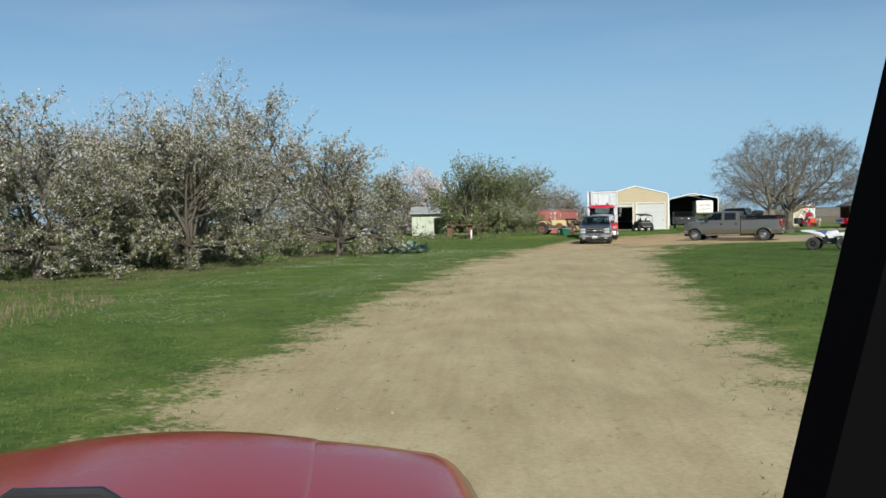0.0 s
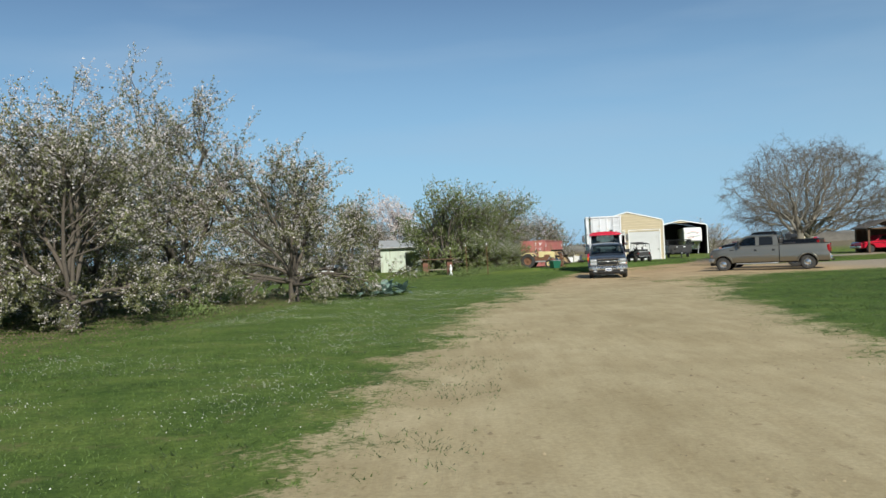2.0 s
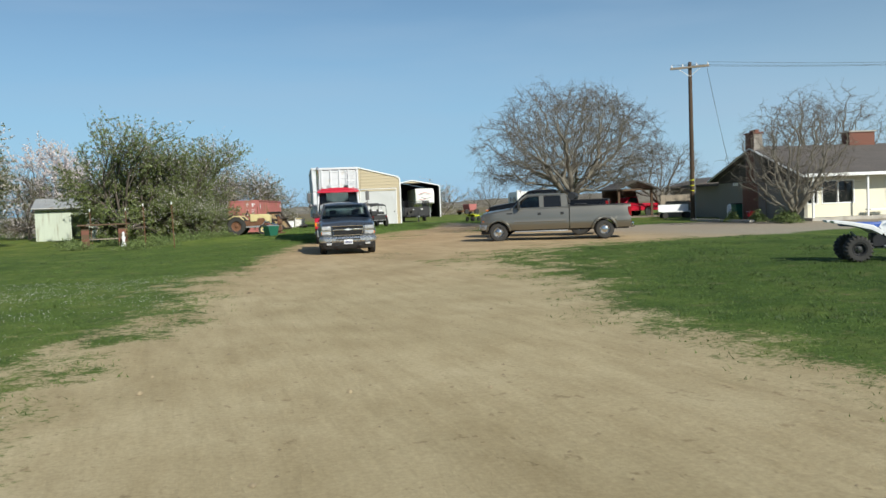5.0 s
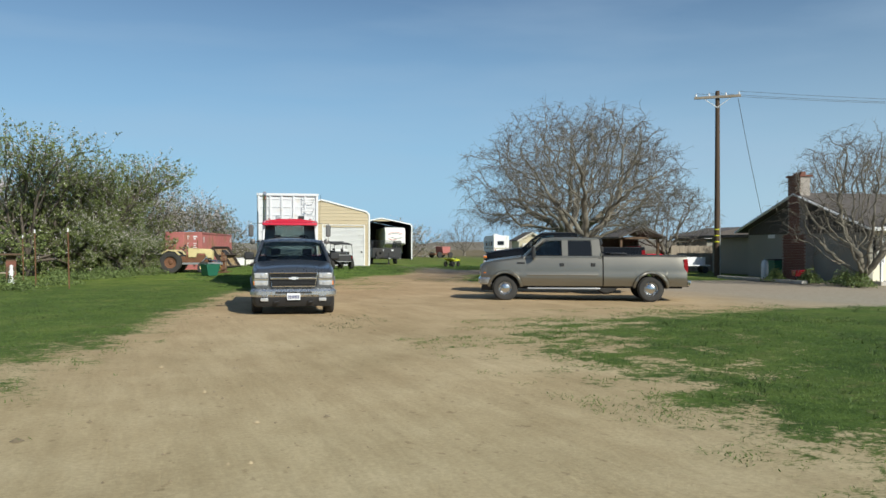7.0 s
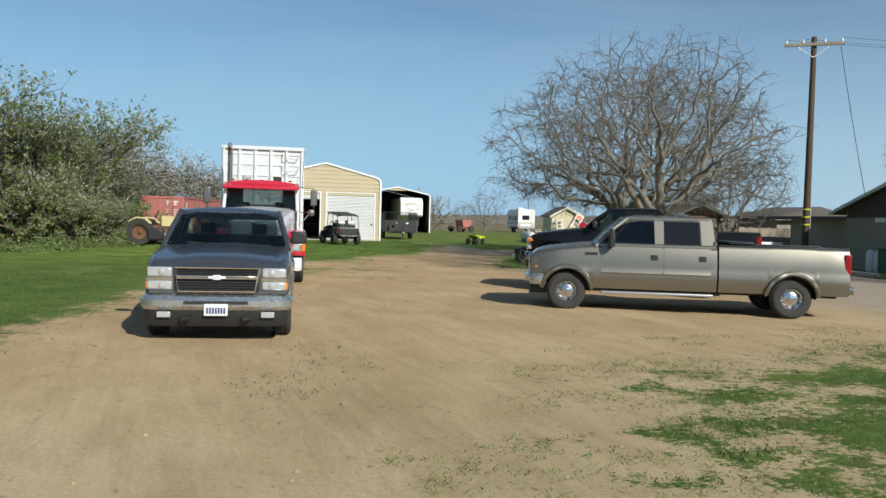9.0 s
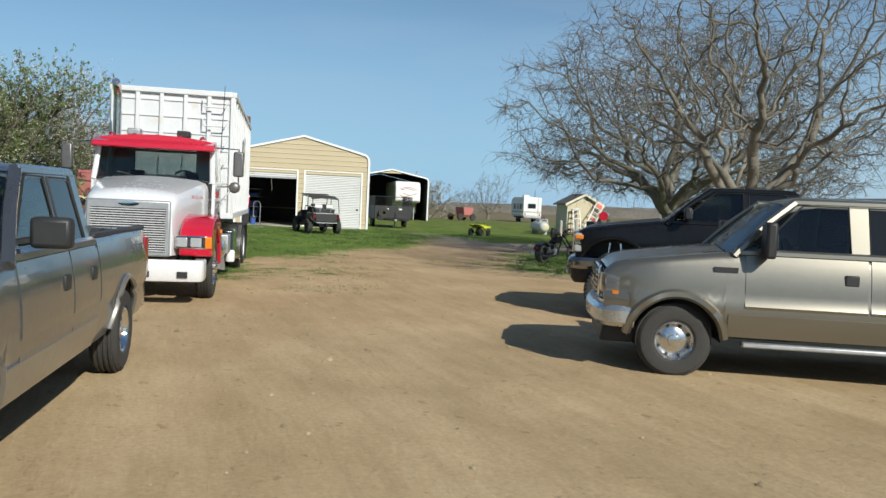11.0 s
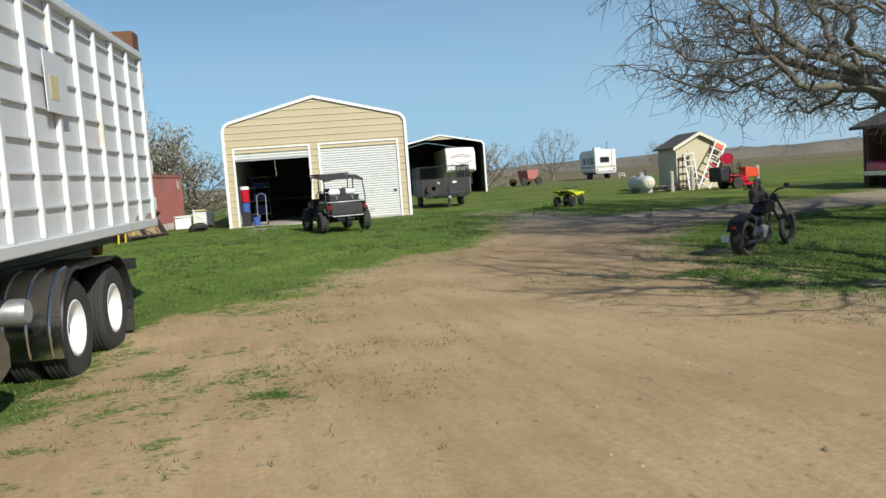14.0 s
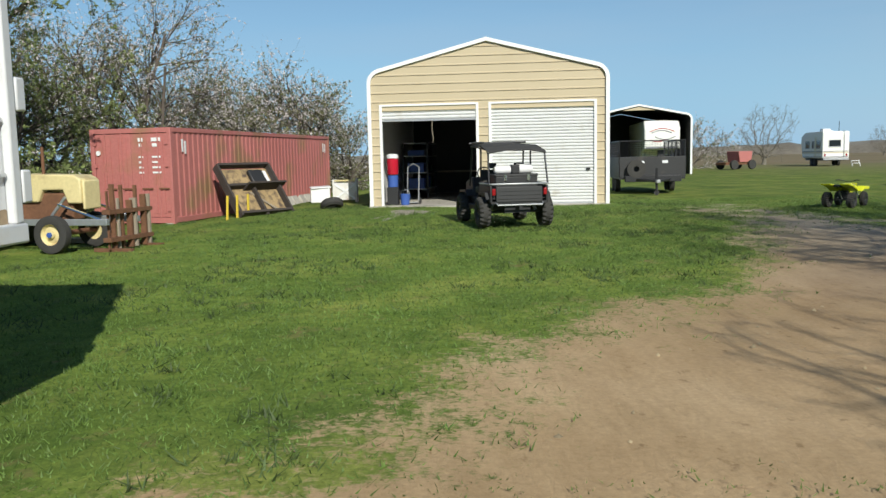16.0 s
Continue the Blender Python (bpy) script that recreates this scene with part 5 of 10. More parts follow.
def old_shed():
    s = thing("old_shed", pose(-5.0, 87.5, 0, 0, 0, 3), "pale green board shed with a tin roof and open doorway", "shed")
    W, D = 4.2, 4.0
    n = 11
    for k in range(n):
        x = -W / 2 + k * 2.55 / n
        part("board", box(x + 0.006, x + 2.55 / n - 0.006, -0.025, 0.0, 0.05, 2.45), M["pale_green"], s, smooth=0)
    part("front_wall", box(-W / 2, 0.45, 0.003, 0.08, 0, 2.45), M["pale_green"], s)
    part("side_wall", box(-W / 2, -W / 2 + 0.08, 0.08, D, 0, 2.45), M["pale_green"], s)
    part("side_wall", box(W / 2 - 0.08, W / 2, 0.08, D, 0, 2.45), M["pale_green"], s)
    part("back_wall", box(-W / 2 + 0.08, W / 2 - 0.08, D - 0.08, D, 0, 2.45), M["pale_green"], s)
    part("front_wall", box(1.5, W / 2, 0.003, 0.08, 0, 2.45), M["pale_green"], s)
    part("door_head", box(0.45, 1.5, 0.003, 0.08, 2.0, 2.45), M["pale_green"], s)
    part("fascia", box(-W / 2 - 0.15, W / 2 + 0.15, -0.42, -0.36, 2.42, 2.56), M["dark_steel"], s)
    bm = prism([(-0.45, 2.5), (D + 0.3, 3.35), (D + 0.3, 3.4), (-0.45, 2.56)], -W / 2 - 0.2, W / 2 + 0.2, m=Matrix.Rotation(math.pi / 2, 4, "Z") @ Matrix.Diagonal((1, -1, 1, 1)))
    part("roof", bm, M["tin_roof"], s, "weathered tin roof")
    for k in range(12):
        x = -W / 2 - 0.15 + k * 0.41
        part("seam", rod((x, -0.45, 2.575), (x, D + 0.3, 3.415), 0.018, 0.018, 4), M["tin_roof"], s)
    return s


old_shed()


# ---------------------------------------------------------------- trees
def put_trees():
    a = almond_tree(11, pose(-6.1, 35.2, 0, 0, 0, 20), 7.4, 34000, 36000, blossom_size=0.031, leaf_size=0.045)
    b = almond_tree(12, pose(-10.4, 25.4, 0, 0, 0, 80), 6.6, 34000, 34000, blossom_size=0.030, leaf_size=0.044)
    c = almond_tree(13, pose(-14.0, 20.5, 0, 0, 0, 140), 7.3, 34000, 30000, blossom_size=0.030, leaf_size=0.044)
    almond_tree(17, pose(-10.8, 36.4, 0, 0, 0, 200), 10.0, 40000, 30000, "tall blossoming almond tree standing open below", blossom_size=0.033, leaf_size=0.046, skirt=False)
    src = [a, b, c]
    far = almond_tree(14, pose(-12.5, 62, 0, 0, 0, 0), 6.3, 12000, 9000, blossom_size=0.046, leaf_size=0.06, fine=False)
    rng = random.Random(8)
    spots = [(-12.0, 30.8), (-14.2, 27.0), (-18.8, 33.5), (-16.5, 31.5), (-17.5, 23.0), (-15.0, 36.5), (-14.5, 46.5), (-21, 28), (-20, 38), (-17, 14.5), (-17, 52)]
    for i, (x, y) in enumerate(spots):
        copy_thing(src[i % 3] if i in (0, 1, 2) else far, pose(x, y, 0, 0, 0, rng.uniform(0, 360)))
    # one by itself past the artichokes, and a white one in full flower behind the shed
    almond_tree(15, pose(-8.6, 73.5, 0, 0, 0, 40), 7.2, 9000, 14000, "almond tree with olive leaves beside the old shed", blossom_size=0.05, leaf_size=0.065, fine=False, skirt=False)
    almond_tree(16, pose(-6.4, 100.5, 0, 0, 0, 75), 8.6, 30000, 0, "almond tree white with full blossom behind the shed", blossom_size=0.075, fine=False)
    # the denser, greener clump beyond, beside the container
    g = almond_tree(21, pose(-1.5, 80.3, 0, 0, 0, 10), 5.4, 9000, 26000, "bushy almond tree in fresh green leaf", leaf="leaf_spring", leaf_size=0.055, fine=False)
    g2 = almond_tree(22, pose(0.9, 79.2, 0, 0, 0, 60), 7.6, 6000, 22000, "half-bare almond tree with olive leaves", leaf="leaf_spring", blossom_size=0.036, leaf_size=0.060, fine=False)
    g3 = almond_tree(23, pose(6.2, 93.5, 0, 0, 0, 200), 8.6, 12000, 13000, "tall half-bare almond tree behind the container", leaf="leaf_olive", blossom_size=0.036, leaf_size=0.05, fine=False)
    for x, y, k, sc in ((2.8, 79.8, 1, 0.92), (4.6, 82.0, 1, 1.0), (4.4, 87.0, 1, 0.85), (1.0, 84.0, 0, 1.15), (2.9, 77.6, 0, 0.72), (-0.2, 77.2, 1, 1.12), (4.6, 76.8, 0, 0.52), (5.6, 78.4, 0, 0.5), (3.4, 91.0, 2, 0.9), (5.0, 104.0, 2, 0.85), (-9, 98, 2, 0.8)):
        copy_thing((g, g2, g3)[k], pose(x, y, 0, 0, 0, rng.uniform(0, 360)) @ Matrix.Scale(sc, 4))
    h = almond_tree(24, pose(11.1, 99.6, 0, 0, 0, 70), 6.7, 8000, 10000, "almond tree in faded pink blossom behind the container", blossom_size=0.042, leaf_size=0.05, fine=False)
    for x, y, sc in ((7.6, 98.6, 0.93), (9.6, 104.5, 1.0), (13.4, 103.0, 0.72)):
        copy_thing(h, pose(x, y, 0, 0, 0, rng.uniform(0, 360)) @ Matrix.Scale(sc, 4))
    for i, (x, y) in enumerate(((-8, 104), (-13, 103), (-2, 112), (-18, 99), (5, 116), (-16, 70), (-12, 80), (-19, 84))):
        copy_thing(far, pose(x, y, 0, 0, 0, rng.uniform(0, 360)))
    spreading_tree(31, pose(28.5, 67.5, 0, 0, 0, 15), "large spreading bare tree with grey branches over the yard", 6.5, 2.1, 4.4, 9.5, 0.6, 1700, 1.75, 0.275, 7, 1.0, 0.31)
    spreading_tree(36, pose(23.4, 57.2, 0, 0, 0, 50), "second bare grey tree standing close beside the lifted pickup", 4.2, 2.9, 4.7, 8.2, 0.0, 950, 1.9, 0.25, 6, 1.0, 0.4)
    spreading_tree(32, pose(41.8, 76.5, 0), "small bare rounded tree behind the pole", 4.2, 1.4, 3.2, 6.5, 0.2, 620, 0.9, 0.22, 6)
    spreading_tree(33, pose(33.5, 52.0, 0), "multi-stemmed bare shrub tree beside the house corner", 3.2, 1.2, 3.3, 6.5, 0.2, 1500, 0.35, 0.2, 7)
    spreading_tree(35, pose(44.5, 62.0, 0), "bare rounded tree behind the house roof", 4.6, 2.4, 5.0, 8.6, 0.2, 900, 1.4, 0.26, 6)
    t = spreading_tree(34, pose(56.5, 150.0, 0), "lone bare tree in the far field", 3.4, 0.9, 3.2, 6.8, 0.1, 420, 0.7, 0.22, 6)
    for x, y in ((43.0, 137.0), (40.5, 141.0), (37.5, 146.0)):
        copy_thing(far, pose(x, y, -1.2, 0, 0, x * 11))
    for x, y in ((92, 250), (120, 230), (40, 235), (70, 220)):
        copy_thing(t, pose(x, y, 0, 0, 0, x * 7))


put_trees()


# ---------------------------------------------------------------- far distance
def ridge(name, label, dist, base_h, var, a0, a1, seed, material, depth=60):
    rng = np.random.default_rng(seed)
    n = 240
    ph = rng.uniform(0, 6.28, 8)
    bm = bmesh.new()
    rows = []
    for k in range(n + 1):
        a = radians(a0 + (a1 - a0) * k / n)
        h = base_h + var * sum(math.sin(k * f + p) / (i + 1) for i, (f, p) in enumerate(zip((0.05, 0.11, 0.23, 0.47, 0.9, 1.9, 2.7, 3.1), ph)))
        h = max(h, 0.3)
        d = Vector((math.sin(a), math.cos(a), 0))
        rows.append([bm.verts.new(d * dist + Vector((0, 0, -1))), bm.verts.new(d * (dist + depth * 0.4) + Vector((0, 0, h * 0.75))), bm.verts.new(d * (dist + depth) + Vector((0, 0, h))), bm.verts.new(d * (dist + 2 * depth) + Vector((0, 0, -1)))])
    for p, q in zip(rows, rows[1:]):
        for i in range(3):
            bm.faces.new((p[i], q[i], q[i + 1], p[i + 1]))
    part(name, bm, material, None, label, kind="structure")


ridge("backdrop_1", "low dry brown hills on the horizon", 1900, 15, 4.5, -75, 100, 4, M["hill"], 200)
ridge("backdrop_2", "far line of bare woodland", 420, 3.0, 1.4, -80, 80, 9, M["far_wood"], 20)


# ---------------------------------------------------------------- vehicles
def frame_at(front, head, z=-0.03):
    """A pose whose x runs backwards from the nose and y to the vehicle's right."""
    h = Vector((*head, 0)).normalized()
    m = Matrix.Identity(4)
    for i, c in enumerate((-h, Vector((h.y, -h.x, 0)), Vector((0, 0, 1)))):
        for k in range(3):
            m[k][i] = c[k]
    m.translation = Vector((*front, z))
    return m


def body_grid(xs, top, bot, side, rows=9, crown=0.03, edge=0.06, deck=True, cross=6):
    """A closed-sided body from stations along x: rounded shoulders, a crowned top and end caps, open below."""
    bm = bmesh.new()
    fr = [i / (rows - 4) * 0.86 for i in range(rows - 3)] + [0.92, 0.97, 1.0]
    cols = {-1: [], 1: []}
    for x in xs:
        zt, zb = top(x), bot(x)
        for s in (-1, 1):
            col = []
            for f in fr:
                z = zb + (zt - zb) * f
                h = side(x, z)
                if edge and z > zt - edge:
                    k = min((z - zt + edge) / edge, 1)
                    h -= edge * (1 - math.sqrt(max(1 - k * k, 0)))
                col.append(bm.verts.new((x, s * h, z)))
            cols[s].append(col)
    for s in (-1, 1):
        for a, b in zip(cols[s], cols[s][1:]):
            for i in range(len(fr) - 1):
                bm.faces.new((a[i], b[i], b[i + 1], a[i + 1]))
    decks = []
    for i, x in enumerate(xs):
        lo, hi = cols[-1][i][-1], cols[1][i][-1]
        line = [lo]
        for k in range(1, cross):
            f = k / cross
            y = lo.co.y + (hi.co.y - lo.co.y) * f
            line.append(bm.verts.new((x, y, lo.co.z + crown * (1 - (2 * f - 1) ** 2))))
        line.append(hi)
        decks.append(line)
    if deck:
        for a, b in zip(decks, decks[1:]):
            for k in range(cross):
                bm.faces.new((a[k], a[k + 1], b[k + 1], b[k]))
    for i in (0, -1):
        loop = cols[-1][i][:-1] + decks[i] + cols[1][i][:-1][::-1]
        bm.faces.new(loop)
    loose = [v for v in bm.verts if not v.link_faces]
    bmesh.ops.delete(bm, geom=loose, context="VERTS")
    return bm


def skin(corners, yfun, sgn, off=0.006, thick=0.012, nx=6, nz=5):
    """A thin closed panel lying on a body side: corners (x, z) from bottom front, bottom rear, top rear, top front."""
    bm = bmesh.new()
    (ax, az), (bx, bz), (cx, cz), (dx, dz) = corners
    lay = []
    for o in (off, off - thick):
        g = []
        for j in range(nz + 1):
            v = j / nz
            row = []
            for i in range(nx + 1):
                u = i / nx
                x = (ax * (1 - u) + bx * u) * (1 - v) + (dx * (1 - u) + cx * u) * v
                z = (az * (1 - u) + bz * u) * (1 - v) + (dz * (1 - u) + cz * u) * v
                row.append(bm.verts.new((x, sgn * (yfun(x, z) + o), z)))
            g.append(row)
        lay.append(g)
    for g in lay:
        for j in range(nz):
            for i in range(nx):
                bm.faces.new((g[j][i], g[j][i + 1], g[j + 1][i + 1], g[j + 1][i]))
    a, b = lay
    rim = [(0, i) for i in range(nx)] + [(j, nx) for j in range(nz)] + [(nz, i) for i in range(nx, 0, -1)] + [(j, 0) for j in range(nz, 0, -1)]
    for k in range(len(rim)):
        (j0, i0), (j1, i1) = rim[k], rim[(k + 1) % len(rim)]
        bm.faces.new((a[j0][i0], a[j1][i1], b[j1][i1], b[j0][i0]))
    return bm


def pane(p, thick=0.01, n=6, bow=0.05):
    """A bowed sheet of glass through four corners (bottom left, bottom right, top right, top left), bowed towards -x or +x by bow."""
    bm = bmesh.new()
    a, b, c, d = (Vector(q) for q in p)
    lay = []
    for o in (0, thick):
        g = []
        for j in range(5):
            v = j / 4
            g.append([bm.verts.new((a.lerp(b, i / n)).lerp(d.lerp(c, i / n), v) - Vector((bow * (1 - (2 * i / n - 1) ** 2) - o, 0, 0))) for i in range(n + 1)])
        lay.append(g)
    for g in lay:
        for j in range(4):
            for i in range(n):
                bm.faces.new((g[j][i], g[j][i + 1], g[j + 1][i + 1], g[j + 1][i]))
    f, k = lay
    rim = [(0, i) for i in range(n)] + [(j, n) for j in range(4)] + [(4, i) for i in range(n, 0, -1)] + [(j, 0) for j in range(4, 0, -1)]
    for q in range(len(rim)):
        (j0, i0), (j1, i1) = rim[q], rim[(q + 1) % len(rim)]
        bm.faces.new((f[j0][i0], f[j1][i1], k[j1][i1], k[j0][i0]))
    return bm


def sweep(path, profile, bm=None):
    """A band along a plan path of (x, y): profile pairs are (outward offset, height). Outward is to the right of the way along the path."""
    bm = bm or bmesh.new()
    pts = [Vector(q) for q in path]
    rows = []
    for i, q in enumerate(pts):
        t = (pts[min(i + 1, len(pts) - 1)] - pts[max(i - 1, 0)]).normalized()
        nrm = Vector((t.y, -t.x))
        rows.append([bm.verts.new((q.x + nrm.x * o, q.y + nrm.y * o, z)) for o, z in profile])
    for a, b in zip(rows, rows[1:]):
        for i in range(len(profile)):
            j = (i + 1) % len(profile)
            bm.faces.new((a[i], a[j], b[j], b[i]))
    bm.faces.new(rows[0])
    bm.faces.new(rows[-1][::-1])
    return bm


def nose_path(half, back, corner=0.30, front=0.0, bow=0.05, sgn=0):
    """Plan of a vehicle's nose from the right side round the front to the left side (sgn 0), or one side of it."""
    right = [(back, half)] + [(front + corner - corner * math.sin(a) + bow, half - corner + corner * math.cos(a)) for a in [math.pi / 2 * k / 6 for k in range(7)]]
    right += [(front + bow * ((4 - k) / 4) ** 2, (half - corner) * (1 - k / 4)) for k in range(1, 5)]
    left = [(x, -y) for x, y in right[::-1]][1:]
    return right + left


WHEELS = {}


def wheel_meshes(r, w, rim, style):
    """Tyre, rim, holes and hub meshes, turned round y with the outer face at +y; kept, so that alike wheels share them."""
    key = (r, w, rim, style)
    if key in WHEELS:
        return WHEELS[key]
    h = w / 2
    big = style in ("mud", "quad")
    tread = [(r, -h * 0.4), (r, h * 0.4)]
    if not big:
        tread = [(r + o, h * (y + e)) for y in (-0.5, -0.18, 0.18, 0.5) for o, e in ((-0.006, -0.1), (0.012, -0.09), (0.012, 0.09), (-0.006, 0.1))]
    bm = lathe([(rim - 0.01, -h * 0.75), (rim + 0.015, -h * 0.92), (rim + (r - rim) * 0.55, -h), (r - 0.035, -h * 0.93), (r - 0.008, -h * 0.72)] + tread
               + [(r - 0.008, h * 0.72), (r - 0.035, h * 0.93), (rim + (r - rim) * 0.55, h), (rim + 0.015, h * 0.92), (rim - 0.01, h * 0.75)], seg={"mud": 176, "quad": 80}.get(style, 40))
    lugs = {"mud": 44, "quad": 20}.get(style, 0)
    for q in bm.verts if lugs else ():
        d = math.hypot(q.co.x, q.co.z)
        turn = math.atan2(q.co.z, q.co.x) + (math.pi / lugs if q.co.y > 0 else 0)
        if d > r - 0.04 and abs(q.co.y) > h * 0.3 and int(turn / (math.pi / lugs) + 1000.25) % 2:
            q.co.x *= (d - (0.022 if style == "mud" else 0.03)) / d
            q.co.z *= (d - (0.022 if style == "mud" else 0.03)) / d
    tyre = finish("tyre", bm, M["black_rubber"], 30)
    face = h * 0.55
    if style == "truck":
        prof = [(rim, h * 0.85), (rim - 0.015, h * 0.9), (rim - 0.03, h * 0.8), (rim - 0.05, h * 0.2), (rim * 0.62, h * 0.55), (rim * 0.5, h * 0.75), (rim * 0.34, h * 0.8), (rim * 0.33, h * 1.1), (rim * 0.25, h * 1.25), (0, h * 1.28)]
    elif style == "dual":
        prof = [(rim, h * 0.85), (rim - 0.02, h * 0.9), (rim - 0.04, h * 0.7), (rim - 0.06, -h * 0.5), (rim * 0.5, -h * 0.6), (rim * 0.4, -h * 0.5), (rim * 0.36, h * 0.1), (0, h * 0.15)]
    else:
        prof = [(rim, h * 0.80), (rim - 0.012, h * 0.88), (rim - 0.03, h * 0.75), (rim - 0.045, face * 0.6), (rim * 0.72, face * 0.72), (rim * 0.42, face), (rim * 0.30, face * 1.05), (rim * 0.28, face * 1.35), (rim * 0.1, face * 1.45), (0, face * 1.45)]
    rm = finish("rim", lathe(prof + [(0, prof[-1][1] - 0.02), (rim - 0.05, -h * 0.4), (rim - 0.01, -h * 0.8)], seg=40), M["white_plastic"] if style == "dual" else M["yellow" if style == "none" else "aluminium" if style == "truck" else "black_plastic" if style == "quad" else "aluminium" if style == "hole" else "chrome"], 30)
    bm = bmesh.new()
    n = {"truck": 10, "dual": 5, "hole": 8, "mud": 8, "quad": 6}.get(style, 6)
    for k in range(n):
        a = 2 * math.pi * (k + 0.5) / n
        rad = rim * (0.78 if style == "hole" else 0.70)
        hr = rim * ({"hole": 0.085, "truck": 0.115}.get(style, 0.13))
        y = {"truck": h * 0.49, "dual": -h * 0.56}.get(style, face * 0.78)
        t = Matrix.Rotation(-a, 4, "Y") @ Matrix.Translation((rad, 0, 0))
        lng = 1.0 if style in ("hole", "truck", "dual") else 1.7
        lathe([(0, y + 0.012), (hr, y + 0.006), (hr, y - 0.02), (0, y - 0.02)], bm, 14, t @ Matrix.Diagonal((lng, 1, 1, 1)))
    holes = finish("rim_openings", bm, M["black_plastic"], 30)
    bm = bmesh.new()
    if style in ("truck", "dual"):
        for k in range(10):
            a = 2 * math.pi * k / 10
            p = Vector((rim * 0.44 * math.cos(a), 0, rim * 0.44 * math.sin(a)))
            y0, y1 = (h * 0.7, h * 1.05) if style == "truck" else (-h * 0.55, -h * 0.2)
            rod(p + Vector((0, y0, 0)), p + Vector((0, y1, 0)), 0.02, 0.014, 6, bm)
    else:
        for k in range(6):
            a = 2 * math.pi * k / 6
            p = Vector((rim * 0.36 * math.cos(a), 0, rim * 0.36 * math.sin(a)))
            rod(p + Vector((0, face * 0.9, 0)), p + Vector((0, face * 1.25, 0)), 0.012, 0.01, 6, bm)
    nuts = finish("lug_nuts", bm, M["chrome"] if style != "dual" else M["rust"], 30)
    WHEELS[key] = (tyre, rm, holes, nuts)
    return WHEELS[key]


def wheel(parent, x, y, z, r, w, rim, style, turn=0.0):
    """A wheel whose outer face looks away from the middle of the vehicle."""
    wh = new("wheel")
    wh.parent = parent
    wh.matrix_local = pose(x, y, z, 0, 0, (0 if y > 0 else 180) + turn)
    for name, me in zip(("tyre", "rim", "rim_opening", "lug_nut_ring"), wheel_meshes(r, w, rim, style)):
        ob = new(name, me)
        ob.parent = wh
        if name in ("rim_opening", "lug_nut_ring"):
            tagged(ob, kind="stuff")
    return wh


def seat(parent, x, y, z, w=0.5):
    s = part("seat", prism([(x, z), (x + 0.5, z), (x + 0.62, z + 0.62), (x + 0.5, z + 0.64), (x + 0.40, z + 0.16), (x, z + 0.16)], y - w / 2, y + w / 2), M["seat"], parent, bevel=0.03)
    part("headrest", box(x + 0.52, x + 0.62, y - 0.13, y + 0.13, z + 0.66, z + 0.84), M["seat"], s, bevel=0.03)


def steering_wheel(parent, x, y, z, r=0.19, tilt=65):
    t = Matrix.Translation((x, y, z)) @ Matrix.Rotation(radians(tilt), 4, "Y")
    pts = [t @ Vector((r * math.cos(a), r * math.sin(a), 0)) for a in [2 * math.pi * k / 18 for k in range(19)]]
    bm = pipe(pts, 0.016, 6)
    rod(t @ Vector((-r, 0, 0)), t @ Vector((r, 0, 0)), 0.014, 0.014, 5, bm)
    part("steering_wheel", bm, M["black_plastic"], parent)


def number_bars(parent, x, y0, y1, z0, z1, n, material):
    """Dark bars in place of the characters of a number plate, on a face at x."""
    w = (y1 - y0) / n
    for k in range(n):
        part("plate_bar", box(x - 0.006, x - 0.001, y0 + k * w + w * 0.18, y0 + k * w + w * 0.82, z0, z1), material, parent)


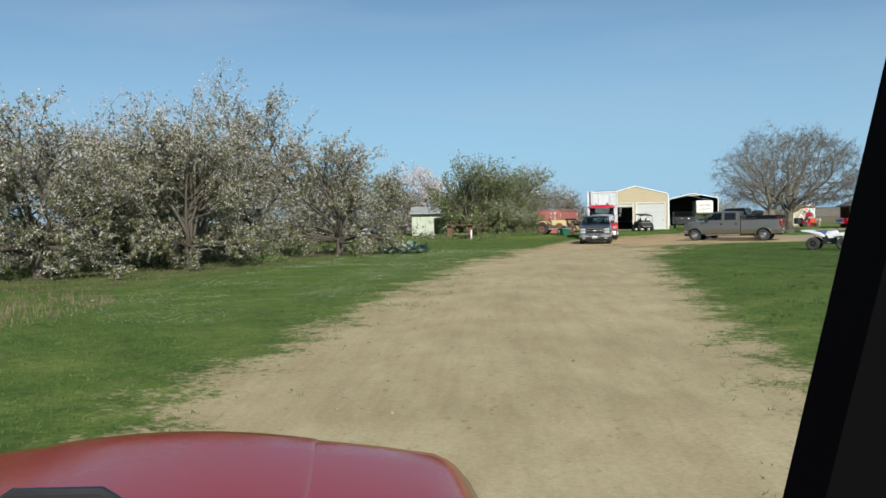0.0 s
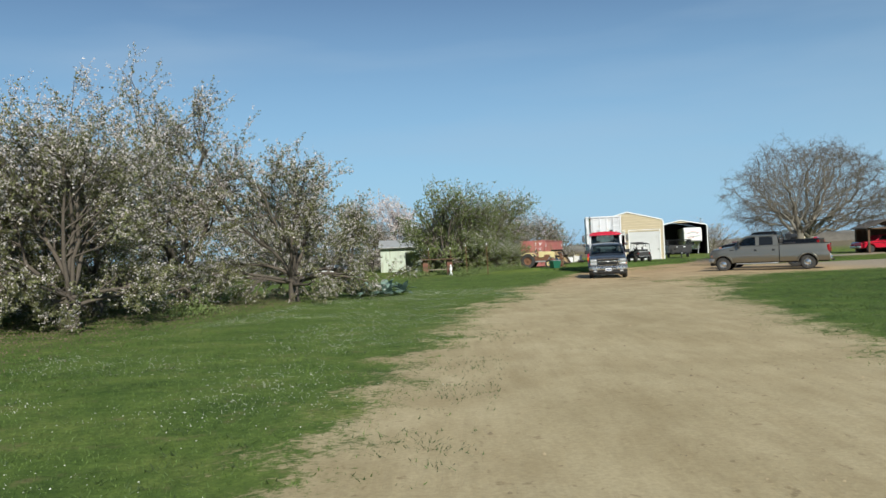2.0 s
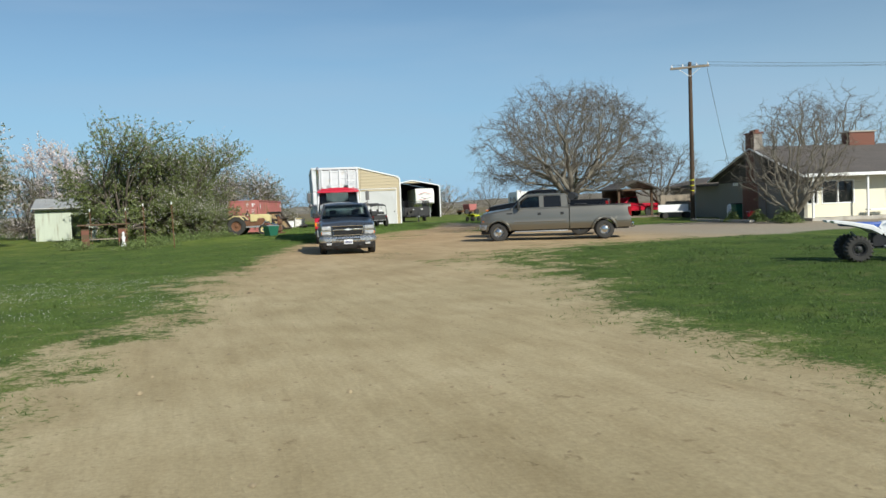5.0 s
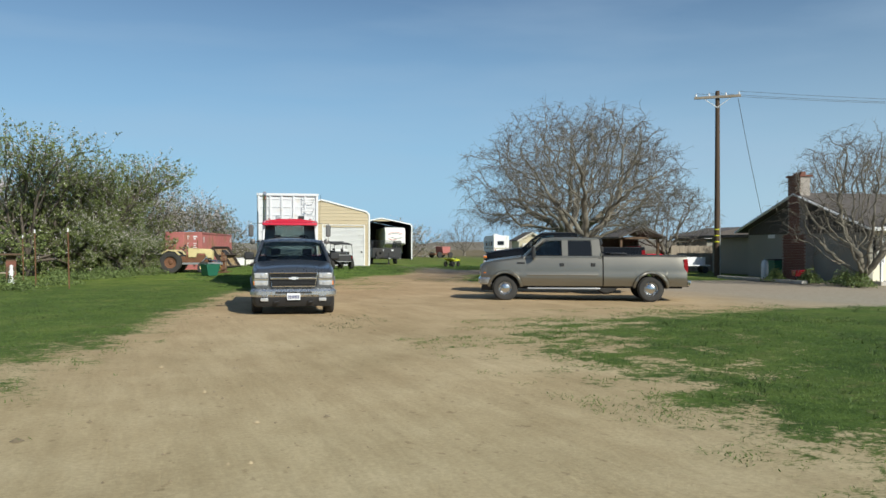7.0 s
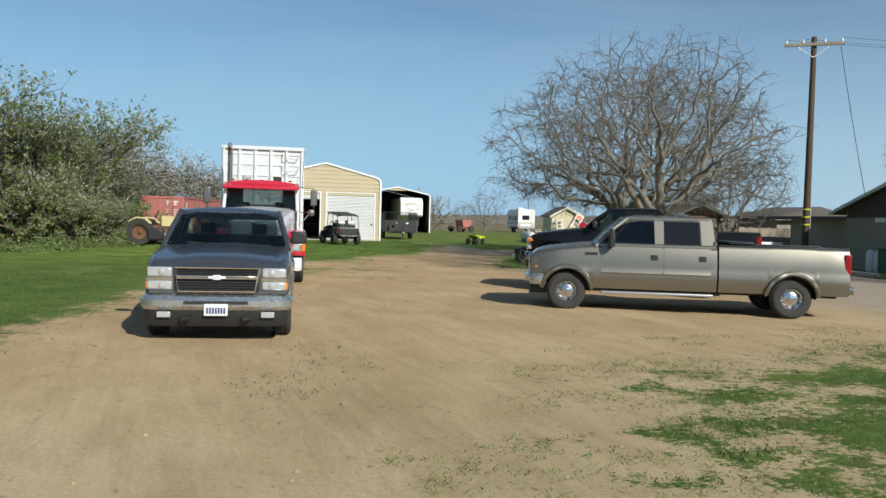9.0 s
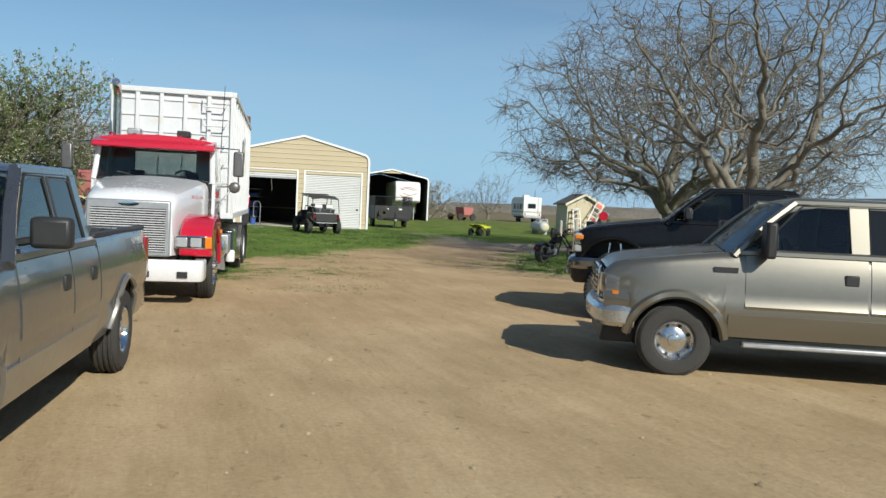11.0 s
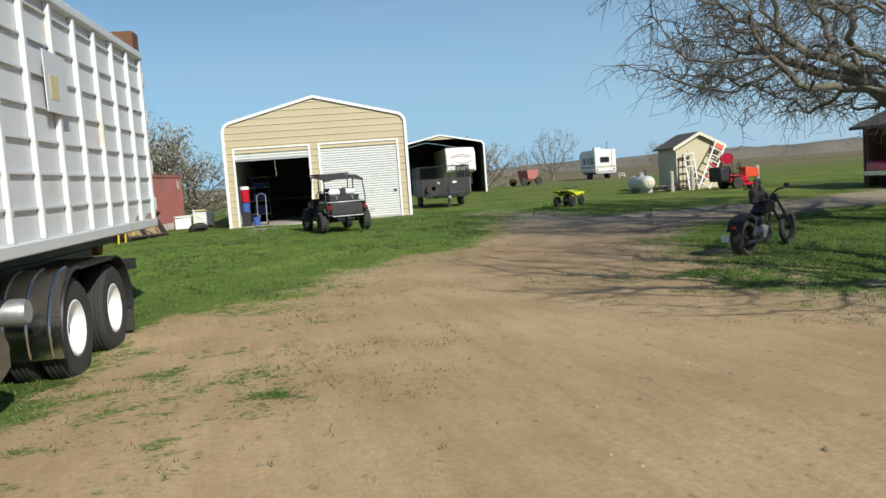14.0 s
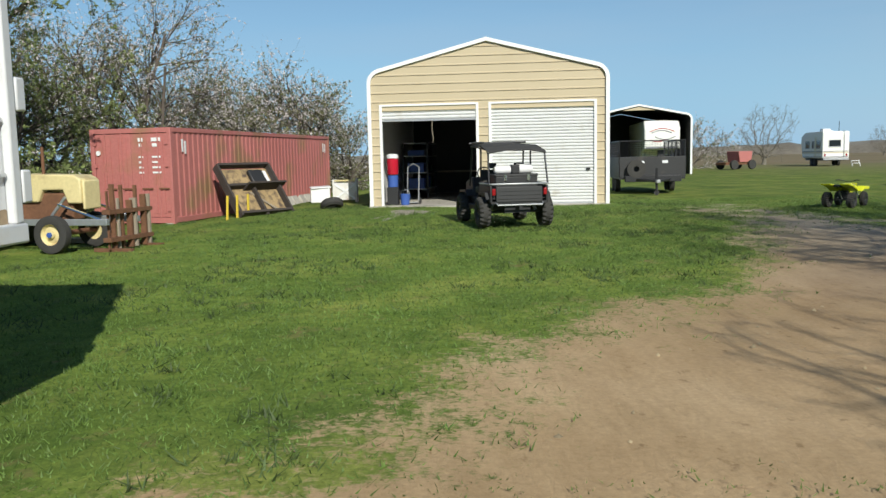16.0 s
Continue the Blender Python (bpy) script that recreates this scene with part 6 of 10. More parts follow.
def pickup(name, m, label, s):
    v = thing(name, m, label, "pickup truck", "pickups in the yard")
    L, W, ax, wb, r = s["L"], s["W"], s["ax"], s["wb"], s["r"]
    lift = s.get("lift", 0.0)
    sill, hood_f, cowl, belt, roof = (s[k] + lift for k in ("sill", "hood_f", "cowl", "belt", "roof"))
    cx, ex, tx, te = s["cowl_x"], s["cab_end"], s["atop_x"], s["roof_end"]
    paint = M[s["paint"]]
    Ra = s["arch"]
    zc = r + s.get("arch_up", 0.03) + lift * 0.75
    low = M[s["low_paint"]] if "low_paint" in s else paint

    def side(x, z):
        z -= lift
        h = W / 2
        h -= 0.085 * ((z - 0.86) / 0.5) ** 2 + 0.06 * max(0.0, 0.62 - z) + (0.02 if 0.70 < z < 0.74 else 0.0)
        h += s.get("ledge", 0.0) * min(1.0, max(0.0, (0.86 - z) / 0.05))
        f = max(0.0, (0.75 - x) / 0.75)
        h -= s.get("nose", 0.13) * f * f
        g = max(0.0, (x - (L - 0.35)) / 0.35)
        return h - 0.03 * g * g

    def bot(x):
        z = sill if x > ax - Ra else sill + 0.24
        for a in (ax, ax + wb):
            d = Ra * Ra - (x - a) ** 2
            if d > 0:
                z = max(z, zc + math.sqrt(d) if abs(x - a) < Ra * 0.999 else sill)
        return z

    def stations(a, b, extra=()):
        xs = [a + (b - a) * k / 14 for k in range(15)] + list(extra)
        for c in (ax, ax + wb):
            for k in range(19):
                q = c - Ra * math.cos(math.pi * k / 18) * (1 if 0 < k < 18 else 1.0005)
                xs.append(q)
            xs += [c - Ra * 0.9985, c + Ra * 0.9985]
        return sorted(set(round(x, 4) for x in xs if a <= x <= b))

    def hood(x):
        if x >= cx:
            return belt
        t = max(0.0, (x - 0.10) / (cx - 0.10))
        z = hood_f + (cowl - hood_f) * (t ** 0.75)
        return z - 0.16 * max(0.0, (0.22 - x) / 0.22) ** 2

    body = part("body", body_grid(stations(0.08, ex, (0.1, 0.13, 0.17, 0.22, cx - 0.02, cx + 0.02)), hood, bot, side, 12, 0.035, 0.07, deck=False), paint, v, smooth=42)
    # hood as a lid of its own over the nose
    bm = bmesh.new()
    n, ny = 16, 18
    rows = []
    for i in range(n + 1):
        x = 0.10 + (cx - 0.06 - 0.10) * i / n
        zt = hood(x)
        h = side(x, zt) - 0.075
        row = []
        for k in range(ny + 1):
            f = 2 * k / ny - 1
            bulge = s.get("bulge", 0.035) * (0.35 + 0.65 / (1 + math.exp((abs(f) - 0.62) * 14)))
            row.append(bm.verts.new((x, f * h, zt + 0.008 + bulge * (1 - f * f) * min(1, (i + 2) / 5))))
        rows.append(row)
    for a, b in zip(rows, rows[1:]):
        for k in range(ny):
            bm.faces.new((a[k], a[k + 1], b[k + 1], b[k]))
    ret = bmesh.ops.extrude_face_region(bm, geom=bm.faces[:])
    bmesh.ops.translate(bm, vec=(0, 0, -0.03), verts=[g for g in ret["geom"] if isinstance(g, bmesh.types.BMVert)])
    part("hood", bm, paint, v, smooth=40)
    for sg in (-1, 1):
        bm = bmesh.new()
        yh = lambda x: side(x, hood(x)) - 0.075
        strip = []
        for i in range(13):
            x = 0.10 + (cx - 0.10) * i / 12
            strip.append((bm.verts.new((x, sg * (yh(x) + 0.004), hood(x) - 0.002)), bm.verts.new((x, sg * (side(x, hood(x)) - 0.068), hood(x) + 0.001))))
        for a, b in zip(strip, strip[1:]):
            bm.faces.new((a[0], b[0], b[1], a[1]))
        part("fender_top", bm, paint, v)

    def gside(x, z):
        return side(x, belt) - 0.035 - (z - belt) * 0.25

    # scuttle and cab floor close the cab below the glass
    part("scuttle", prism([(cx - 0.08, cowl - 0.05), (cx + 0.34, cowl - 0.03), (cx + 0.34, cowl - 0.09), (cx - 0.08, cowl - 0.12)], -W / 2 + 0.16, W / 2 - 0.16), M["black_plastic"], v)
    part("dashboard", prism([(cx + 0.25, belt - 0.32), (cx + 0.62, belt - 0.28), (cx + 0.58, belt - 0.05), (cx + 0.25, belt - 0.02)], -W / 2 + 0.16, W / 2 - 0.16), M["black_plastic"], v, bevel=0.03)
    part("cab_floor", box(cx, ex - 0.02, -W / 2 + 0.2, W / 2 - 0.2, sill + 0.04, sill + 0.10), M["seat"], v)
    part("cab_back", box(ex - 0.05, ex - 0.01, -W / 2 + 0.09, W / 2 - 0.09, sill + 0.05, belt + 0.12), paint, v)
    for y in (-0.42, 0.42):
        seat(v, cx + 1.0, y, belt - 0.52)
        if s["crew"]:
            seat(v, cx + 1.85, y, belt - 0.52)
    steering_wheel(v, cx + 0.72, -0.42, belt - 0.02)
    # roof
    xs = [tx - 0.06 + (te - tx + 0.12) * k / 12 for k in range(13)]

    def rtop(x):
        t = (x - tx) / (te - tx)
        return roof - 0.05 - 0.10 * max(0, 0.12 - t) ** 1.0 / 0.12 * 0.5 - 0.06 * max(0, t - 0.85) / 0.15

    part("roof", body_grid(xs, rtop, lambda x: rtop(x) - 0.075, lambda x, z: gside(x, roof - 0.06) + 0.02, 8, 0.05, 0.05), paint, v, smooth=50)
    # pillars, window by window
    zt = roof - 0.11
    splits = s["windows"]                      # (front bottom x, rear bottom x, rear top x, front top x)
    for sg in (-1, 1):
        def at(x, z, o=0.0):
            return Vector((x, sg * (gside(x, z) + o), z))
        part("windscreen_pillar", pipe([at(cx + 0.02, belt - 0.05, 0.02), at((cx + tx) / 2 + 0.02, (belt + zt) / 2 + 0.03, 0.0), at(tx + 0.02, zt + 0.03, -0.02)], 0.045, 7), paint, v)
        part("rear_pillar", skin([(splits[-1][1] + 0.02, belt - 0.04), (ex - 0.012, belt - 0.04), (te + 0.05, zt + 0.04), (splits[-1][2] + 0.02, zt + 0.04)], gside, sg, 0.012, 0.06), paint, v)
        for a, b in zip(splits, splits[1:]):
            part("door_pillar", skin([(a[1], belt - 0.04), (b[0], belt - 0.04), (b[3], zt + 0.03), (a[2], zt + 0.03)], gside, sg, 0.006, 0.05), paint, v)
        part("roof_rail", pipe([at(tx, zt + 0.03, -0.015), at(te, zt + 0.04, -0.015)], 0.04, 7), paint, v)
        part("belt_rail", pipe([at(cx + 0.05, belt - 0.01, 0.01), at(ex - 0.05, belt - 0.01, 0.01)], 0.045, 7), paint, v)
        for k, (a, b, c, d) in enumerate(splits):
            part("side_window", skin([(a, belt + s["dip"] * (k == 0)), (b, belt + 0.01), (c, zt), (d, zt)], gside, sg, 0.0, 0.008), M["glass"] if k == 0 else M["privacy_glass"], v, "tinted side window")
            part("window_seal", pipe([at(a, belt + 0.012, 0.004), at(b, belt + 0.012, 0.004), at(c, zt, 0.004), at(d, zt, 0.004), at(a, belt + 0.012, 0.004)], 0.010, 4), M["black_plastic"], v)
    g0, g1 = gside(cx, belt) - 0.03, gside(tx, zt) - 0.03
    part("windscreen", pane([(cx + 0.02, -g0, cowl - 0.02), (cx + 0.02, g0, cowl - 0.02), (tx, g1, zt + 0.02), (tx, -g1, zt + 0.02)], bow=0.10), M["glass"], v, "tinted windscreen")
    for y in (-0.55, 0.12):
        part("wiper", pipe([(cx - 0.02, y - 0.1, cowl + 0.005), (cx + 0.0, y + 0.45, cowl + 0.04)], 0.011, 5), M["black_plastic"], v)
    part("rear_window", pane([(ex - 0.04, -g0 + 0.15, belt + 0.1), (ex - 0.04, g0 - 0.15, belt + 0.1), (te + 0.06, g1 - 0.08, zt), (te + 0.06, -g1 + 0.08, zt)], bow=-0.03), M["glass"], v, "tinted rear window")
    # doors
    hz = belt - 0.24
    for sg in (-1, 1):
        for k, (a, b) in enumerate(s["doors"]):
            d = part("door", skin([(a, sill + 0.07), (b, sill + 0.07), (b, belt - 0.035), (a, belt - 0.035)], side, sg, 0.007, 0.014, 5, 12), paint, v)
            hx = b - 0.16
            part("handle", box(hx - 0.07, hx + 0.07, sg * (side(hx, hz) + 0.002) - 0.02, sg * (side(hx, hz) + 0.002) + 0.025 if sg > 0 else sg * (side(hx, hz) + 0.002) + 0.02, hz - 0.055, hz + 0.055), M["black_plastic"], d, "black handle", bevel=0.012)
        if "low_paint" in s:
            part("rocker_panel", skin([(ax + Ra + 0.03, sill), (ex - 0.02, sill), (ex - 0.02, sill + 0.24), (ax + Ra + 0.03, sill + 0.24)], side, sg, 0.012, 0.02, 8, 4), low, v, "paler lower body panel")
        # mirror
        mx, my, mz = cx + 0.32, side(cx + 0.3, belt) + 0.02, belt + 0.10
        mi = part("mirror", box(mx - 0.05, mx + 0.06, sg * (my + 0.13) - 0.12, sg * (my + 0.13) + 0.12, mz - 0.06 - s.get("tow", 0), mz + 0.13 + s.get("tow", 0)), M["black_plastic"], v, bevel=0.03)
        part("mirror_glass", box(mx + 0.062, mx + 0.066, sg * (my + 0.13) - 0.10, sg * (my + 0.13) + 0.10, mz - 0.04, mz + 0.11), M["chrome"], mi)
        part("mirror_arm", rod((mx, sg * (my - 0.06), mz - 0.03), (mx, sg * (my + 0.08), mz), 0.025, 0.025, 6), M["black_plastic"], mi)
        # arch lips
        for c in (ax, ax + wb):
            pts = []
            for k in range(25):
                a = math.pi * (0.04 + 0.92 * k / 24)
                x, z = c - (Ra + 0.012) * math.cos(a), zc + (Ra + 0.012) * math.sin(a)
                pts.append(Vector((x, sg * (side(x, z) + s.get("flare", 0.012)), z)))
            part("wheel_arch_lip", pipe(pts, s.get("lip", 0.026), 6), paint if s.get("flare_paint") else low, v)
            bm = bmesh.new()
            ring = []
            for k in range(13):
                a = math.pi * k / 12
                x, z = c - (Ra - 0.012) * math.cos(a), zc + (Ra - 0.012) * math.sin(a)
                ring.append((bm.verts.new((x, sg * (side(x, z) - 0.02), z)), bm.verts.new((x, sg * 0.5, z))))
            for p, q in zip(ring, ring[1:]):
                bm.faces.new((p[0], q[0], q[1], p[1]))
            part("wheel_well", bm, M["black_plastic"], v)
    # bed
    bx0, bx1 = ex + 0.035, L - 0.10
    rail = s["rail"] + lift
    bed = part("bed", body_grid(stations(bx0, bx1), lambda x: rail, bot, side, 12, 0.0, 0.03, deck=False), paint, v, smooth=42)
    part("bed_floor", box(bx0 + 0.06, bx1 - 0.06, -W / 2 + 0.22, W / 2 - 0.22, rail - 0.52, rail - 0.48), M["black_plastic"], bed)
    for sg in (-1, 1):
        part("bed_rail", box(bx0, bx1, sg * (side(3.9, rail) - 0.052) - 0.055, sg * (side(3.9, rail) - 0.052) + 0.055, rail - 0.02, rail + 0.018), M["black_plastic"], bed, "black plastic rail cap", bevel=0.012)
        part("bed_liner", box(bx0 + 0.02, bx1, sg * (W / 2 - 0.17) - 0.015, sg * (W / 2 - 0.17) + 0.015, rail - 0.5, rail - 0.02), M["black_plastic"], bed)
    part("bed_front", box(bx0 + 0.01, bx0 + 0.05, -W / 2 + 0.15, W / 2 - 0.15, rail - 0.5, rail), paint, bed)
    tg = part("tailgate", box(bx1 - 0.03, bx1 + 0.02, -W / 2 + 0.16, W / 2 - 0.16, sill + 0.12, rail - 0.005), paint, v, bevel=0.015)
    part("handle", box(bx1 + 0.02, bx1 + 0.035, -0.12, 0.12, rail - 0.24, rail - 0.14), M["black_plastic"], tg)
    for sg in (-1, 1):
        part("tail_lamp", box(bx1 - 0.10, bx1 + 0.03, sg * (W / 2 - 0.09) - 0.075, sg * (W / 2 - 0.09) + 0.075, rail - 0.50, rail - 0.10), M["red_lens"], v, "red tail lamp", bevel=0.02)
        part("exhaust_hanger", box(bx1 - 0.6, bx1 - 0.2, sg * 0.45 - 0.03, sg * 0.45 + 0.03, sill - 0.05, sill + 0.1), M["black_iron"], v)
    rb = part("rear_bumper", box(bx1 + 0.02, L + 0.02, -W / 2 + 0.06, W / 2 - 0.06, sill + 0.02 + s.get("rb", 0), sill + 0.19 + s.get("rb", 0)), M["chrome"], v, bevel=0.03)
    part("hitch", box(L - 0.05, L + 0.12, -0.05, 0.05, sill - 0.05, sill + 0.03), M["black_iron"], rb)
    part("rear_plate", box(bx1 + 0.022, bx1 + 0.03, -0.15, 0.15, sill + 0.21, sill + 0.35), M["plate"], v)
    # underside
    for sg in (-1, 1):
        part("frame_rail", box(0.25, L - 0.15, sg * 0.42 - 0.04, sg * 0.42 + 0.04, r + lift * 0.7, r + 0.16 + lift * 0.7), M["black_iron"], v)
    part("gearbox", box(ax + 0.3, ax + 1.5, -0.28, 0.28, sill - 0.12, sill + 0.25), M["black_iron"], v, bevel=0.04)
    part("engine_bay", box(0.2, cx, -0.52, 0.52, sill + 0.05, belt - 0.25), M["black_iron"], v)
    part("exhaust", rod((ax + 1.4, 0.3, sill - 0.08), (L - 0.3, 0.55, sill - 0.04), 0.035, 0.035, 8), M["rust"], v)
    for c in (ax, ax + wb):
        part("axle", rod((c, -W / 2 + 0.2, r), (c, W / 2 - 0.2, r), 0.055, 0.055, 8), M["black_iron"], v)
        bm = bmesh.new()
        bmesh.ops.create_icosphere(bm, subdivisions=2, radius=0.15, matrix=Matrix.Translation((c, 0.05, r)))
        part("differential", bm, M["black_iron"], v)
        for y in (-1, 1):
            wheel(v, c, y * (W / 2 - s["tyre_w"] / 2 - s.get("inset", 0.02)), r, r, s["tyre_w"], s["rim"], s["style"], s.get("steer", 0) if c == ax else 0)
            if lift:
                for dx in (-0.14, 0.14):
                    part("shock_absorber", rod((c + dx, y * 0.62, r + 0.12), (c + dx * 0.6, y * 0.60, r + 0.75), 0.032, 0.026, 8), M["chrome"], v)
    return v


def ford():
    s = dict(L=6.36, W=2.03, ax=0.82, wb=4.38, r=0.378, sill=0.46, hood_f=1.14, cowl=1.335, belt=1.345, roof=1.96, cowl_x=1.36, cab_end=3.76, atop_x=1.99, roof_end=3.62, arch=0.49, arch_up=0.0,
             rail=1.385, paint="pewter", crew=True, windows=[(1.60, 2.55, 2.53, 2.08), (2.74, 3.45, 3.41, 2.73)], dip=-0.03, doors=[(1.50, 2.70), (2.73, 3.64)],
             tyre_w=0.265, rim=0.212, style="hole", flare=0.03, lip=0.05, flare_paint=True, nose=0.17, bulge=0.05, low_paint="pewter", ledge=0.03, tow=0.09)
    v = pickup("pewter_pickup", frame_at((15.29, 50.34), (-0.889, 0.458)), "pewter-beige crew cab pickup with a long bed on dirt", s)
    W = 2.03
    # chrome front: bumper, grille, lamps
    path = nose_path(0.985, 0.40, 0.26, -0.02, 0.05)
    bm = sweep(path, [(-0.10, 0.49), (-0.02, 0.49), (0.03, 0.54), (0.03, 0.66), (-0.01, 0.71), (-0.10, 0.735)])
    fb = part("front_bumper", bm, M["bright_bumper"], v, "chrome front bumper")
    part("air_dam", prism([(0.06, 0.30), (0.1, 0.50), (0.5, 0.50), (0.42, 0.30)], -W / 2 + 0.25, W / 2 - 0.25), M["black_plastic"], fb, bevel=0.03)
    gr = part("grille", box(0.035, 0.075, -0.50, 0.50, 0.76, 1.11), M["chrome"], v, "chrome egg-crate grille", bevel=0.02)
    for k in range(2):
        part("opening", box(0.026, 0.037, -0.46 + k * 0.47, -0.02 + k * 0.47 + 0.02, 0.79, 1.08), M["black_plastic"], gr)
    for k in range(5):
        part("bar", box(0.016, 0.034, -0.46, 0.46, 0.82 + k * 0.055, 0.832 + k * 0.055), M["chrome"], gr)
    part("emblem", lathe([(0, -0.012), (0.09, -0.01), (0.1, 0), (0, 0)], m=Matrix.Translation((0.012, 0, 0.95)) @ Matrix.Rotation(math.pi / 2, 4, "Z") @ Matrix.Diagonal((1, 1, 0.45, 1)), seg=20), M["chrome"], gr, "plain oval emblem")
    for sg in (-1, 1):
        yc = sg * 0.72
        half = [(x, 1.012 - 0.17 * ((0.75 - x) / 0.75) ** 2) for x in (0.23, 0.20, 0.17, 0.14, 0.10)] + [(0.072, 0.84), (0.062, 0.74), (0.055, 0.62), (0.055, 0.53)]
        half = half if sg > 0 else [(x, -y) for x, y in half[::-1]]
        hl = part("headlamp", sweep(half, [(-0.05, 0.84), (0.006, 0.84), (0.012, 0.92), (0.004, 1.04), (-0.05, 1.05)]), M["lamp_clear"], v, "clear wrap-round headlamp")
        tl = half[:3] if sg > 0 else half[-3:]
        part("turn_lamp", sweep(tl, [(-0.05, 0.765), (0.012, 0.765), (0.018, 0.87), (-0.05, 0.87)]), M["amber"], hl, "amber turn lamp")
        part("lamp_trim", sweep(half, [(-0.05, 0.735), (0.008, 0.735), (0.008, 0.76), (-0.05, 0.76)]), M["chrome"], hl)
        part("running_board", box(1.50, 3.70, sg * 0.96 - 0.07, sg * 0.96 + 0.07, 0.36, 0.41), M["galv"], v, "grey running board", bevel=0.015)
        part("name_badge", skin([(1.18, 1.13), (1.42, 1.13), (1.42, 1.18), (1.18, 1.18)], lambda x, z: W / 2 - 0.022, sg, 0.012, 0.016), M["black_plastic"], v, "plain dark badge")
    # load in the bed
    t = thing("tool_box", v.matrix_world @ pose(4.25, 0, 0.9), "dark steel tool box across the pickup bed", "tool box")
    part("box", box(-0.22, 0.22, -0.8, 0.8, 0, 0.52), M["black_iron"], t, bevel=0.02)
    part("lid", box(-0.25, 0.25, -0.83, 0.83, 0.52, 0.57), M["black_iron"], t, bevel=0.015)


ford()


def chevy_like(name, m, label, lift, paint, low, r, tyre_w, rim, style, length, arch, grille_paint, steer=0.0):
    s = dict(L=length, W=1.99, ax=0.84 if lift == 0 else 0.70, wb=length - 2.10, r=r, sill=0.42, hood_f=1.06, cowl=1.27, belt=1.27, roof=1.86, cowl_x=1.45, cab_end=3.50, atop_x=2.12, roof_end=3.36, arch=arch, arch_up=0.02,
             rail=1.30, paint=paint, crew=False, windows=[(1.68, 2.62, 2.60, 2.20), (2.70, 3.32, 3.24, 2.68)], dip=-0.02, doors=[(1.55, 2.66), (2.69, 3.42)], lift=lift,
             tyre_w=tyre_w, rim=rim, style=style, flare=0.008, lip=0.028, nose=0.12, bulge=0.045, steer=steer, inset=0.0 if not lift else -0.09)
    if low:
        s["low_paint"] = low
    v = pickup(name, m, label, s)
    z = lift
    W = 1.99
    path = nose_path(0.975, 0.44, 0.18, -0.03, 0.03)
    fb = part("front_bumper", sweep(path, [(-0.10, 0.45 + z), (0.0, 0.45 + z), (0.04, 0.50 + z), (0.04, 0.58 + z), (0.0, 0.63 + z), (-0.10, 0.655 + z)]), M["bright_bumper"] if not lift else M["smoke_chrome"], v, "chrome front bumper")
    path = nose_path(0.955, 0.42, 0.18, -0.02, 0.03)
    part("valance", sweep(path, [(-0.25, 0.21 + z), (-0.06, 0.22 + z), (0.0, 0.30 + z), (0.01, 0.448 + z), (-0.1, 0.448 + z)]), M["black_plastic"] if lift == 0 else M["black_paint"], fb, "dark plastic valance")
    part("intake_slot", box(-0.092, -0.075, -0.42, 0.42, 0.535 + z, 0.575 + z), M["black_plastic"], fb)
    for sg in (-1, 1):
        part("fog_lamp", box(-0.065, -0.02, sg * 0.68 - 0.09, sg * 0.68 + 0.09, 0.35 + z, 0.43 + z), M["lamp_glass"], fb, bevel=0.012)
        part("tow_hook", pipe([(-0.06, sg * 0.40 - 0.06, 0.36 + z), (-0.10, sg * 0.40 - 0.04, 0.34 + z), (-0.10, sg * 0.40 + 0.04, 0.34 + z), (-0.06, sg * 0.40 + 0.06, 0.36 + z)], 0.016, 6), M["black_iron"], fb)
    pl = part("number_plate", box(-0.098, -0.088, -0.155, 0.155, 0.38 + z, 0.54 + z), M["plate"], v, "white number plate", bevel=0.004)
    number_bars(pl, -0.098, -0.13, 0.13, 0.41 + z, 0.49 + z, 7, M["plate_ink"])
    gr = part("grille", box(0.035, 0.08, -0.56, 0.56, 0.69 + z, 1.03 + z), M["black_plastic"], v, "black mesh grille in a chrome frame", bevel=0.02)
    fr = [(0.022, -0.56, 1.02), (0.022, 0.56, 1.02), (0.022, 0.50, 0.70), (0.022, -0.50, 0.70), (0.022, -0.56, 1.02)]
    part("surround", pipe([(x, y, zz + z) for x, y, zz in fr], 0.016, 6), M["chrome"], gr, "chrome surround")
    part("cross_bar", box(0.004, 0.036, -0.53, 0.53, 0.865 + z, 0.915 + z), M["chrome"] if lift == 0 else M[grille_paint], gr, "chrome cross bar", bevel=0.008)
    part("cross_bar_slot", box(0.000, 0.006, -0.5, 0.5, 0.886 + z, 0.894 + z), M["black_plastic"], gr)
    for zz in (0.74, 0.775, 0.81, 0.845, 0.935, 0.965, 0.993):
        part("mesh_bar", box(0.022, 0.034, -0.52, 0.52, zz + z - 0.004, zz + z + 0.004), M["pillar_trim"], gr)
    bm = prism([(-0.012, 0.872 + z), (0.004, 0.872 + z), (0.004, 0.908 + z), (-0.012, 0.908 + z)], -0.115, 0.115)
    prism([(-0.012, 0.856 + z), (0.004, 0.856 + z), (0.004, 0.924 + z), (-0.012, 0.924 + z)], -0.05, 0.05, bm)
    part("emblem", bm, M["plate"] if lift == 0 else M["truck_red"], gr, "plain pale emblem", bevel=0.006)
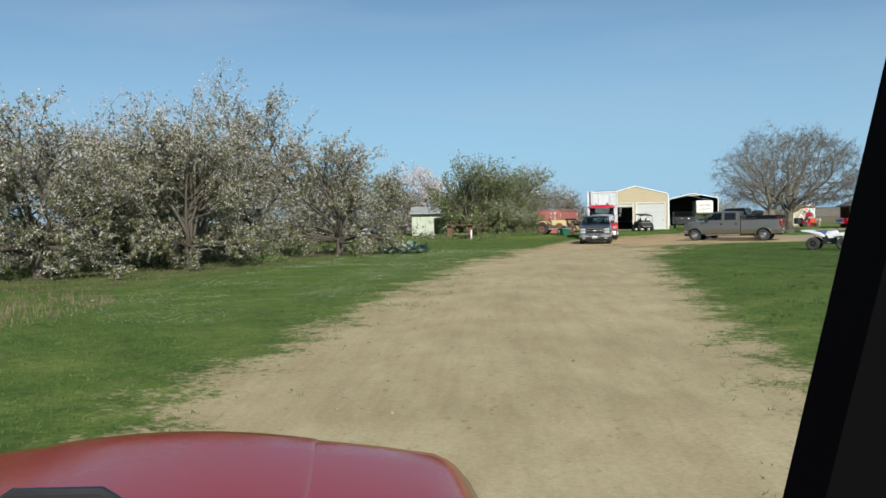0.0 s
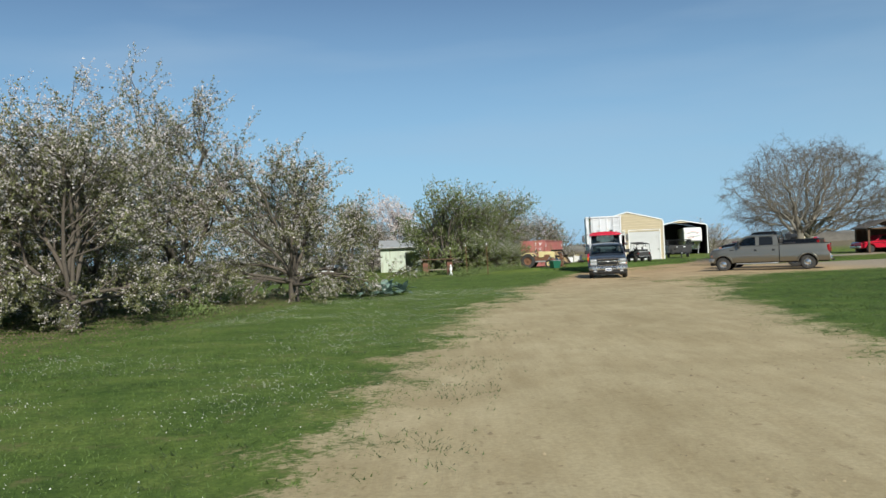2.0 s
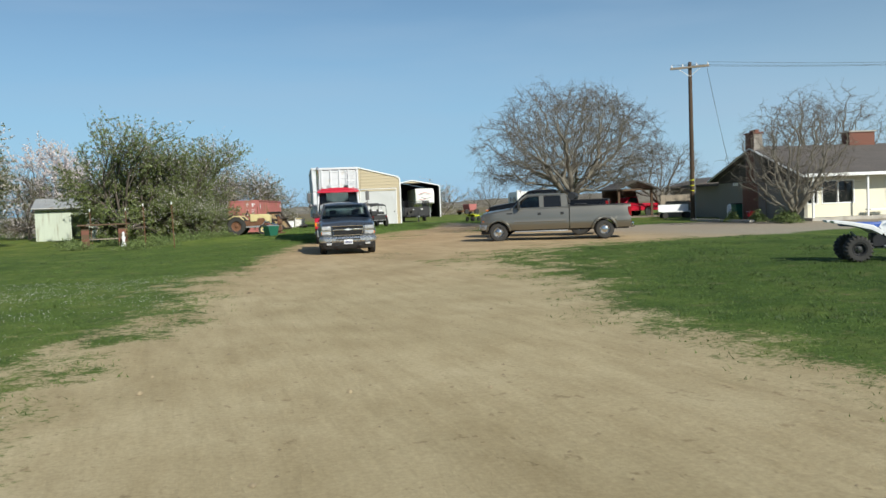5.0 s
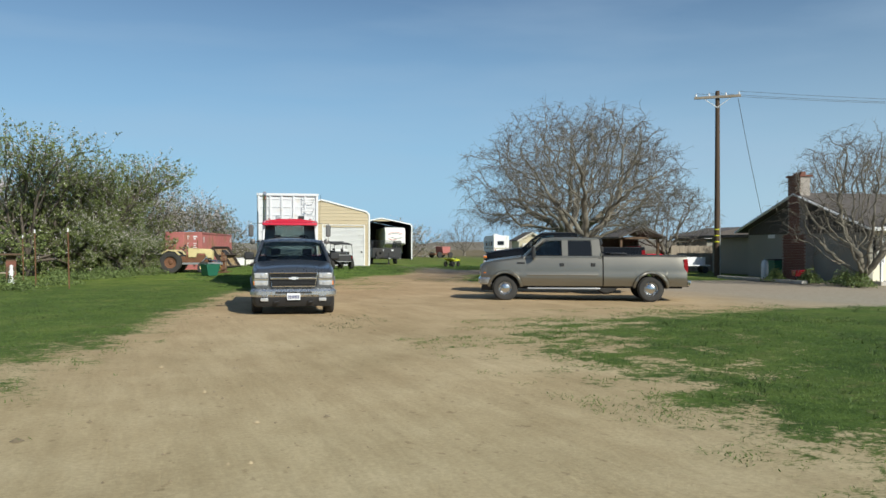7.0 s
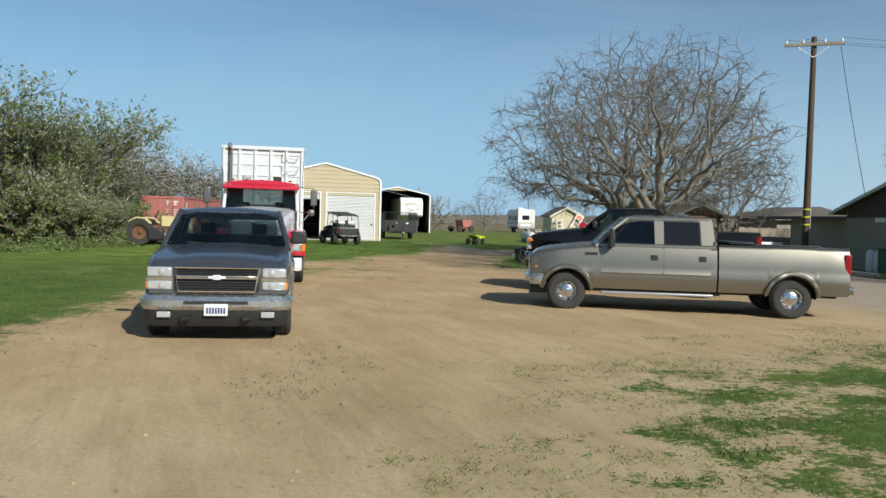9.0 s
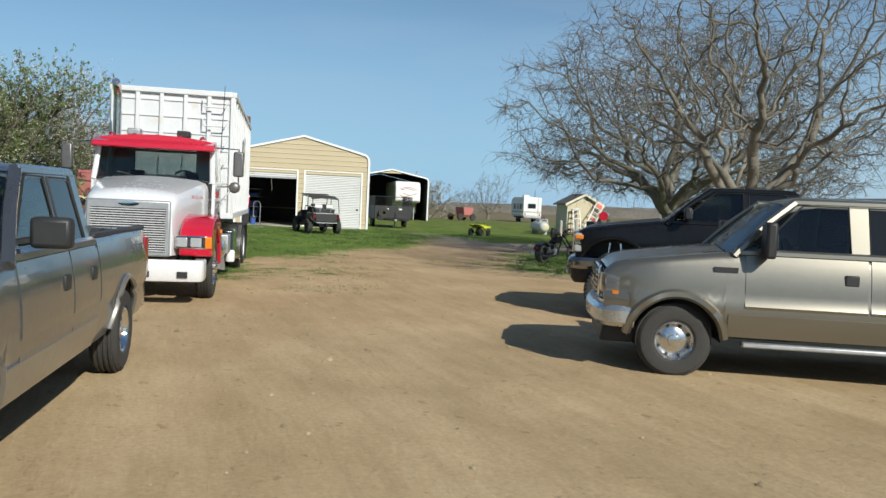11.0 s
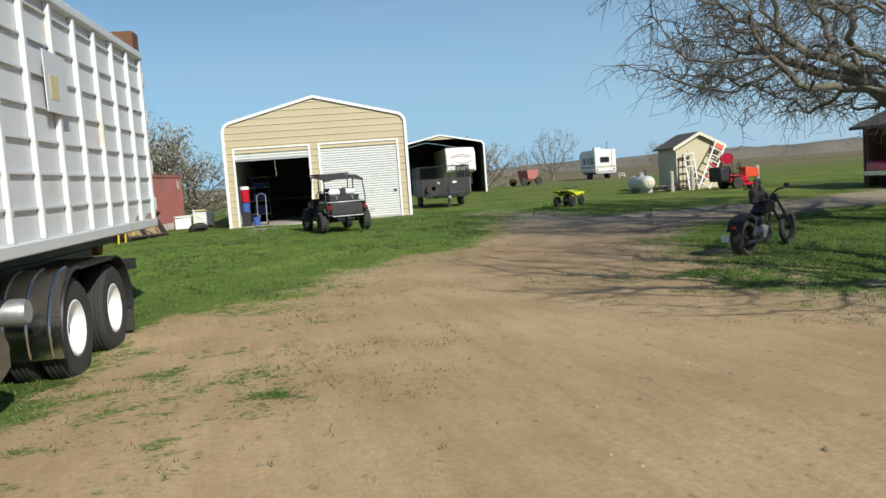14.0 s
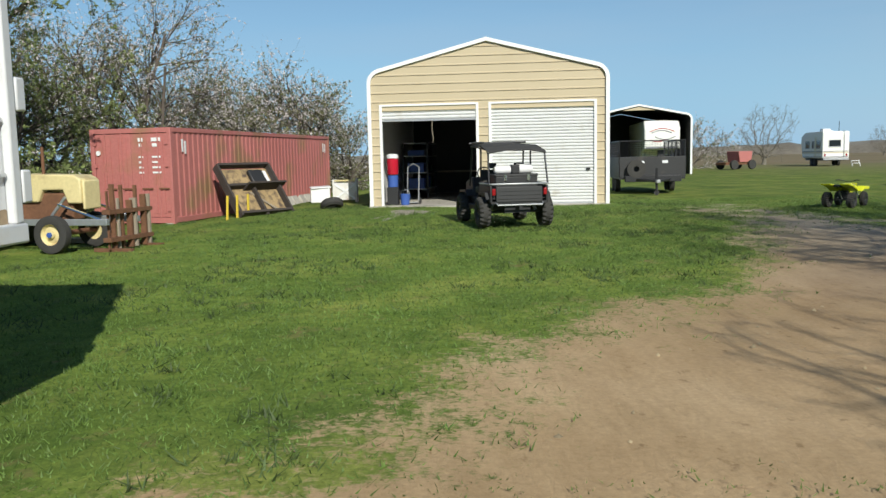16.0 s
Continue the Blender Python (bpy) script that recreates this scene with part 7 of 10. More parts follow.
    for sg in (-1, 1):
        yc = sg * 0.755
        for za, zb, nm in ((0.885, 1.02, "headlamp"), (0.715, 0.835, "lower_lamp")):
            hl = part(nm, box(0.055, 0.20, yc - 0.165, yc + 0.165, za + z, zb + z), M["lamp_glass"], v, "clear lamp lens", bevel=0.025)
            bm = bmesh.new()
            bmesh.ops.create_uvsphere(bm, u_segments=14, v_segments=8, radius=0.045, matrix=Matrix.Translation((0.05, yc - sg * 0.03, (za + zb) / 2 + z)) @ Matrix.Diagonal((0.3, 1, 1, 1)))
            part("bulb", bm, M["lamp_glass"], hl)
        part("turn_lamp", box(0.07, 0.20, sg * 0.915 - 0.03, sg * 0.915 + 0.022, (0.725 if lift == 0 else 0.92) + z, (0.825 if lift == 0 else 0.99) + z), M["amber"], v, "amber turn lamp", bevel=0.015)
        part("lamp_bezel", box(0.07, 0.16, yc - 0.17, yc + 0.17, 0.84 + z, 0.88 + z), M["chrome"], v)
    return v


chevy = chevy_like("blue_grey_pickup", frame_at((8.44, 45.80), (-0.17, -0.985)), "dark blue-grey extended cab pickup with a chrome bumper", 0.0, "blue_grey", "silver_grey", 0.385, 0.26, 0.215, "spoke", 5.80, 0.47, "chrome")
gmc = chevy_like("lifted_black_pickup", frame_at((17.29, 54.38), (-0.838, 0.546)), "lifted black pickup on large mud tyres", 0.33, "black_paint", None, 0.455, 0.33, 0.235, "mud", 5.85, 0.56, "black_plastic")
for v, z in ((gmc, 0.33),):
    t = thing("rolled_tarpaulin", v.matrix_world @ pose(4.1, 0.0, 1.66), "dark rolled tarpaulin cover on the pickup bed", "tarpaulin")
    part("roll", lathe([(0, -0.85), (0.17, -0.85), (0.2, -0.3), (0.18, 0.3), (0.19, 0.85), (0, 0.85)], seg=14, m=Matrix.Translation((0, 0, 0.15))), M["black_plastic"], t)


# ---------------------------------------------------------------- tipper truck
def farm_truck():
    v = thing("tipper_truck", frame_at((10.06, 54.70), (-0.17, -0.985)), "white and red day-cab lorry carrying a tall white bin", "truck")
    wt, rd = M["truck_white"], M["truck_red"]
    # bumper
    bp = part("front_bumper", sweep(nose_path(1.10, 0.45, 0.12, 0.0, 0.03), [(-0.12, 0.38), (0.0, 0.38), (0.02, 0.41), (0.02, 0.67), (0.0, 0.70), (-0.12, 0.70)]), wt, v, "white painted steel bumper")
    pl = part("number_plate", box(-0.045, -0.03, -0.17, 0.17, 0.40, 0.56), M["plate"], bp, "white number plate")
    for x0, x1 in ((-0.36, -0.19), (0.19, 0.42), (-0.9, -0.75)):
        part("bumper_slot", box(-0.026, -0.012, x0, x1, 0.44, 0.53), M["black_plastic"], bp)
    for y in (-0.16, 0.16):
        part("tow_pin", rod((-0.03, y, 0.72), (0.05, y, 0.72), 0.02), M["chrome"], bp)
    # hood: narrow nose widening to the cab
    HX0, HX1 = 0.30, 2.35

    def htop(x):
        t = (x - HX0) / (HX1 - HX0)
        return 1.62 + 0.30 * t ** 0.85 - 0.14 * max(0, 0.10 - t) / 0.10

    def hside(x, z):
        t = (x - HX0) / (HX1 - HX0)
        return 0.62 + 0.30 * t ** 0.8

    xs = [HX0 + (HX1 - HX0) * k / 14 for k in range(15)] + [HX0 + 0.05, HX0 + 0.1]
    part("hood", body_grid(sorted(xs), htop, lambda x: 0.74, hside, 10, 0.05, 0.16), wt, v, "white sloping hood", smooth=28)
    # grille
    g = part("grille", box(0.245, 0.30, -0.60, 0.60, 0.72, 1.56), M["galv"], v, "bright horizontal-bar grille", bevel=0.03)
    part("opening", box(0.238, 0.25, -0.53, 0.53, 0.79, 1.44), M["black_plastic"], g)
    for k in range(18):
        z = 0.80 + k * 0.0358
        part("bar", prism([(0.224, z + 0.004), (0.224, z + 0.014), (0.243, z + 0.018), (0.243, z)], -0.53, 0.53), M["grille_bar"], g)
    part("emblem", lathe([(0, 0), (0.14, 0), (0.15, 0.01), (0, 0.014)], m=Matrix.Translation((0.247, 0, 1.505)) @ Matrix.Rotation(-math.pi / 2, 4, "Z") @ Matrix.Diagonal((1, -1, 0.25, 1)), seg=20), M["chrome"], g, "plain oval emblem")
    # fenders
    AXF, R = 1.35, 0.51
    for sg in (-1, 1):
        ol = [(0.34, 0.74), (0.34, 1.02), (0.46, 1.16), (0.75, 1.30), (1.15, 1.37), (1.55, 1.36), (1.85, 1.24), (2.0, 1.02), (2.12, 0.52), (2.02, 0.50), (1.90, 0.92)]
        ol += [(AXF + 0.60 * math.cos(a), 0.56 + 0.60 * math.sin(a)) for a in [radians(35 + 110 * k / 8) for k in range(9)]] + [(0.80, 0.74)]
        f = part("fender", prism(ol, sg * 0.72 if sg > 0 else -1.20, 1.20 if sg > 0 else -0.72), rd, v, "red fender", bevel=0.07, segments=3)
        hl = part("headlamp", box(0.325, 0.40, sg * 0.91 - 0.25, sg * 0.91 + 0.25, 0.85, 1.05), M["chrome"], v, "twin rectangular headlamps", bevel=0.015)
        for y in (-0.16, 0.05):
            part("lens", box(0.312, 0.33, sg * 0.90 + y * 1.0 - 0.06 if sg > 0 else sg * 0.90 - y - 0.10, sg * 0.90 + y + 0.10 if sg > 0 else sg * 0.90 - y + 0.06, 0.88, 1.02), M["lamp_glass"], hl, bevel=0.01)
        part("turn_lamp", box(0.318, 0.46, sg * 1.15 - 0.05, sg * 1.15 + 0.052, 0.86, 1.04), M["amber"], hl, "amber turn lamp", bevel=0.015)
        part("marker_lamp", box(1.72, 1.82, sg * 1.21 - 0.02, sg * 1.21 + 0.02, 1.05, 1.10), M["amber"], f)
        # wheels
        wheel(v, AXF, sg * 1.03, R, R, 0.27, 0.30, "truck")
        # phone number strip on the hood side, as bars
        for k in range(12):
            if k in (3, 7):
                continue
            x = 1.25 + k * 0.062
            part("lettering_bar", box(x, x + 0.036, sg * (hside(x, 1.6) + 0.001) - 0.002, sg * (hside(x, 1.6) + 0.001) + 0.006 * sg if sg > 0 else sg * (hside(x, 1.6) + 0.001) + 0.002, 1.60, 1.66), M["ink_red"], v, "faded red lettering")
    # cab
    C0, C1 = 2.35, 3.70
    BELT, ROOF, H = 1.90, 2.56, 1.02

    def cside(x, z):
        return H - 0.06 * max(0, z - BELT) / 0.6

    part("cab_lower", body_grid([C0 + (C1 - C0) * k / 8 for k in range(9)], lambda x: BELT, lambda x: 0.95, cside, 10, 0.0, 0.01, deck=False), wt, v, smooth=40)
    part("cab_floor", box(C0, C1, -0.95, 0.95, 0.95, 1.02), M["black_plastic"], v)
    part("firewall", box(C0, C0 + 0.05, -0.98, 0.98, 1.0, BELT - 0.02), M["black_plastic"], v)
    TX = C0 + 0.22
    part("roof", body_grid([TX - 0.05 + (C1 - TX + 0.05) * k / 8 for k in range(9)], lambda x: ROOF + 0.06, lambda x: ROOF - 0.05, lambda x, z: cside(x, ROOF) + 0.01, 8, 0.07, 0.08), rd, v, "red cab roof", smooth=50)
    part("sun_visor", prism([(C0 - 0.12, 2.44), (C0 - 0.10, 2.53), (TX + 0.1, 2.63), (TX + 0.1, 2.50), (C0 + 0.02, 2.42)], -1.01, 1.01), rd, v, "red sun visor", bevel=0.02)
    part("windscreen", pane([(C0, -0.93, BELT), (C0, 0.93, BELT), (TX, 0.90, ROOF - 0.03), (TX, -0.90, ROOF - 0.03)], bow=0.06), M["glass"], v, "windscreen")
    part("windscreen_seal", pipe([(C0 - 0.01, -0.93, BELT), (C0 - 0.06, 0, BELT), (C0 - 0.01, 0.93, BELT)], 0.02, 6), M["black_plastic"], v)
    for sg in (-1, 1):
        part("windscreen_pillar", pipe([(C0 + 0.02, sg * 0.985, BELT - 0.03), (TX + 0.02, sg * 0.94, ROOF)], 0.05, 8), wt, v)
        part("door_pillar", skin([(C0 + 0.98, BELT - 0.03), (C1 - 0.005, BELT - 0.03), (C1 - 0.005, ROOF), (C0 + 0.98, ROOF)], cside, sg, 0.004, 0.06), wt, v)
        part("window_frame", skin([(C0 + 0.05, BELT - 0.03), (C0 + 0.98, BELT - 0.03), (C0 + 0.98, BELT + 0.02), (C0 + 0.07, BELT + 0.02)], cside, sg, 0.004, 0.04), wt, v)
        part("side_window", skin([(C0 + 0.10, BELT + 0.02), (C0 + 0.97, BELT + 0.02), (C0 + 0.97, ROOF - 0.04), (TX + 0.08, ROOF - 0.04)], cside, sg, -0.006, 0.008), M["glass"], v, "tinted side window")
        d = part("door", skin([(C0 + 0.05, 1.05), (C0 + 1.0, 1.05), (C0 + 1.0, BELT - 0.02), (C0 + 0.05, BELT - 0.02)], cside, sg, 0.008, 0.016), wt, v)
        part("handle", box(C0 + 0.82, C0 + 0.93, sg * 1.03 - 0.015, sg * 1.03 + 0.015, 1.25, 1.37), M["black_plastic"], d, bevel=0.01)
        for k in range(7):
            x0 = C0 + 0.20 + k * 0.085
            part("lettering_bar", skin([(x0, 1.64), (x0 + 0.06, 1.64), (x0 + 0.06, 1.75), (x0, 1.75)], cside, sg, 0.012, 0.004, 1, 1), M["ink_red"], d, "faded red lettering")
        part("lettering_bar", skin([(C0 + 0.24, 1.55), (C0 + 0.72, 1.55), (C0 + 0.72, 1.58), (C0 + 0.24, 1.58)], cside, sg, 0.012, 0.004), M["ink_grey"], d, "small grey line of lettering")
        # mirrors on tubular arms
        mi = part("mirror", box(2.32, 2.44, sg * 1.42 - 0.09, sg * 1.42 + 0.09, 2.02, 2.46), M["mirror_back"], v, "tall dark steel mirror", bevel=0.03)
        part("mirror_glass", box(2.442, 2.447, sg * 1.42 - 0.075, sg * 1.42 + 0.075, 2.05, 2.43), M["chrome"], mi)
        part("mirror_arm", pipe([(2.5, sg * 1.0, 2.52), (2.4, sg * 1.42, 2.50), (2.4, sg * 1.42, 1.86), (2.5, sg * 1.0, 1.82)], 0.013, 6), M["chrome"], mi)
        bm = bmesh.new()
        bmesh.ops.create_uvsphere(bm, u_segments=14, v_segments=8, radius=0.10, matrix=Matrix.Translation((2.38, sg * 1.36, 1.83)) @ Matrix.Diagonal((0.5, 1, 1, 1)))
        part("spot_mirror", bm, M["mirror_back"], mi)
        part("mirror_stay", pipe([(2.5, sg * 1.02, 1.45), (2.4, sg * 1.36, 1.86)], 0.011, 5), M["chrome"], mi)
        part("step", box(2.2, 2.75, sg * 1.0 - 0.14, sg * 1.0 + 0.14, 0.74, 0.79), M["galv"], v, "steel step", bevel=0.01)
        part("step", box(2.2, 2.75, sg * 1.02 - 0.14, sg * 1.02 + 0.14, 0.40, 0.45), M["galv"], v, "steel step", bevel=0.01)
        part("step_panel", box(2.22, 2.74, sg * 0.92 - 0.02, sg * 0.92 + 0.02, 0.42, 0.95), M["galv"], v)
        part("fuel_tank", lathe([(0, -0.42), (0.26, -0.42), (0.28, -0.38), (0.28, 0.38), (0.26, 0.42), (0, 0.42)], m=Matrix.Translation((3.25, sg * 0.88, 0.68)) @ Matrix.Rotation(math.pi / 2, 4, "Z"), seg=24), M["aluminium"], v)
    part("cab_back", box(C1 - 0.05, C1, -0.98, 0.98, 0.95, BELT + 0.12), wt, v)
    for y0, y1 in ((-0.98, -0.55), (0.55, 0.98)):
        part("cab_back_pillar", box(C1 - 0.05, C1, y0, y1, BELT + 0.12, ROOF), wt, v)
    part("cab_back_head", box(C1 - 0.05, C1, -0.55, 0.55, ROOF - 0.12, ROOF), wt, v)
    part("rear_window", box(C1 - 0.03, C1 - 0.022, -0.55, 0.55, BELT + 0.12, ROOF - 0.12), M["clear_glass"], v, "clear rear window")
    part("dashboard", prism([(C0 + 0.08, 1.45), (C0 + 0.42, 1.5), (C0 + 0.36, 1.84), (C0 + 0.08, 1.88)], -0.92, 0.92), M["black_plastic"], v, bevel=0.03)
    for y in (-0.48, 0.48):
        seat(v, C0 + 0.62, y, 1.25, 0.52)
    steering_wheel(v, C0 + 0.42, -0.48, 1.93, 0.21, 50)
    for y in (-0.6, 0.15):
        part("wiper", pipe([(C0 - 0.06, y, BELT + 0.01), (C0 - 0.02, y + 0.42, BELT + 0.12)], 0.011, 5), M["black_plastic"], v)
    for y in (-0.9, -0.45, 0, 0.45, 0.9):
        part("roof_lamp", lathe([(0.05, 0), (0.046, 0.025), (0.028, 0.048), (0, 0.055)], m=Matrix.Translation((TX + 0.05, y * 0.85, 2.655)) @ Matrix.Rotation(math.pi / 2, 4, "X"), seg=12), M["red_lens"], v, "domed roof lamp")
    for y, mt in ((0.42, "galv"), (-0.42, "black_plastic")):
        part("air_horn", box(TX + 0.15, TX + 0.4, y - 0.11, y + 0.11, 2.68, 2.80), M[mt], v, bevel=0.02)
    part("whip_aerial", rod((2.5, -1.1, 2.5), (2.46, -1.14, 3.6), 0.008, 0.005, 5), M["black_plastic"], v)
    part("exhaust_pipe", pipe([(3.95, 0.95, 0.9), (3.95, 0.95, 3.42), (3.93, 0.95, 3.56), (3.85, 0.95, 3.67), (3.74, 0.95, 3.72)], 0.075, 12), M["aluminium"], v, "bright exhaust stack")
    # chassis
    for sg in (-1, 1):
        part("frame_rail", box(0.35, 11.3, sg * 0.42 - 0.05, sg * 0.42 + 0.05, 0.78, 1.02), M["black_iron"], v)
        part("hoist_rail", box(4.4, 12.4, sg * 0.40 - 0.06, sg * 0.40 + 0.06, 1.03, 1.205), M["black_iron"], v)
        y0, y1 = (0.42, 1.13) if sg > 0 else (-1.13, -0.42)
        part("hydraulic_tank", prism([(5.65, 0.42), (5.85, 0.28), (6.45, 0.22), (6.82, 0.34), (6.84, 0.54), (6.6, 0.90), (6.3, 0.97), (5.65, 0.94)], y0, y1), M["tank_navy"], v, "glossy black angular steel tank", bevel=0.03)
        part("oil_filter", lathe([(0, -0.12), (0.09, -0.12), (0.10, -0.08), (0.10, 0.08), (0.08, 0.12), (0, 0.12)], m=Matrix.Translation((5.32, sg * 1.10, 0.42)) @ Matrix.Rotation(math.pi / 2, 4, "X"), seg=14), M["white_plastic"], v, "white oil filter")
        part("fuel_bracket", prism([(2.9, 0.34), (4.05, 0.22), (4.15, 0.30), (3.7, 0.62), (2.9, 0.62)], sg * 1.06, sg * 1.10), M["galv"], v, "bare steel side plate")
        part("battery_case", box(4.55, 5.10, sg * 0.86 - 0.26, sg * 0.86 + 0.26, 0.50, 0.90), M["galv"], v, "grey steel battery case", bevel=0.03)
        part("air_tank", lathe([(0, -0.38), (0.1, -0.38), (0.12, -0.34), (0.12, 0.34), (0.1, 0.38), (0, 0.38)], m=Matrix.Translation((7.45, sg * 0.68, 0.72)), seg=16), M["galv"], v)
        part("valve_bank", box(3.9, 4.3, sg * 0.8 - 0.15, sg * 0.8 + 0.15, 0.80, 1.05), M["rust"], v, bevel=0.02)
        for cx in (8.53, 9.88):
            for y, st in ((0.98, "dual"), (0.66, "dual")):
                wheel(v, cx, sg * y, 0.38, 0.51, 0.27, 0.29, st)
        # fenders: a bright quarter guard with rolled seams ahead of the tandem, a black one over and behind it
        def arch_strip(cx, a0, a1, r, n=14):
            out = [(cx - r * math.cos(a), 0.40 + r * math.sin(a)) for a in [radians(a0 + (a1 - a0) * k / n) for k in range(n + 1)]]
            return out + [(cx - (r - 0.015) * math.cos(a), 0.40 + (r - 0.015) * math.sin(a)) for a in [radians(a1 - (a1 - a0) * k / n) for k in range(n + 1)]]
        y0, y1 = (0.50, 1.16) if sg > 0 else (-1.16, -0.50)
        part("wheel_guard", prism(arch_strip(8.53, -22, 100, 0.60), y0, y1), M["aluminium"], v, "dull bright quarter fender before the tandem wheels")
        for yy in (0.62, 0.83, 1.04):
            ring = [(8.53 - 0.606 * math.cos(radians(a)), sg * yy, 0.40 + 0.606 * math.sin(radians(a))) for a in range(-20, 100, 8)]
            part("guard_seam", pipe(ring, 0.012, 5), M["aluminium"], v)
        part("guard_edge", pipe([(8.53 - 0.60 * math.cos(radians(a)), sg * 1.16, 0.40 + 0.60 * math.sin(radians(a))) for a in range(-22, 98, 8)], 0.02, 6), M["black_iron"], v)
        part("wheel_fender", prism(arch_strip(9.88, 70, 190, 0.60), y0, y1), M["black_iron"], v, "black fender over the rear tandem wheel")
        part("fender_bridge", box(8.6, 9.72, y0, y1, 0.965, 0.985), M["black_iron"], v)
        part("mud_flap", box(10.48, 10.50, sg * 0.82 - 0.32, sg * 0.82 + 0.32, 0.0, 0.42), M["black_rubber"], v)
    for cx, z in ((8.53, 0.38), (9.88, 0.38), (1.35, 0.51)):
        part("axle", rod((cx, -1.0, z), (cx, 1.0, z), 0.08, 0.08, 10), M["black_iron"], v)
    part("engine", box(0.6, 2.3, -0.45, 0.45, 0.55, 1.3), M["black_iron"], v, bevel=0.05)
    part("tail_bar", box(11.3, 11.4, -1.0, 1.0, 0.7, 0.85), M["black_iron"], v)
    part("tail_roller", lathe([(0, -0.3), (0.14, -0.3), (0.14, 0.3), (0, 0.3)], m=Matrix.Translation((12.25, 0.0, 1.0)), seg=14), M["rust"], v)

    # the bin is a load of its own
    b = thing("grain_bin", v.matrix_world @ pose(4.80, 0.05, 0, 0, 0, 0.9), "tall worn white steel bin with ribbed sides on the lorry", "bin")
    LB, HB, Z0, Z1 = 7.86, 1.17, 1.25, 3.74
    wh = M["bin_white"]
    part("floor", box(0.03, LB - 0.03, -HB + 0.03, HB - 0.03, Z0, Z0 + 0.06), wh, b)
    part("front_wall", box(0.02, 0.05, -HB + 0.02, HB - 0.02, Z0, Z1), wh, b)
    part("back_wall", box(LB - 0.05, LB - 0.02, -HB + 0.02, HB - 0.02, Z0, Z1), wh, b)
    for sg in (-1, 1):
        part("side_wall", box(0.02, LB - 0.02, sg * (HB - 0.035) - 0.015, sg * (HB - 0.035) + 0.015, Z0, Z1), wh, b, "white steel side wall")
        part("bottom_rail", box(-0.02, LB + 0.02, sg * HB - 0.05, sg * HB + 0.05, Z0 - 0.04, Z0 + 0.08), wh, b, bevel=0.015)
        part("top_rail", box(-0.02, LB + 0.02, sg * HB - 0.06, sg * HB + 0.06, Z1 - 0.06, Z1 + 0.05), wh, b, bevel=0.015)
        n = 10
        for k in range(n + 1):
            x = 0.05 + (LB - 0.10) * k / n
            part("rib", prism([(x - 0.04, Z0 + 0.08), (x + 0.04, Z0 + 0.08), (x + 0.04, Z1 - 0.06), (x - 0.04, Z1 - 0.06)], sg * (HB - 0.02), sg * (HB + 0.042)), wh, b, bevel=0.012)
            if k < n:
                for j in range(7):
                    z = Z0 + 0.36 + j * 0.322
                    part("stiffener", prism([(x + 0.06, z), (x + (LB - 0.10) / n - 0.06, z), (x + (LB - 0.10) / n - 0.06, z + 0.022), (x + 0.06, z + 0.022)], sg * (HB - 0.02), sg * (HB + 0.012)), wh, b)
    part("patch", box(3.5, 4.15, -HB - 0.066, -HB - 0.055, 2.55, 3.15), wh, b, "white patch plate with a rust stain")
    part("rust_mark", box(3.62, 3.86, -HB - 0.070, -HB - 0.066, 2.68, 2.92), M["old_yellow"], b)
    part("tear", box(1.95, 2.2, -HB - 0.002, -HB + 0.0, 2.95, 3.6), M["black_plastic"], b, "dark torn opening in the side")
    part("tear", box(3.15, 3.3, -HB - 0.002, -HB + 0.0, 2.7, 3.1), M["black_plastic"], b)
    part("tail_flap", box(LB - 0.3, LB + 0.05, -HB - 0.02, HB * 0.6, Z1 + 0.05, Z1 + 0.32), M["rust"], b, "rusty brown flap")
    for k in range(6):
        y = -HB + 0.02 + (2 * HB - 0.04) * k / 5
        part("end_rib", box(-0.045, 0.02, y - 0.04, y + 0.04, Z0 + 0.05, Z1 - 0.05), wh, b, bevel=0.01)
        if k < 5:
            for j in range(7):
                part("stiffener", box(-0.005, 0.02, y + 0.05, y + (2 * HB - 0.04) / 5 - 0.05, Z0 + 0.36 + j * 0.322, Z0 + 0.385 + j * 0.322), wh, b)
    part("end_rail", box(-0.06, 0.06, -HB, HB, Z1 - 0.06, Z1 + 0.05), wh, b, bevel=0.015)
    part("end_rail", box(-0.06, 0.06, -HB, HB, Z0 - 0.04, Z0 + 0.08), wh, b, bevel=0.015)
    for sg in (-1, 1):
        for z in (1.45, 2.0, 2.75, 3.3):
            part("hinge_plate", box(LB + 0.0, LB + 0.09, sg * HB - 0.045, sg * HB + 0.045, z, z + 0.2), wh, b, bevel=0.012)
        for x in (LB - 1.1, LB - 0.5):
            part("rust_stain", skin([(x, Z0 + 0.08), (x + 0.55, Z0 + 0.08), (x + 0.4, Z0 + 0.17), (x + 0.12, Z0 + 0.15)], lambda q, z: HB - 0.018, sg, 0.0, 0.003), M["dust_stain"], b, "tan dirt in the corner of the panel")
    part("tail_door", box(LB - 0.015, LB + 0.035, -HB + 0.08, HB - 0.08, Z0 + 0.05, Z1 - 0.05), M["pale_green"], b, "faded pale green tail door")
    for k in range(6):
        z = Z0 + 0.30 + k * 0.38
        part("ladder_rung", pipe([(-0.02, -HB + 0.10, z + 0.16), (-0.16, -HB + 0.16, z), (-0.16, -HB + 0.56, z), (-0.02, -HB + 0.62, z + 0.16)], 0.014, 6), wh, b)


farm_truck()


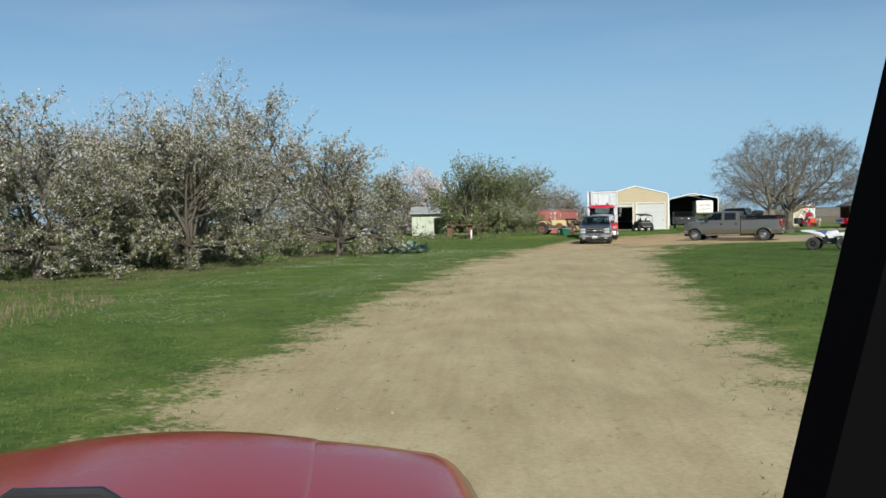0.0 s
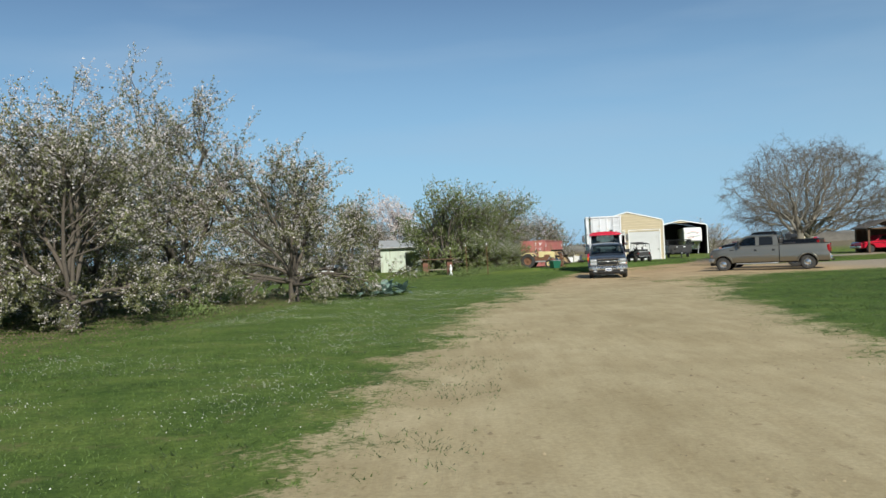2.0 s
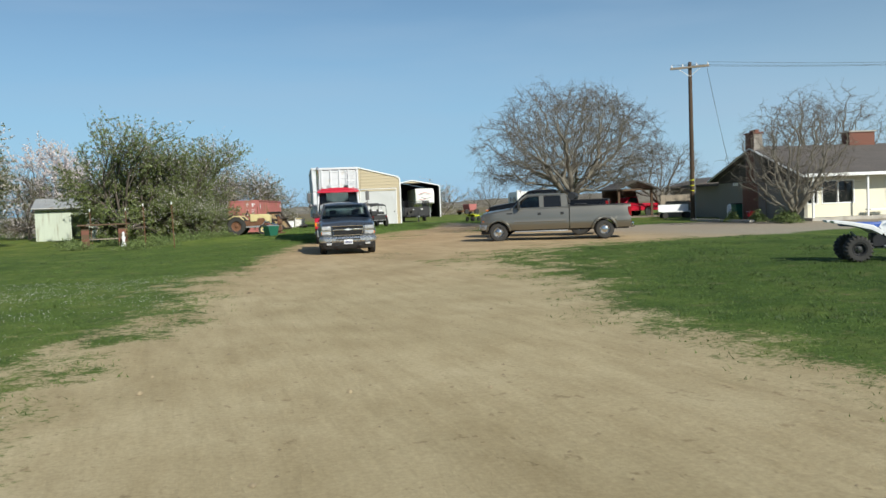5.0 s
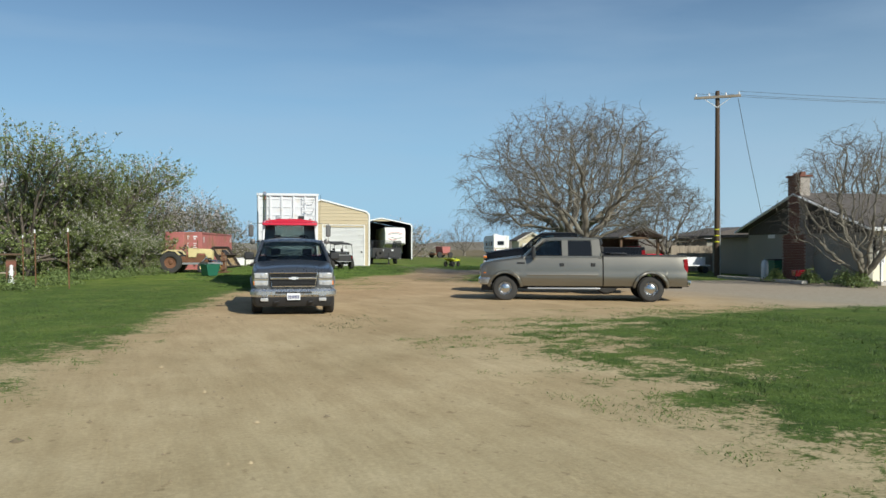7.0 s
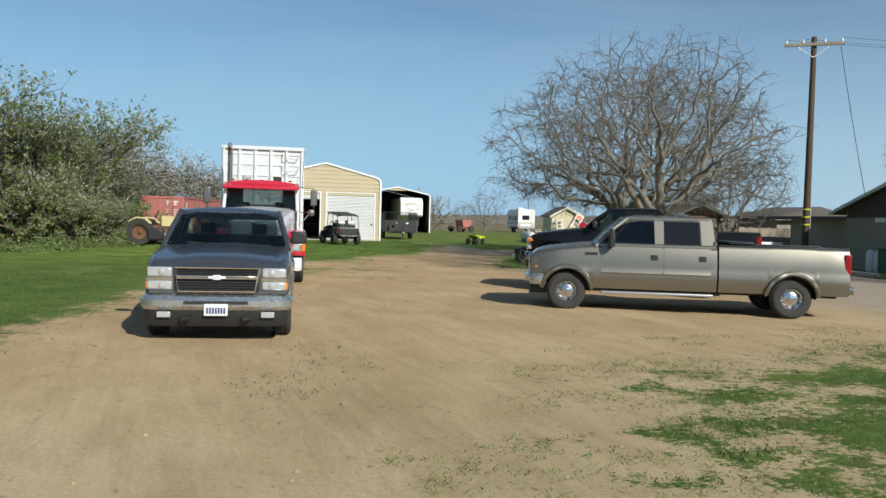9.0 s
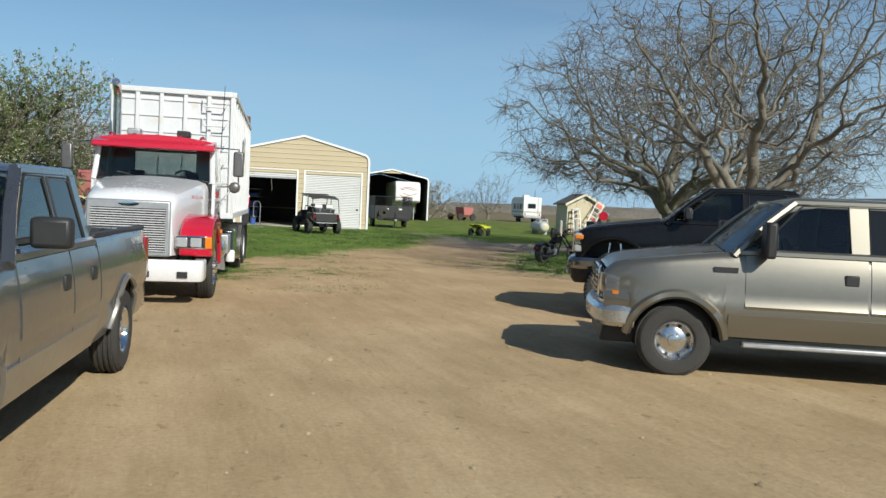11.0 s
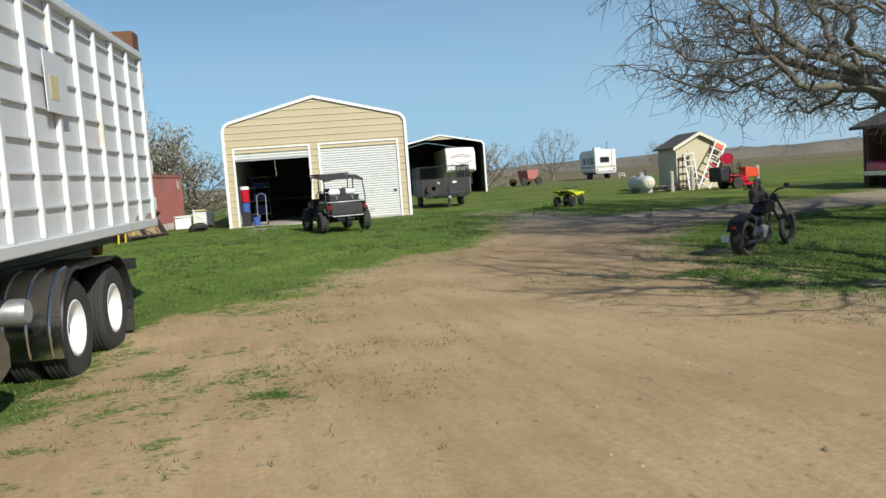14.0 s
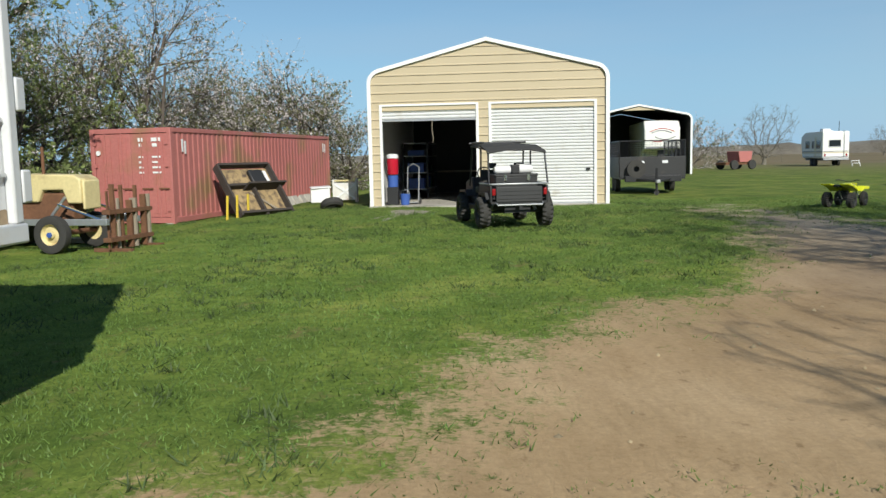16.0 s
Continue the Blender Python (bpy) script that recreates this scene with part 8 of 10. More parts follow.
# ---------------------------------------------------------------- small vehicles
def utility_vehicle():
    v = thing("utility_vehicle", frame_at((17.76, 81.62), (-0.12, 0.993), gz(80)), "black side-by-side utility vehicle with a cloth canopy facing the garage", "utility vehicle")
    bk, iron = M["black_plastic"], M["black_iron"]
    for sg in (-1, 1):
        for x in (0.45, 2.40):
            wheel(v, x, sg * 0.68, 0.33, 0.33, 0.25, 0.16, "quad")
            part("fender", prism([(x - 0.40, 0.60), (x - 0.30, 0.74), (x + 0.30, 0.76), (x + 0.40, 0.62), (x + 0.3, 0.70), (x - 0.3, 0.69)], sg * 0.50 if sg > 0 else -0.70, 0.70 if sg > 0 else -0.50), bk, v)
            part("suspension_arm", rod((x, sg * 0.25, 0.36), (x, sg * 0.58, 0.32), 0.022, 0.022, 6), iron, v)
            part("spring", rod((x - 0.05, sg * 0.50, 0.36), (x - 0.12, sg * 0.36, 0.66), 0.035, 0.03, 8), M["galv"], v)
        part("roll_bar", pipe([(0.92, sg * 0.62, 0.85), (1.12, sg * 0.60, 1.70), (1.2, sg * 0.60, 1.74), (2.5, sg * 0.60, 1.64), (2.66, sg * 0.61, 1.55), (2.80, sg * 0.63, 0.92)], 0.019, 8), iron, v)
        part("roll_bar", pipe([(1.78, sg * 0.56, 0.8), (1.80, sg * 0.56, 1.70)], 0.019, 8), iron, v)
        part("tail_lamp", box(2.86, 2.89, sg * 0.55 - 0.035, sg * 0.55 + 0.035, 0.70, 0.84), M["red_lens"], v, "red tail lamp", bevel=0.01)
        part("rocker", box(0.8, 2.1, sg * 0.56 - 0.08, sg * 0.56 + 0.08, 0.33, 0.45), bk, v, bevel=0.02)
        part("head_lamp", box(0.05, 0.09, sg * 0.42 - 0.09, sg * 0.42 + 0.09, 0.82, 0.93), M["lamp_glass"], v)
        part("bed_side", box(1.85, 2.85, sg * 0.60 - 0.025, sg * 0.60 + 0.025, 0.55, 0.90), bk, v, bevel=0.015)
    part("body", prism([(0.05, 0.50), (0.05, 0.92), (0.75, 1.05), (0.85, 0.60), (1.65, 0.58), (1.65, 0.35), (0.3, 0.35)], -0.53, 0.53), bk, v, bevel=0.04)
    bm = prism([(1.06, 1.755), (1.2, 1.785), (2.0, 1.745), (2.62, 1.655), (2.74, 1.60), (2.73, 1.585), (2.60, 1.64), (2.0, 1.72), (1.2, 1.76), (1.06, 1.735)], -0.63, 0.63)
    slice_up(bm, 1, [-0.45, -0.22, 0.0, 0.22, 0.45])
    for q in bm.verts:
        q.co.z += 0.035 * (1 - (q.co.y / 0.63) ** 2) - 0.03 * math.sin(4 * abs(q.co.y) + 2 * q.co.x) ** 2
    part("canopy", bm, M["seat"], v, "dusty dark cloth canopy")
    part("canopy_bar", rod((1.08, -0.66, 1.80), (1.08, 0.66, 1.82), 0.026, 0.026, 8), iron, v)
    part("canopy_bar", rod((1.25, -0.62, 1.81), (2.2, -0.60, 1.80), 0.022, 0.022, 8), iron, v)
    part("bench_seat", box(1.25, 1.70, -0.58, 0.58, 0.70, 0.84), M["seat"], v, bevel=0.04)
    for y in (-0.30, 0.30):
        part("seat_back", box(1.68, 1.79, y - 0.26, y + 0.26, 0.84, 1.22), M["seat"], v, bevel=0.05)
        part("head_rest", box(1.70, 1.77, y - 0.10, y + 0.10, 1.24, 1.36), M["seat"], v, bevel=0.03)
    part("cargo_bed", box(1.85, 2.85, -0.60, 0.60, 0.52, 0.57), bk, v)
    tg = part("tailgate", box(2.82, 2.87, -0.50, 0.50, 0.55, 0.88), M["grey_plastic"], v, "scuffed dark tailgate", bevel=0.02)
    for z in (0.62, 0.70, 0.78):
        part("ridge", box(2.868, 2.882, -0.46, 0.46, z, z + 0.025), M["grey_plastic"], tg)
    part("rack_bar", pipe([(1.9, -0.62, 0.93), (2.84, -0.62, 0.93), (2.86, -0.58, 0.93), (2.86, 0.58, 0.93), (2.84, 0.62, 0.93), (1.9, 0.62, 0.93)], 0.018, 8), M["galv"], v)
    part("bed_front", box(1.83, 1.88, -0.60, 0.60, 0.55, 0.95), bk, v)
    part("step_bar", pipe([(2.86, -0.50, 0.54), (2.92, -0.48, 0.50), (2.92, 0.48, 0.50), (2.86, 0.50, 0.54)], 0.018, 8), M["galv"], v)
    part("tow_hitch", box(2.7, 2.98, -0.035, 0.035, 0.40, 0.47), iron, v)
    part("chassis", box(0.3, 2.7, -0.28, 0.28, 0.32, 0.52), iron, v)
    for x in (0.45, 2.40):
        part("axle", rod((x, -0.56, 0.33), (x, 0.56, 0.33), 0.03, 0.03, 8), iron, v)
    steering_wheel(v, 1.02, -0.3, 1.12, 0.16)
    m = v.matrix_world
    lk = thing("tool_chest", m @ pose(2.36, 0.0, 0.572), "low black chest in the cargo bed", "chest")
    part("case", box(-0.28, 0.30, -0.46, 0.46, 0, 0.52), bk, lk, bevel=0.03)
    part("lid", box(-0.29, 0.31, -0.47, 0.47, 0.50, 0.56), M["grey_plastic"], lk, bevel=0.02)
    for y in (-0.25, 0.25):
        part("latch", box(0.308, 0.325, y - 0.03, y + 0.03, 0.42, 0.55), M["chrome"], lk)
    for y, r in ((-0.18, 0.085), (0.26, 0.10)):
        r_ = thing("rolled_bag", m @ pose(2.25, y, 1.132), "pale rolled bag on the chest in the cargo bed", "bag", "bags in the cargo bed")
        part("roll", lathe([(0, -0.2), (r * 0.7, -0.2), (r, -0.15), (r * 1.05, 0), (r, 0.15), (r * 0.7, 0.2), (0, 0.2)], m=Matrix.Translation((0, 0, r)), seg=16), M["white_plastic"], r_)
    bx = thing("small_case", m @ pose(2.28, 0.06, 1.132), "small black case on the chest", "case")
    part("case", box(-0.1, 0.1, -0.09, 0.09, 0, 0.19), bk, bx, bevel=0.02)


utility_vehicle()


def quad_bike(name, m, label, paint, seatm, scale=1.0, group=""):
    q = thing(name, m, label, "quad bike", group)
    s = scale
    for sg in (-1, 1):
        wheel(q, 0.32 * s, sg * 0.42 * s, 0.26 * s, 0.26 * s, 0.18 * s, 0.13 * s, "quad")
        wheel(q, 1.46 * s, sg * 0.40 * s, 0.27 * s, 0.27 * s, 0.25 * s, 0.13 * s, "quad")
        ol = [(-0.04, 0.62), (0.02, 0.70), (0.5, 0.72), (0.70, 0.54), (0.5, 0.60), (0.12, 0.58)]
        part("front_fender", prism([(x * s, z * s) for x, z in ol], sg * 0.20 * s if sg > 0 else -0.50 * s, 0.50 * s if sg > 0 else -0.20 * s), paint, q, bevel=0.012)
        ol = [(1.0, 0.60), (1.2, 0.74), (1.62, 0.82), (1.92, 0.84), (1.90, 0.79), (1.60, 0.74), (1.22, 0.64), (1.05, 0.54)]
        part("rear_fender", prism([(x * s, z * s) for x, z in ol], sg * 0.14 * s if sg > 0 else -0.48 * s, 0.48 * s if sg > 0 else -0.14 * s), paint, q, bevel=0.012)
        part("side_panel", prism([(0.55 * s, 0.52 * s), (0.75 * s, 0.74 * s), (1.02 * s, 0.70 * s), (0.9 * s, 0.5 * s)], sg * 0.13 * s, sg * 0.17 * s), paint, q)
        part("wishbone", rod((0.5 * s, sg * 0.1 * s, 0.32 * s), (0.32 * s, sg * 0.36 * s, 0.27 * s), 0.016 * s, 0.016 * s, 6), M["galv"], q)
        part("shock_absorber", rod((0.35 * s, sg * 0.3 * s, 0.3 * s), (0.48 * s, sg * 0.14 * s, 0.6 * s), 0.03 * s, 0.025 * s, 8), M["galv"], q)
        part("grip", rod((0.66 * s, sg * 0.26 * s, 0.93 * s), (0.72 * s, sg * 0.40 * s, 0.92 * s), 0.018 * s, 0.018 * s, 8), M["black_plastic"], q)
        part("foot_peg", box(0.8 * s, 0.95 * s, sg * 0.2 * s - 0.06 * s, sg * 0.2 * s + 0.06 * s, 0.3 * s, 0.33 * s), M["galv"], q)
    part("tank_cover", prism([(0.45 * s, 0.60 * s), (0.62 * s, 0.82 * s), (0.95 * s, 0.80 * s), (1.05 * s, 0.66 * s), (0.8 * s, 0.55 * s)], -0.14 * s, 0.14 * s), paint, q, bevel=0.03 * s)
    part("saddle", prism([(0.92 * s, 0.78 * s), (1.7 * s, 0.80 * s), (1.72 * s, 0.72 * s), (0.95 * s, 0.66 * s)], -0.13 * s, 0.13 * s), seatm, q, bevel=0.03 * s)
    part("handlebar", pipe([(0.66 * s, -0.30 * s, 0.93 * s), (0.62 * s, -0.1 * s, 0.88 * s), (0.62 * s, 0.1 * s, 0.88 * s), (0.66 * s, 0.30 * s, 0.93 * s)], 0.013 * s, 6), M["black_iron"], q)
    part("engine", box(0.62 * s, 1.15 * s, -0.14 * s, 0.14 * s, 0.28 * s, 0.56 * s), M["black_iron"], q, bevel=0.03 * s)
    part("frame", pipe([(0.3 * s, 0, 0.42 * s), (0.62 * s, 0, 0.26 * s), (1.2 * s, 0, 0.28 * s), (1.5 * s, 0, 0.60 * s)], 0.022 * s, 6), M["galv"], q)
    part("rear_axle", rod((1.46 * s, -0.36 * s, 0.27 * s), (1.46 * s, 0.36 * s, 0.27 * s), 0.03 * s, 0.03 * s, 8), M["black_iron"], q)
    part("number_plate", prism([(0.06 * s, 0.62 * s), (0.02 * s, 0.80 * s), (0.05 * s, 0.80 * s), (0.09 * s, 0.62 * s)], -0.1 * s, 0.1 * s), paint, q)
    part("head_lamp", box(0.2 * s, 0.26 * s, -0.09 * s, 0.09 * s, 0.66 * s, 0.76 * s), M["lamp_glass"], q, bevel=0.01)
    return q


quad_bike("white_quad_bike", frame_at((17.95, 30.6), (0.85, -0.53), -0.01), "white sport quad bike with a blue seat on the lawn", M["white_plastic"], M["blue_plastic"], 1.1)
quad_bike("yellow_quad_bike", frame_at((27.7, 82.9), (0.75, 0.66), gz(83)), "small bright yellow quad bike in the grass", M["yellow"], M["black_plastic"], 0.74)


def motorcycle():
    b = thing("motorcycle", frame_at((23.75, 66.07), (0.87, 0.49), 0.0) @ Matrix.Scale(0.87, 4), "black chopper motorcycle with a wide rear tyre under the tree", "motorcycle")
    bk, cr = M["black_paint"], M["black_iron"]

    def bike_wheel(x, r, w, name):
        wh = new("wheel")
        wh.parent = b
        wh.matrix_local = pose(x, 0, r)
        part("tyre", lathe([(r * 0.74, -w * 0.45), (r * 0.9, -w / 2), (r * 0.98, -w * 0.3), (r, 0), (r * 0.98, w * 0.3), (r * 0.9, w / 2), (r * 0.74, w * 0.45)], seg=32), M["black_rubber"], wh)
        part("rim", lathe([(r * 0.75, -w * 0.4), (r * 0.68, -w * 0.3), (r * 0.68, w * 0.3), (r * 0.75, w * 0.4)], seg=32), cr, wh)
        bm = bmesh.new()
        for k in range(16):
            a = 2 * math.pi * k / 16
            rod((0.03 * math.cos(a), 0.03 * (-1) ** k, 0.03 * math.sin(a)), (r * 0.7 * math.cos(a), 0, r * 0.7 * math.sin(a)), 0.006, 0.006, 4, bm)
        part("spokes", bm, cr, wh)
        part("hub", lathe([(0, -0.07), (0.05, -0.07), (0.05, 0.07), (0, 0.07)], seg=12), cr, wh)

    bike_wheel(0.0, 0.35, 0.11, "front")
    bike_wheel(2.05, 0.33, 0.24, "rear")
    for sg in (-1, 1):
        part("fork", rod((0.0, sg * 0.09, 0.35), (0.80, sg * 0.09, 1.05), 0.024, 0.026, 8), M["black_iron"], b)
        part("handlebar", pipe([(0.80, sg * 0.02, 1.04), (0.82, sg * 0.13, 1.14), (0.92, sg * 0.34, 1.20), (1.1, sg * 0.38, 1.18)], 0.016, 6), cr, b)
        part("swing_arm", rod((1.45, sg * 0.12, 0.36), (2.05, sg * 0.15, 0.33), 0.03, 0.03, 8), bk, b)
        part("shock_absorber", rod((1.98, sg * 0.16, 0.36), (1.75, sg * 0.14, 0.66), 0.028, 0.022, 8), cr, b)
        part("mirror", box(0.88, 0.9, sg * 0.36 - 0.05, sg * 0.36 + 0.05, 1.205, 1.27), cr, b)
    part("fuel_tank", prism([(0.84, 0.84), (0.92, 0.98), (1.2, 0.95), (1.5, 0.76), (1.4, 0.70), (1.0, 0.72)], -0.14, 0.14), bk, b, "glossy black fuel tank", bevel=0.05, segments=3)
    part("saddle", prism([(1.48, 0.70), (1.58, 0.62), (1.86, 0.64), (1.98, 0.74), (1.94, 0.78), (1.84, 0.70), (1.62, 0.70)], -0.15, 0.15), M["black_plastic"], b, bevel=0.03)
    part("rear_fender", prism([(1.75, 0.60), (1.85, 0.72), (2.08, 0.75), (2.32, 0.66), (2.44, 0.48), (2.40, 0.48), (2.28, 0.62), (2.06, 0.71), (1.88, 0.68), (1.8, 0.58)], -0.14, 0.14), bk, b)
    part("tail_lamp", box(2.41, 2.44, -0.03, 0.03, 0.53, 0.57), M["red_lens"], b)
    for x, tilt in ((1.22, -22), (1.42, 22)):
        part("cylinder", rod((1.32, 0, 0.42), (1.32 + 0.24 * math.sin(radians(tilt)), 0, 0.68), 0.075, 0.085, 12), cr, b)
    part("crankcase", lathe([(0, -0.15), (0.14, -0.15), (0.16, -0.1), (0.16, 0.1), (0.14, 0.15), (0, 0.15)], m=Matrix.Translation((1.34, 0, 0.36)), seg=18), M["galv"], b)
    part("exhaust", pipe([(1.2, 0.12, 0.56), (1.3, 0.2, 0.32), (1.6, 0.22, 0.25), (2.35, 0.22, 0.28)], 0.035, 8), cr, b)
    part("frame", pipe([(0.76, 0, 0.98), (1.0, 0, 0.22), (1.6, 0, 0.22), (1.75, 0, 0.62), (1.0, 0, 0.9)], 0.022, 6), bk, b)
    part("head_lamp", lathe([(0, -0.08), (0.06, -0.08), (0.085, 0.04), (0, 0.05)], m=Matrix.Translation((0.62, 0, 0.98)) @ Matrix.Rotation(math.pi / 2, 4, "Z"), seg=14), cr, b)
    part("kick_stand", rod((1.5, -0.12, 0.26), (1.42, -0.34, 0.0), 0.014, 0.014, 6), M["black_iron"], b)
    part("number_plate", box(2.3, 2.31, -0.30, -0.16, 0.28, 0.42), M["plate"], b)
    # jacket thrown over the bars
    j = thing("jacket", b.matrix_world @ pose(1.12, -0.12, 0.93), "black cloth cover draped over the handlebar", "jacket")
    bm = bmesh.new()
    bmesh.ops.create_icosphere(bm, subdivisions=3, radius=0.17, matrix=Matrix.Translation((0.0, 0, 0.13)) @ Matrix.Diagonal((0.8, 0.9, 1.2, 1)))
    for vv in bm.verts:
        vv.co += Vector((noise.noise(vv.co * 6), noise.noise(vv.co * 6 + Vector((7, 0, 0))), noise.noise(vv.co * 5 + Vector((0, 9, 0))))) * 0.05
    part("cloth", bm, M["seat"], j)


motorcycle()


# ---------------------------------------------------------------- trailers, caravans and machines further back
def fifth_wheel():
    c = bpy.data.objects["carport"].matrix_world
    v = thing("caravan", c @ pose(1.62, 0.15, 0), "white travel trailer with pinkish swooshes parked under the carport", "caravan")
    # local: y runs back
    turn = Matrix.Rotation(math.pi / 2, 4, "Z") @ Matrix.Diagonal((1, -1, 1, 1))
    ol = [(0, 1.75), (0, 3.2), (0.5, 3.75), (9.0, 3.75), (9.0, 0.7), (2.3, 0.7), (2.3, 1.55)]
    part("shell", prism(ol, -1.22, 1.22, m=turn), M["rv_white"], v, bevel=0.12, segments=3)
    for k, (x0, x1, z, rise, mt) in enumerate(((-0.85, 0.85, 2.95, 0.24, "ink_red"), (-0.75, 0.65, 2.86, 0.18, "ink_grey"), (-0.5, 0.9, 2.62, -0.20, "ink_grey"), (-0.8, 0.2, 2.42, -0.16, "ink_red"))):
        pts = [(x0 + (x1 - x0) * t / 10, -0.006, z + rise * math.sin(math.pi * t / 10)) for t in range(11)]
        part("swoosh", pipe(pts, 0.03, 5), M[mt], v, "faded painted swoosh")
    part("front_trim", box(-1.1, 1.1, -0.02, 0.0, 1.80, 1.92), M["ink_grey"], v)
    part("hitch", box(-0.2, 0.2, 0.5, 1.0, 1.2, 1.75), M["black_iron"], v)
    for x in (-0.9, 0.9):
        part("jack_leg", box(x - 0.05, x + 0.05, 1.9, 2.0, 0.0, 1.6), M["galv"], v)
        for y in (6.0, 6.9):
            part("wheel", lathe([(0, -0.11), (0.2, -0.11), (0.36, -0.1), (0.36, 0.1), (0.2, 0.11), (0, 0.11)], m=Matrix.Translation((x * 1.2, y, 0.36)) @ Matrix.Rotation(math.pi / 2, 4, "Z"), seg=20), M["black_rubber"], v)
    part("lower_skirt", prism([(2.35, 0.62), (2.35, 0.9), (9.0, 0.9), (9.0, 0.62)], -1.24, 1.24, m=turn), M["ink_grey"], v)


fifth_wheel()


M["trailer_dark"] = mat("dark_trailer_paint", (0.03, 0.03, 0.031), 0.5, var=0.25, stain=(0.07, 0.06, 0.05), stain_amount=0.25)


def mesh_trailer():
    v = thing("dump_trailer", pose(25.0, 91.4, gz(91), 0, 0, AX), "dark grey steel trailer with mesh upper sides", "trailer")
    g = M["trailer_dark"]
    L, W, Z0, Z1 = 4.9, 2.35, 0.62, 1.36
    part("bed", box(-W / 2, W / 2, 0, L, Z0 - 0.08, Z0), M["black_iron"], v)
    part("front_panel", box(-W / 2, W / 2, 0, 0.05, Z0, Z1), g, v, bevel=0.01)
    part("back_panel", box(-W / 2, W / 2, L - 0.05, L, Z0, Z1), g, v, bevel=0.01)
    for s in (-1, 1):
        part("side_panel", box(s * W / 2 - 0.025, s * W / 2 + 0.025, 0.05, L - 0.05, Z0, Z1), g, v, bevel=0.01)
        for k in range(6):
            y = 0.1 + (L - 0.2) * k / 5
            part("post", box(s * W / 2 - 0.02, s * W / 2 + 0.02, y - 0.02, y + 0.02, Z1, Z1 + 0.58), M["black_iron"], v)
        part("top_bar", rod((s * W / 2, 0.05, Z1 + 0.58), (s * W / 2, L - 0.05, Z1 + 0.58), 0.022, 0.022, 6), M["black_iron"], v)
        for y in (2.2, 3.05):
            part("wheel", lathe([(0, -0.1), (0.2, -0.1), (0.36, -0.09), (0.37, 0), (0.36, 0.09), (0.2, 0.1), (0, 0.1)], m=Matrix.Translation((s * (W / 2 - 0.14), y, 0.37)) @ Matrix.Rotation(math.pi / 2, 4, "Z"), seg=20), M["black_rubber"], v)
        part("lamp", box(s * 0.85 - 0.06, s * 0.85 + 0.06, -0.03, 0.0, Z0 - 0.06, Z0 + 0.02), M["lamp_glass"], v)
    part("top_bar", rod((-W / 2, 0.05, Z1 + 0.58), (W / 2, 0.05, Z1 + 0.58), 0.022, 0.022, 6), M["black_iron"], v)
    bm = bmesh.new()
    for k in range(25):
        x = -W / 2 + W * k / 24
        rod((x, 0.05, Z1), (x, 0.05, Z1 + 0.56), 0.005, 0.005, 4, bm)
    for k in range(8):
        rod((-W / 2, 0.05, Z1 + 0.075 * k), (W / 2, 0.05, Z1 + 0.075 * k), 0.005, 0.005, 4, bm)
    for s in (-1, 1):
        for k in range(40):
            y = 0.1 + (L - 0.2) * k / 39
            rod((s * W / 2, y, Z1), (s * W / 2, y, Z1 + 0.56), 0.005, 0.005, 4, bm)
        for k in range(8):
            rod((s * W / 2, 0.05, Z1 + 0.075 * k), (s * W / 2, L - 0.05, Z1 + 0.075 * k), 0.005, 0.005, 4, bm)
    part("wire_mesh", bm, M["black_iron"], v, kind="stuff")
    part("beam", box(-1.0, 1.0, -0.25, 0.0, 0.45, 0.68), M["black_iron"], v, bevel=0.02)
    for s in (-1, 1):
        part("drawbar", rod((s * 0.7, 0.0, 0.55), (0, -1.3, 0.5), 0.05, 0.05, 6), M["black_iron"], v)
    part("jack", rod((0, -1.05, 0.05), (0, -1.05, 0.95), 0.045, 0.045, 8), M["black_iron"], v)
    part("jack_wheel", lathe([(0, -0.03), (0.09, -0.03), (0.09, 0.03), (0, 0.03)], m=Matrix.Translation((0, -1.05, 0.09)), seg=14), M["black_rubber"], v)
    part("coupler", box(-0.07, 0.07, -1.5, -1.2, 0.44, 0.56), M["galv"], v, bevel=0.02)
    part("spare_wheel", lathe([(0.1, -0.08), (0.2, -0.1), (0.33, -0.09), (0.33, 0.09), (0.2, 0.1), (0.1, 0.08)], m=Matrix.Translation((-0.6, -0.16, 0.92)), seg=20), M["black_rubber"], v)
    part("reflector", box(0.35, 0.55, -0.012, 0.0, 1.12, 1.22), M["plate"], v)
    part("reflector", lathe([(0, -0.02), (0.07, -0.02), (0.07, 0), (0, 0)], m=Matrix.Translation((-0.35, -0.01, 1.15)), seg=12), M["plate"], v)


mesh_trailer()


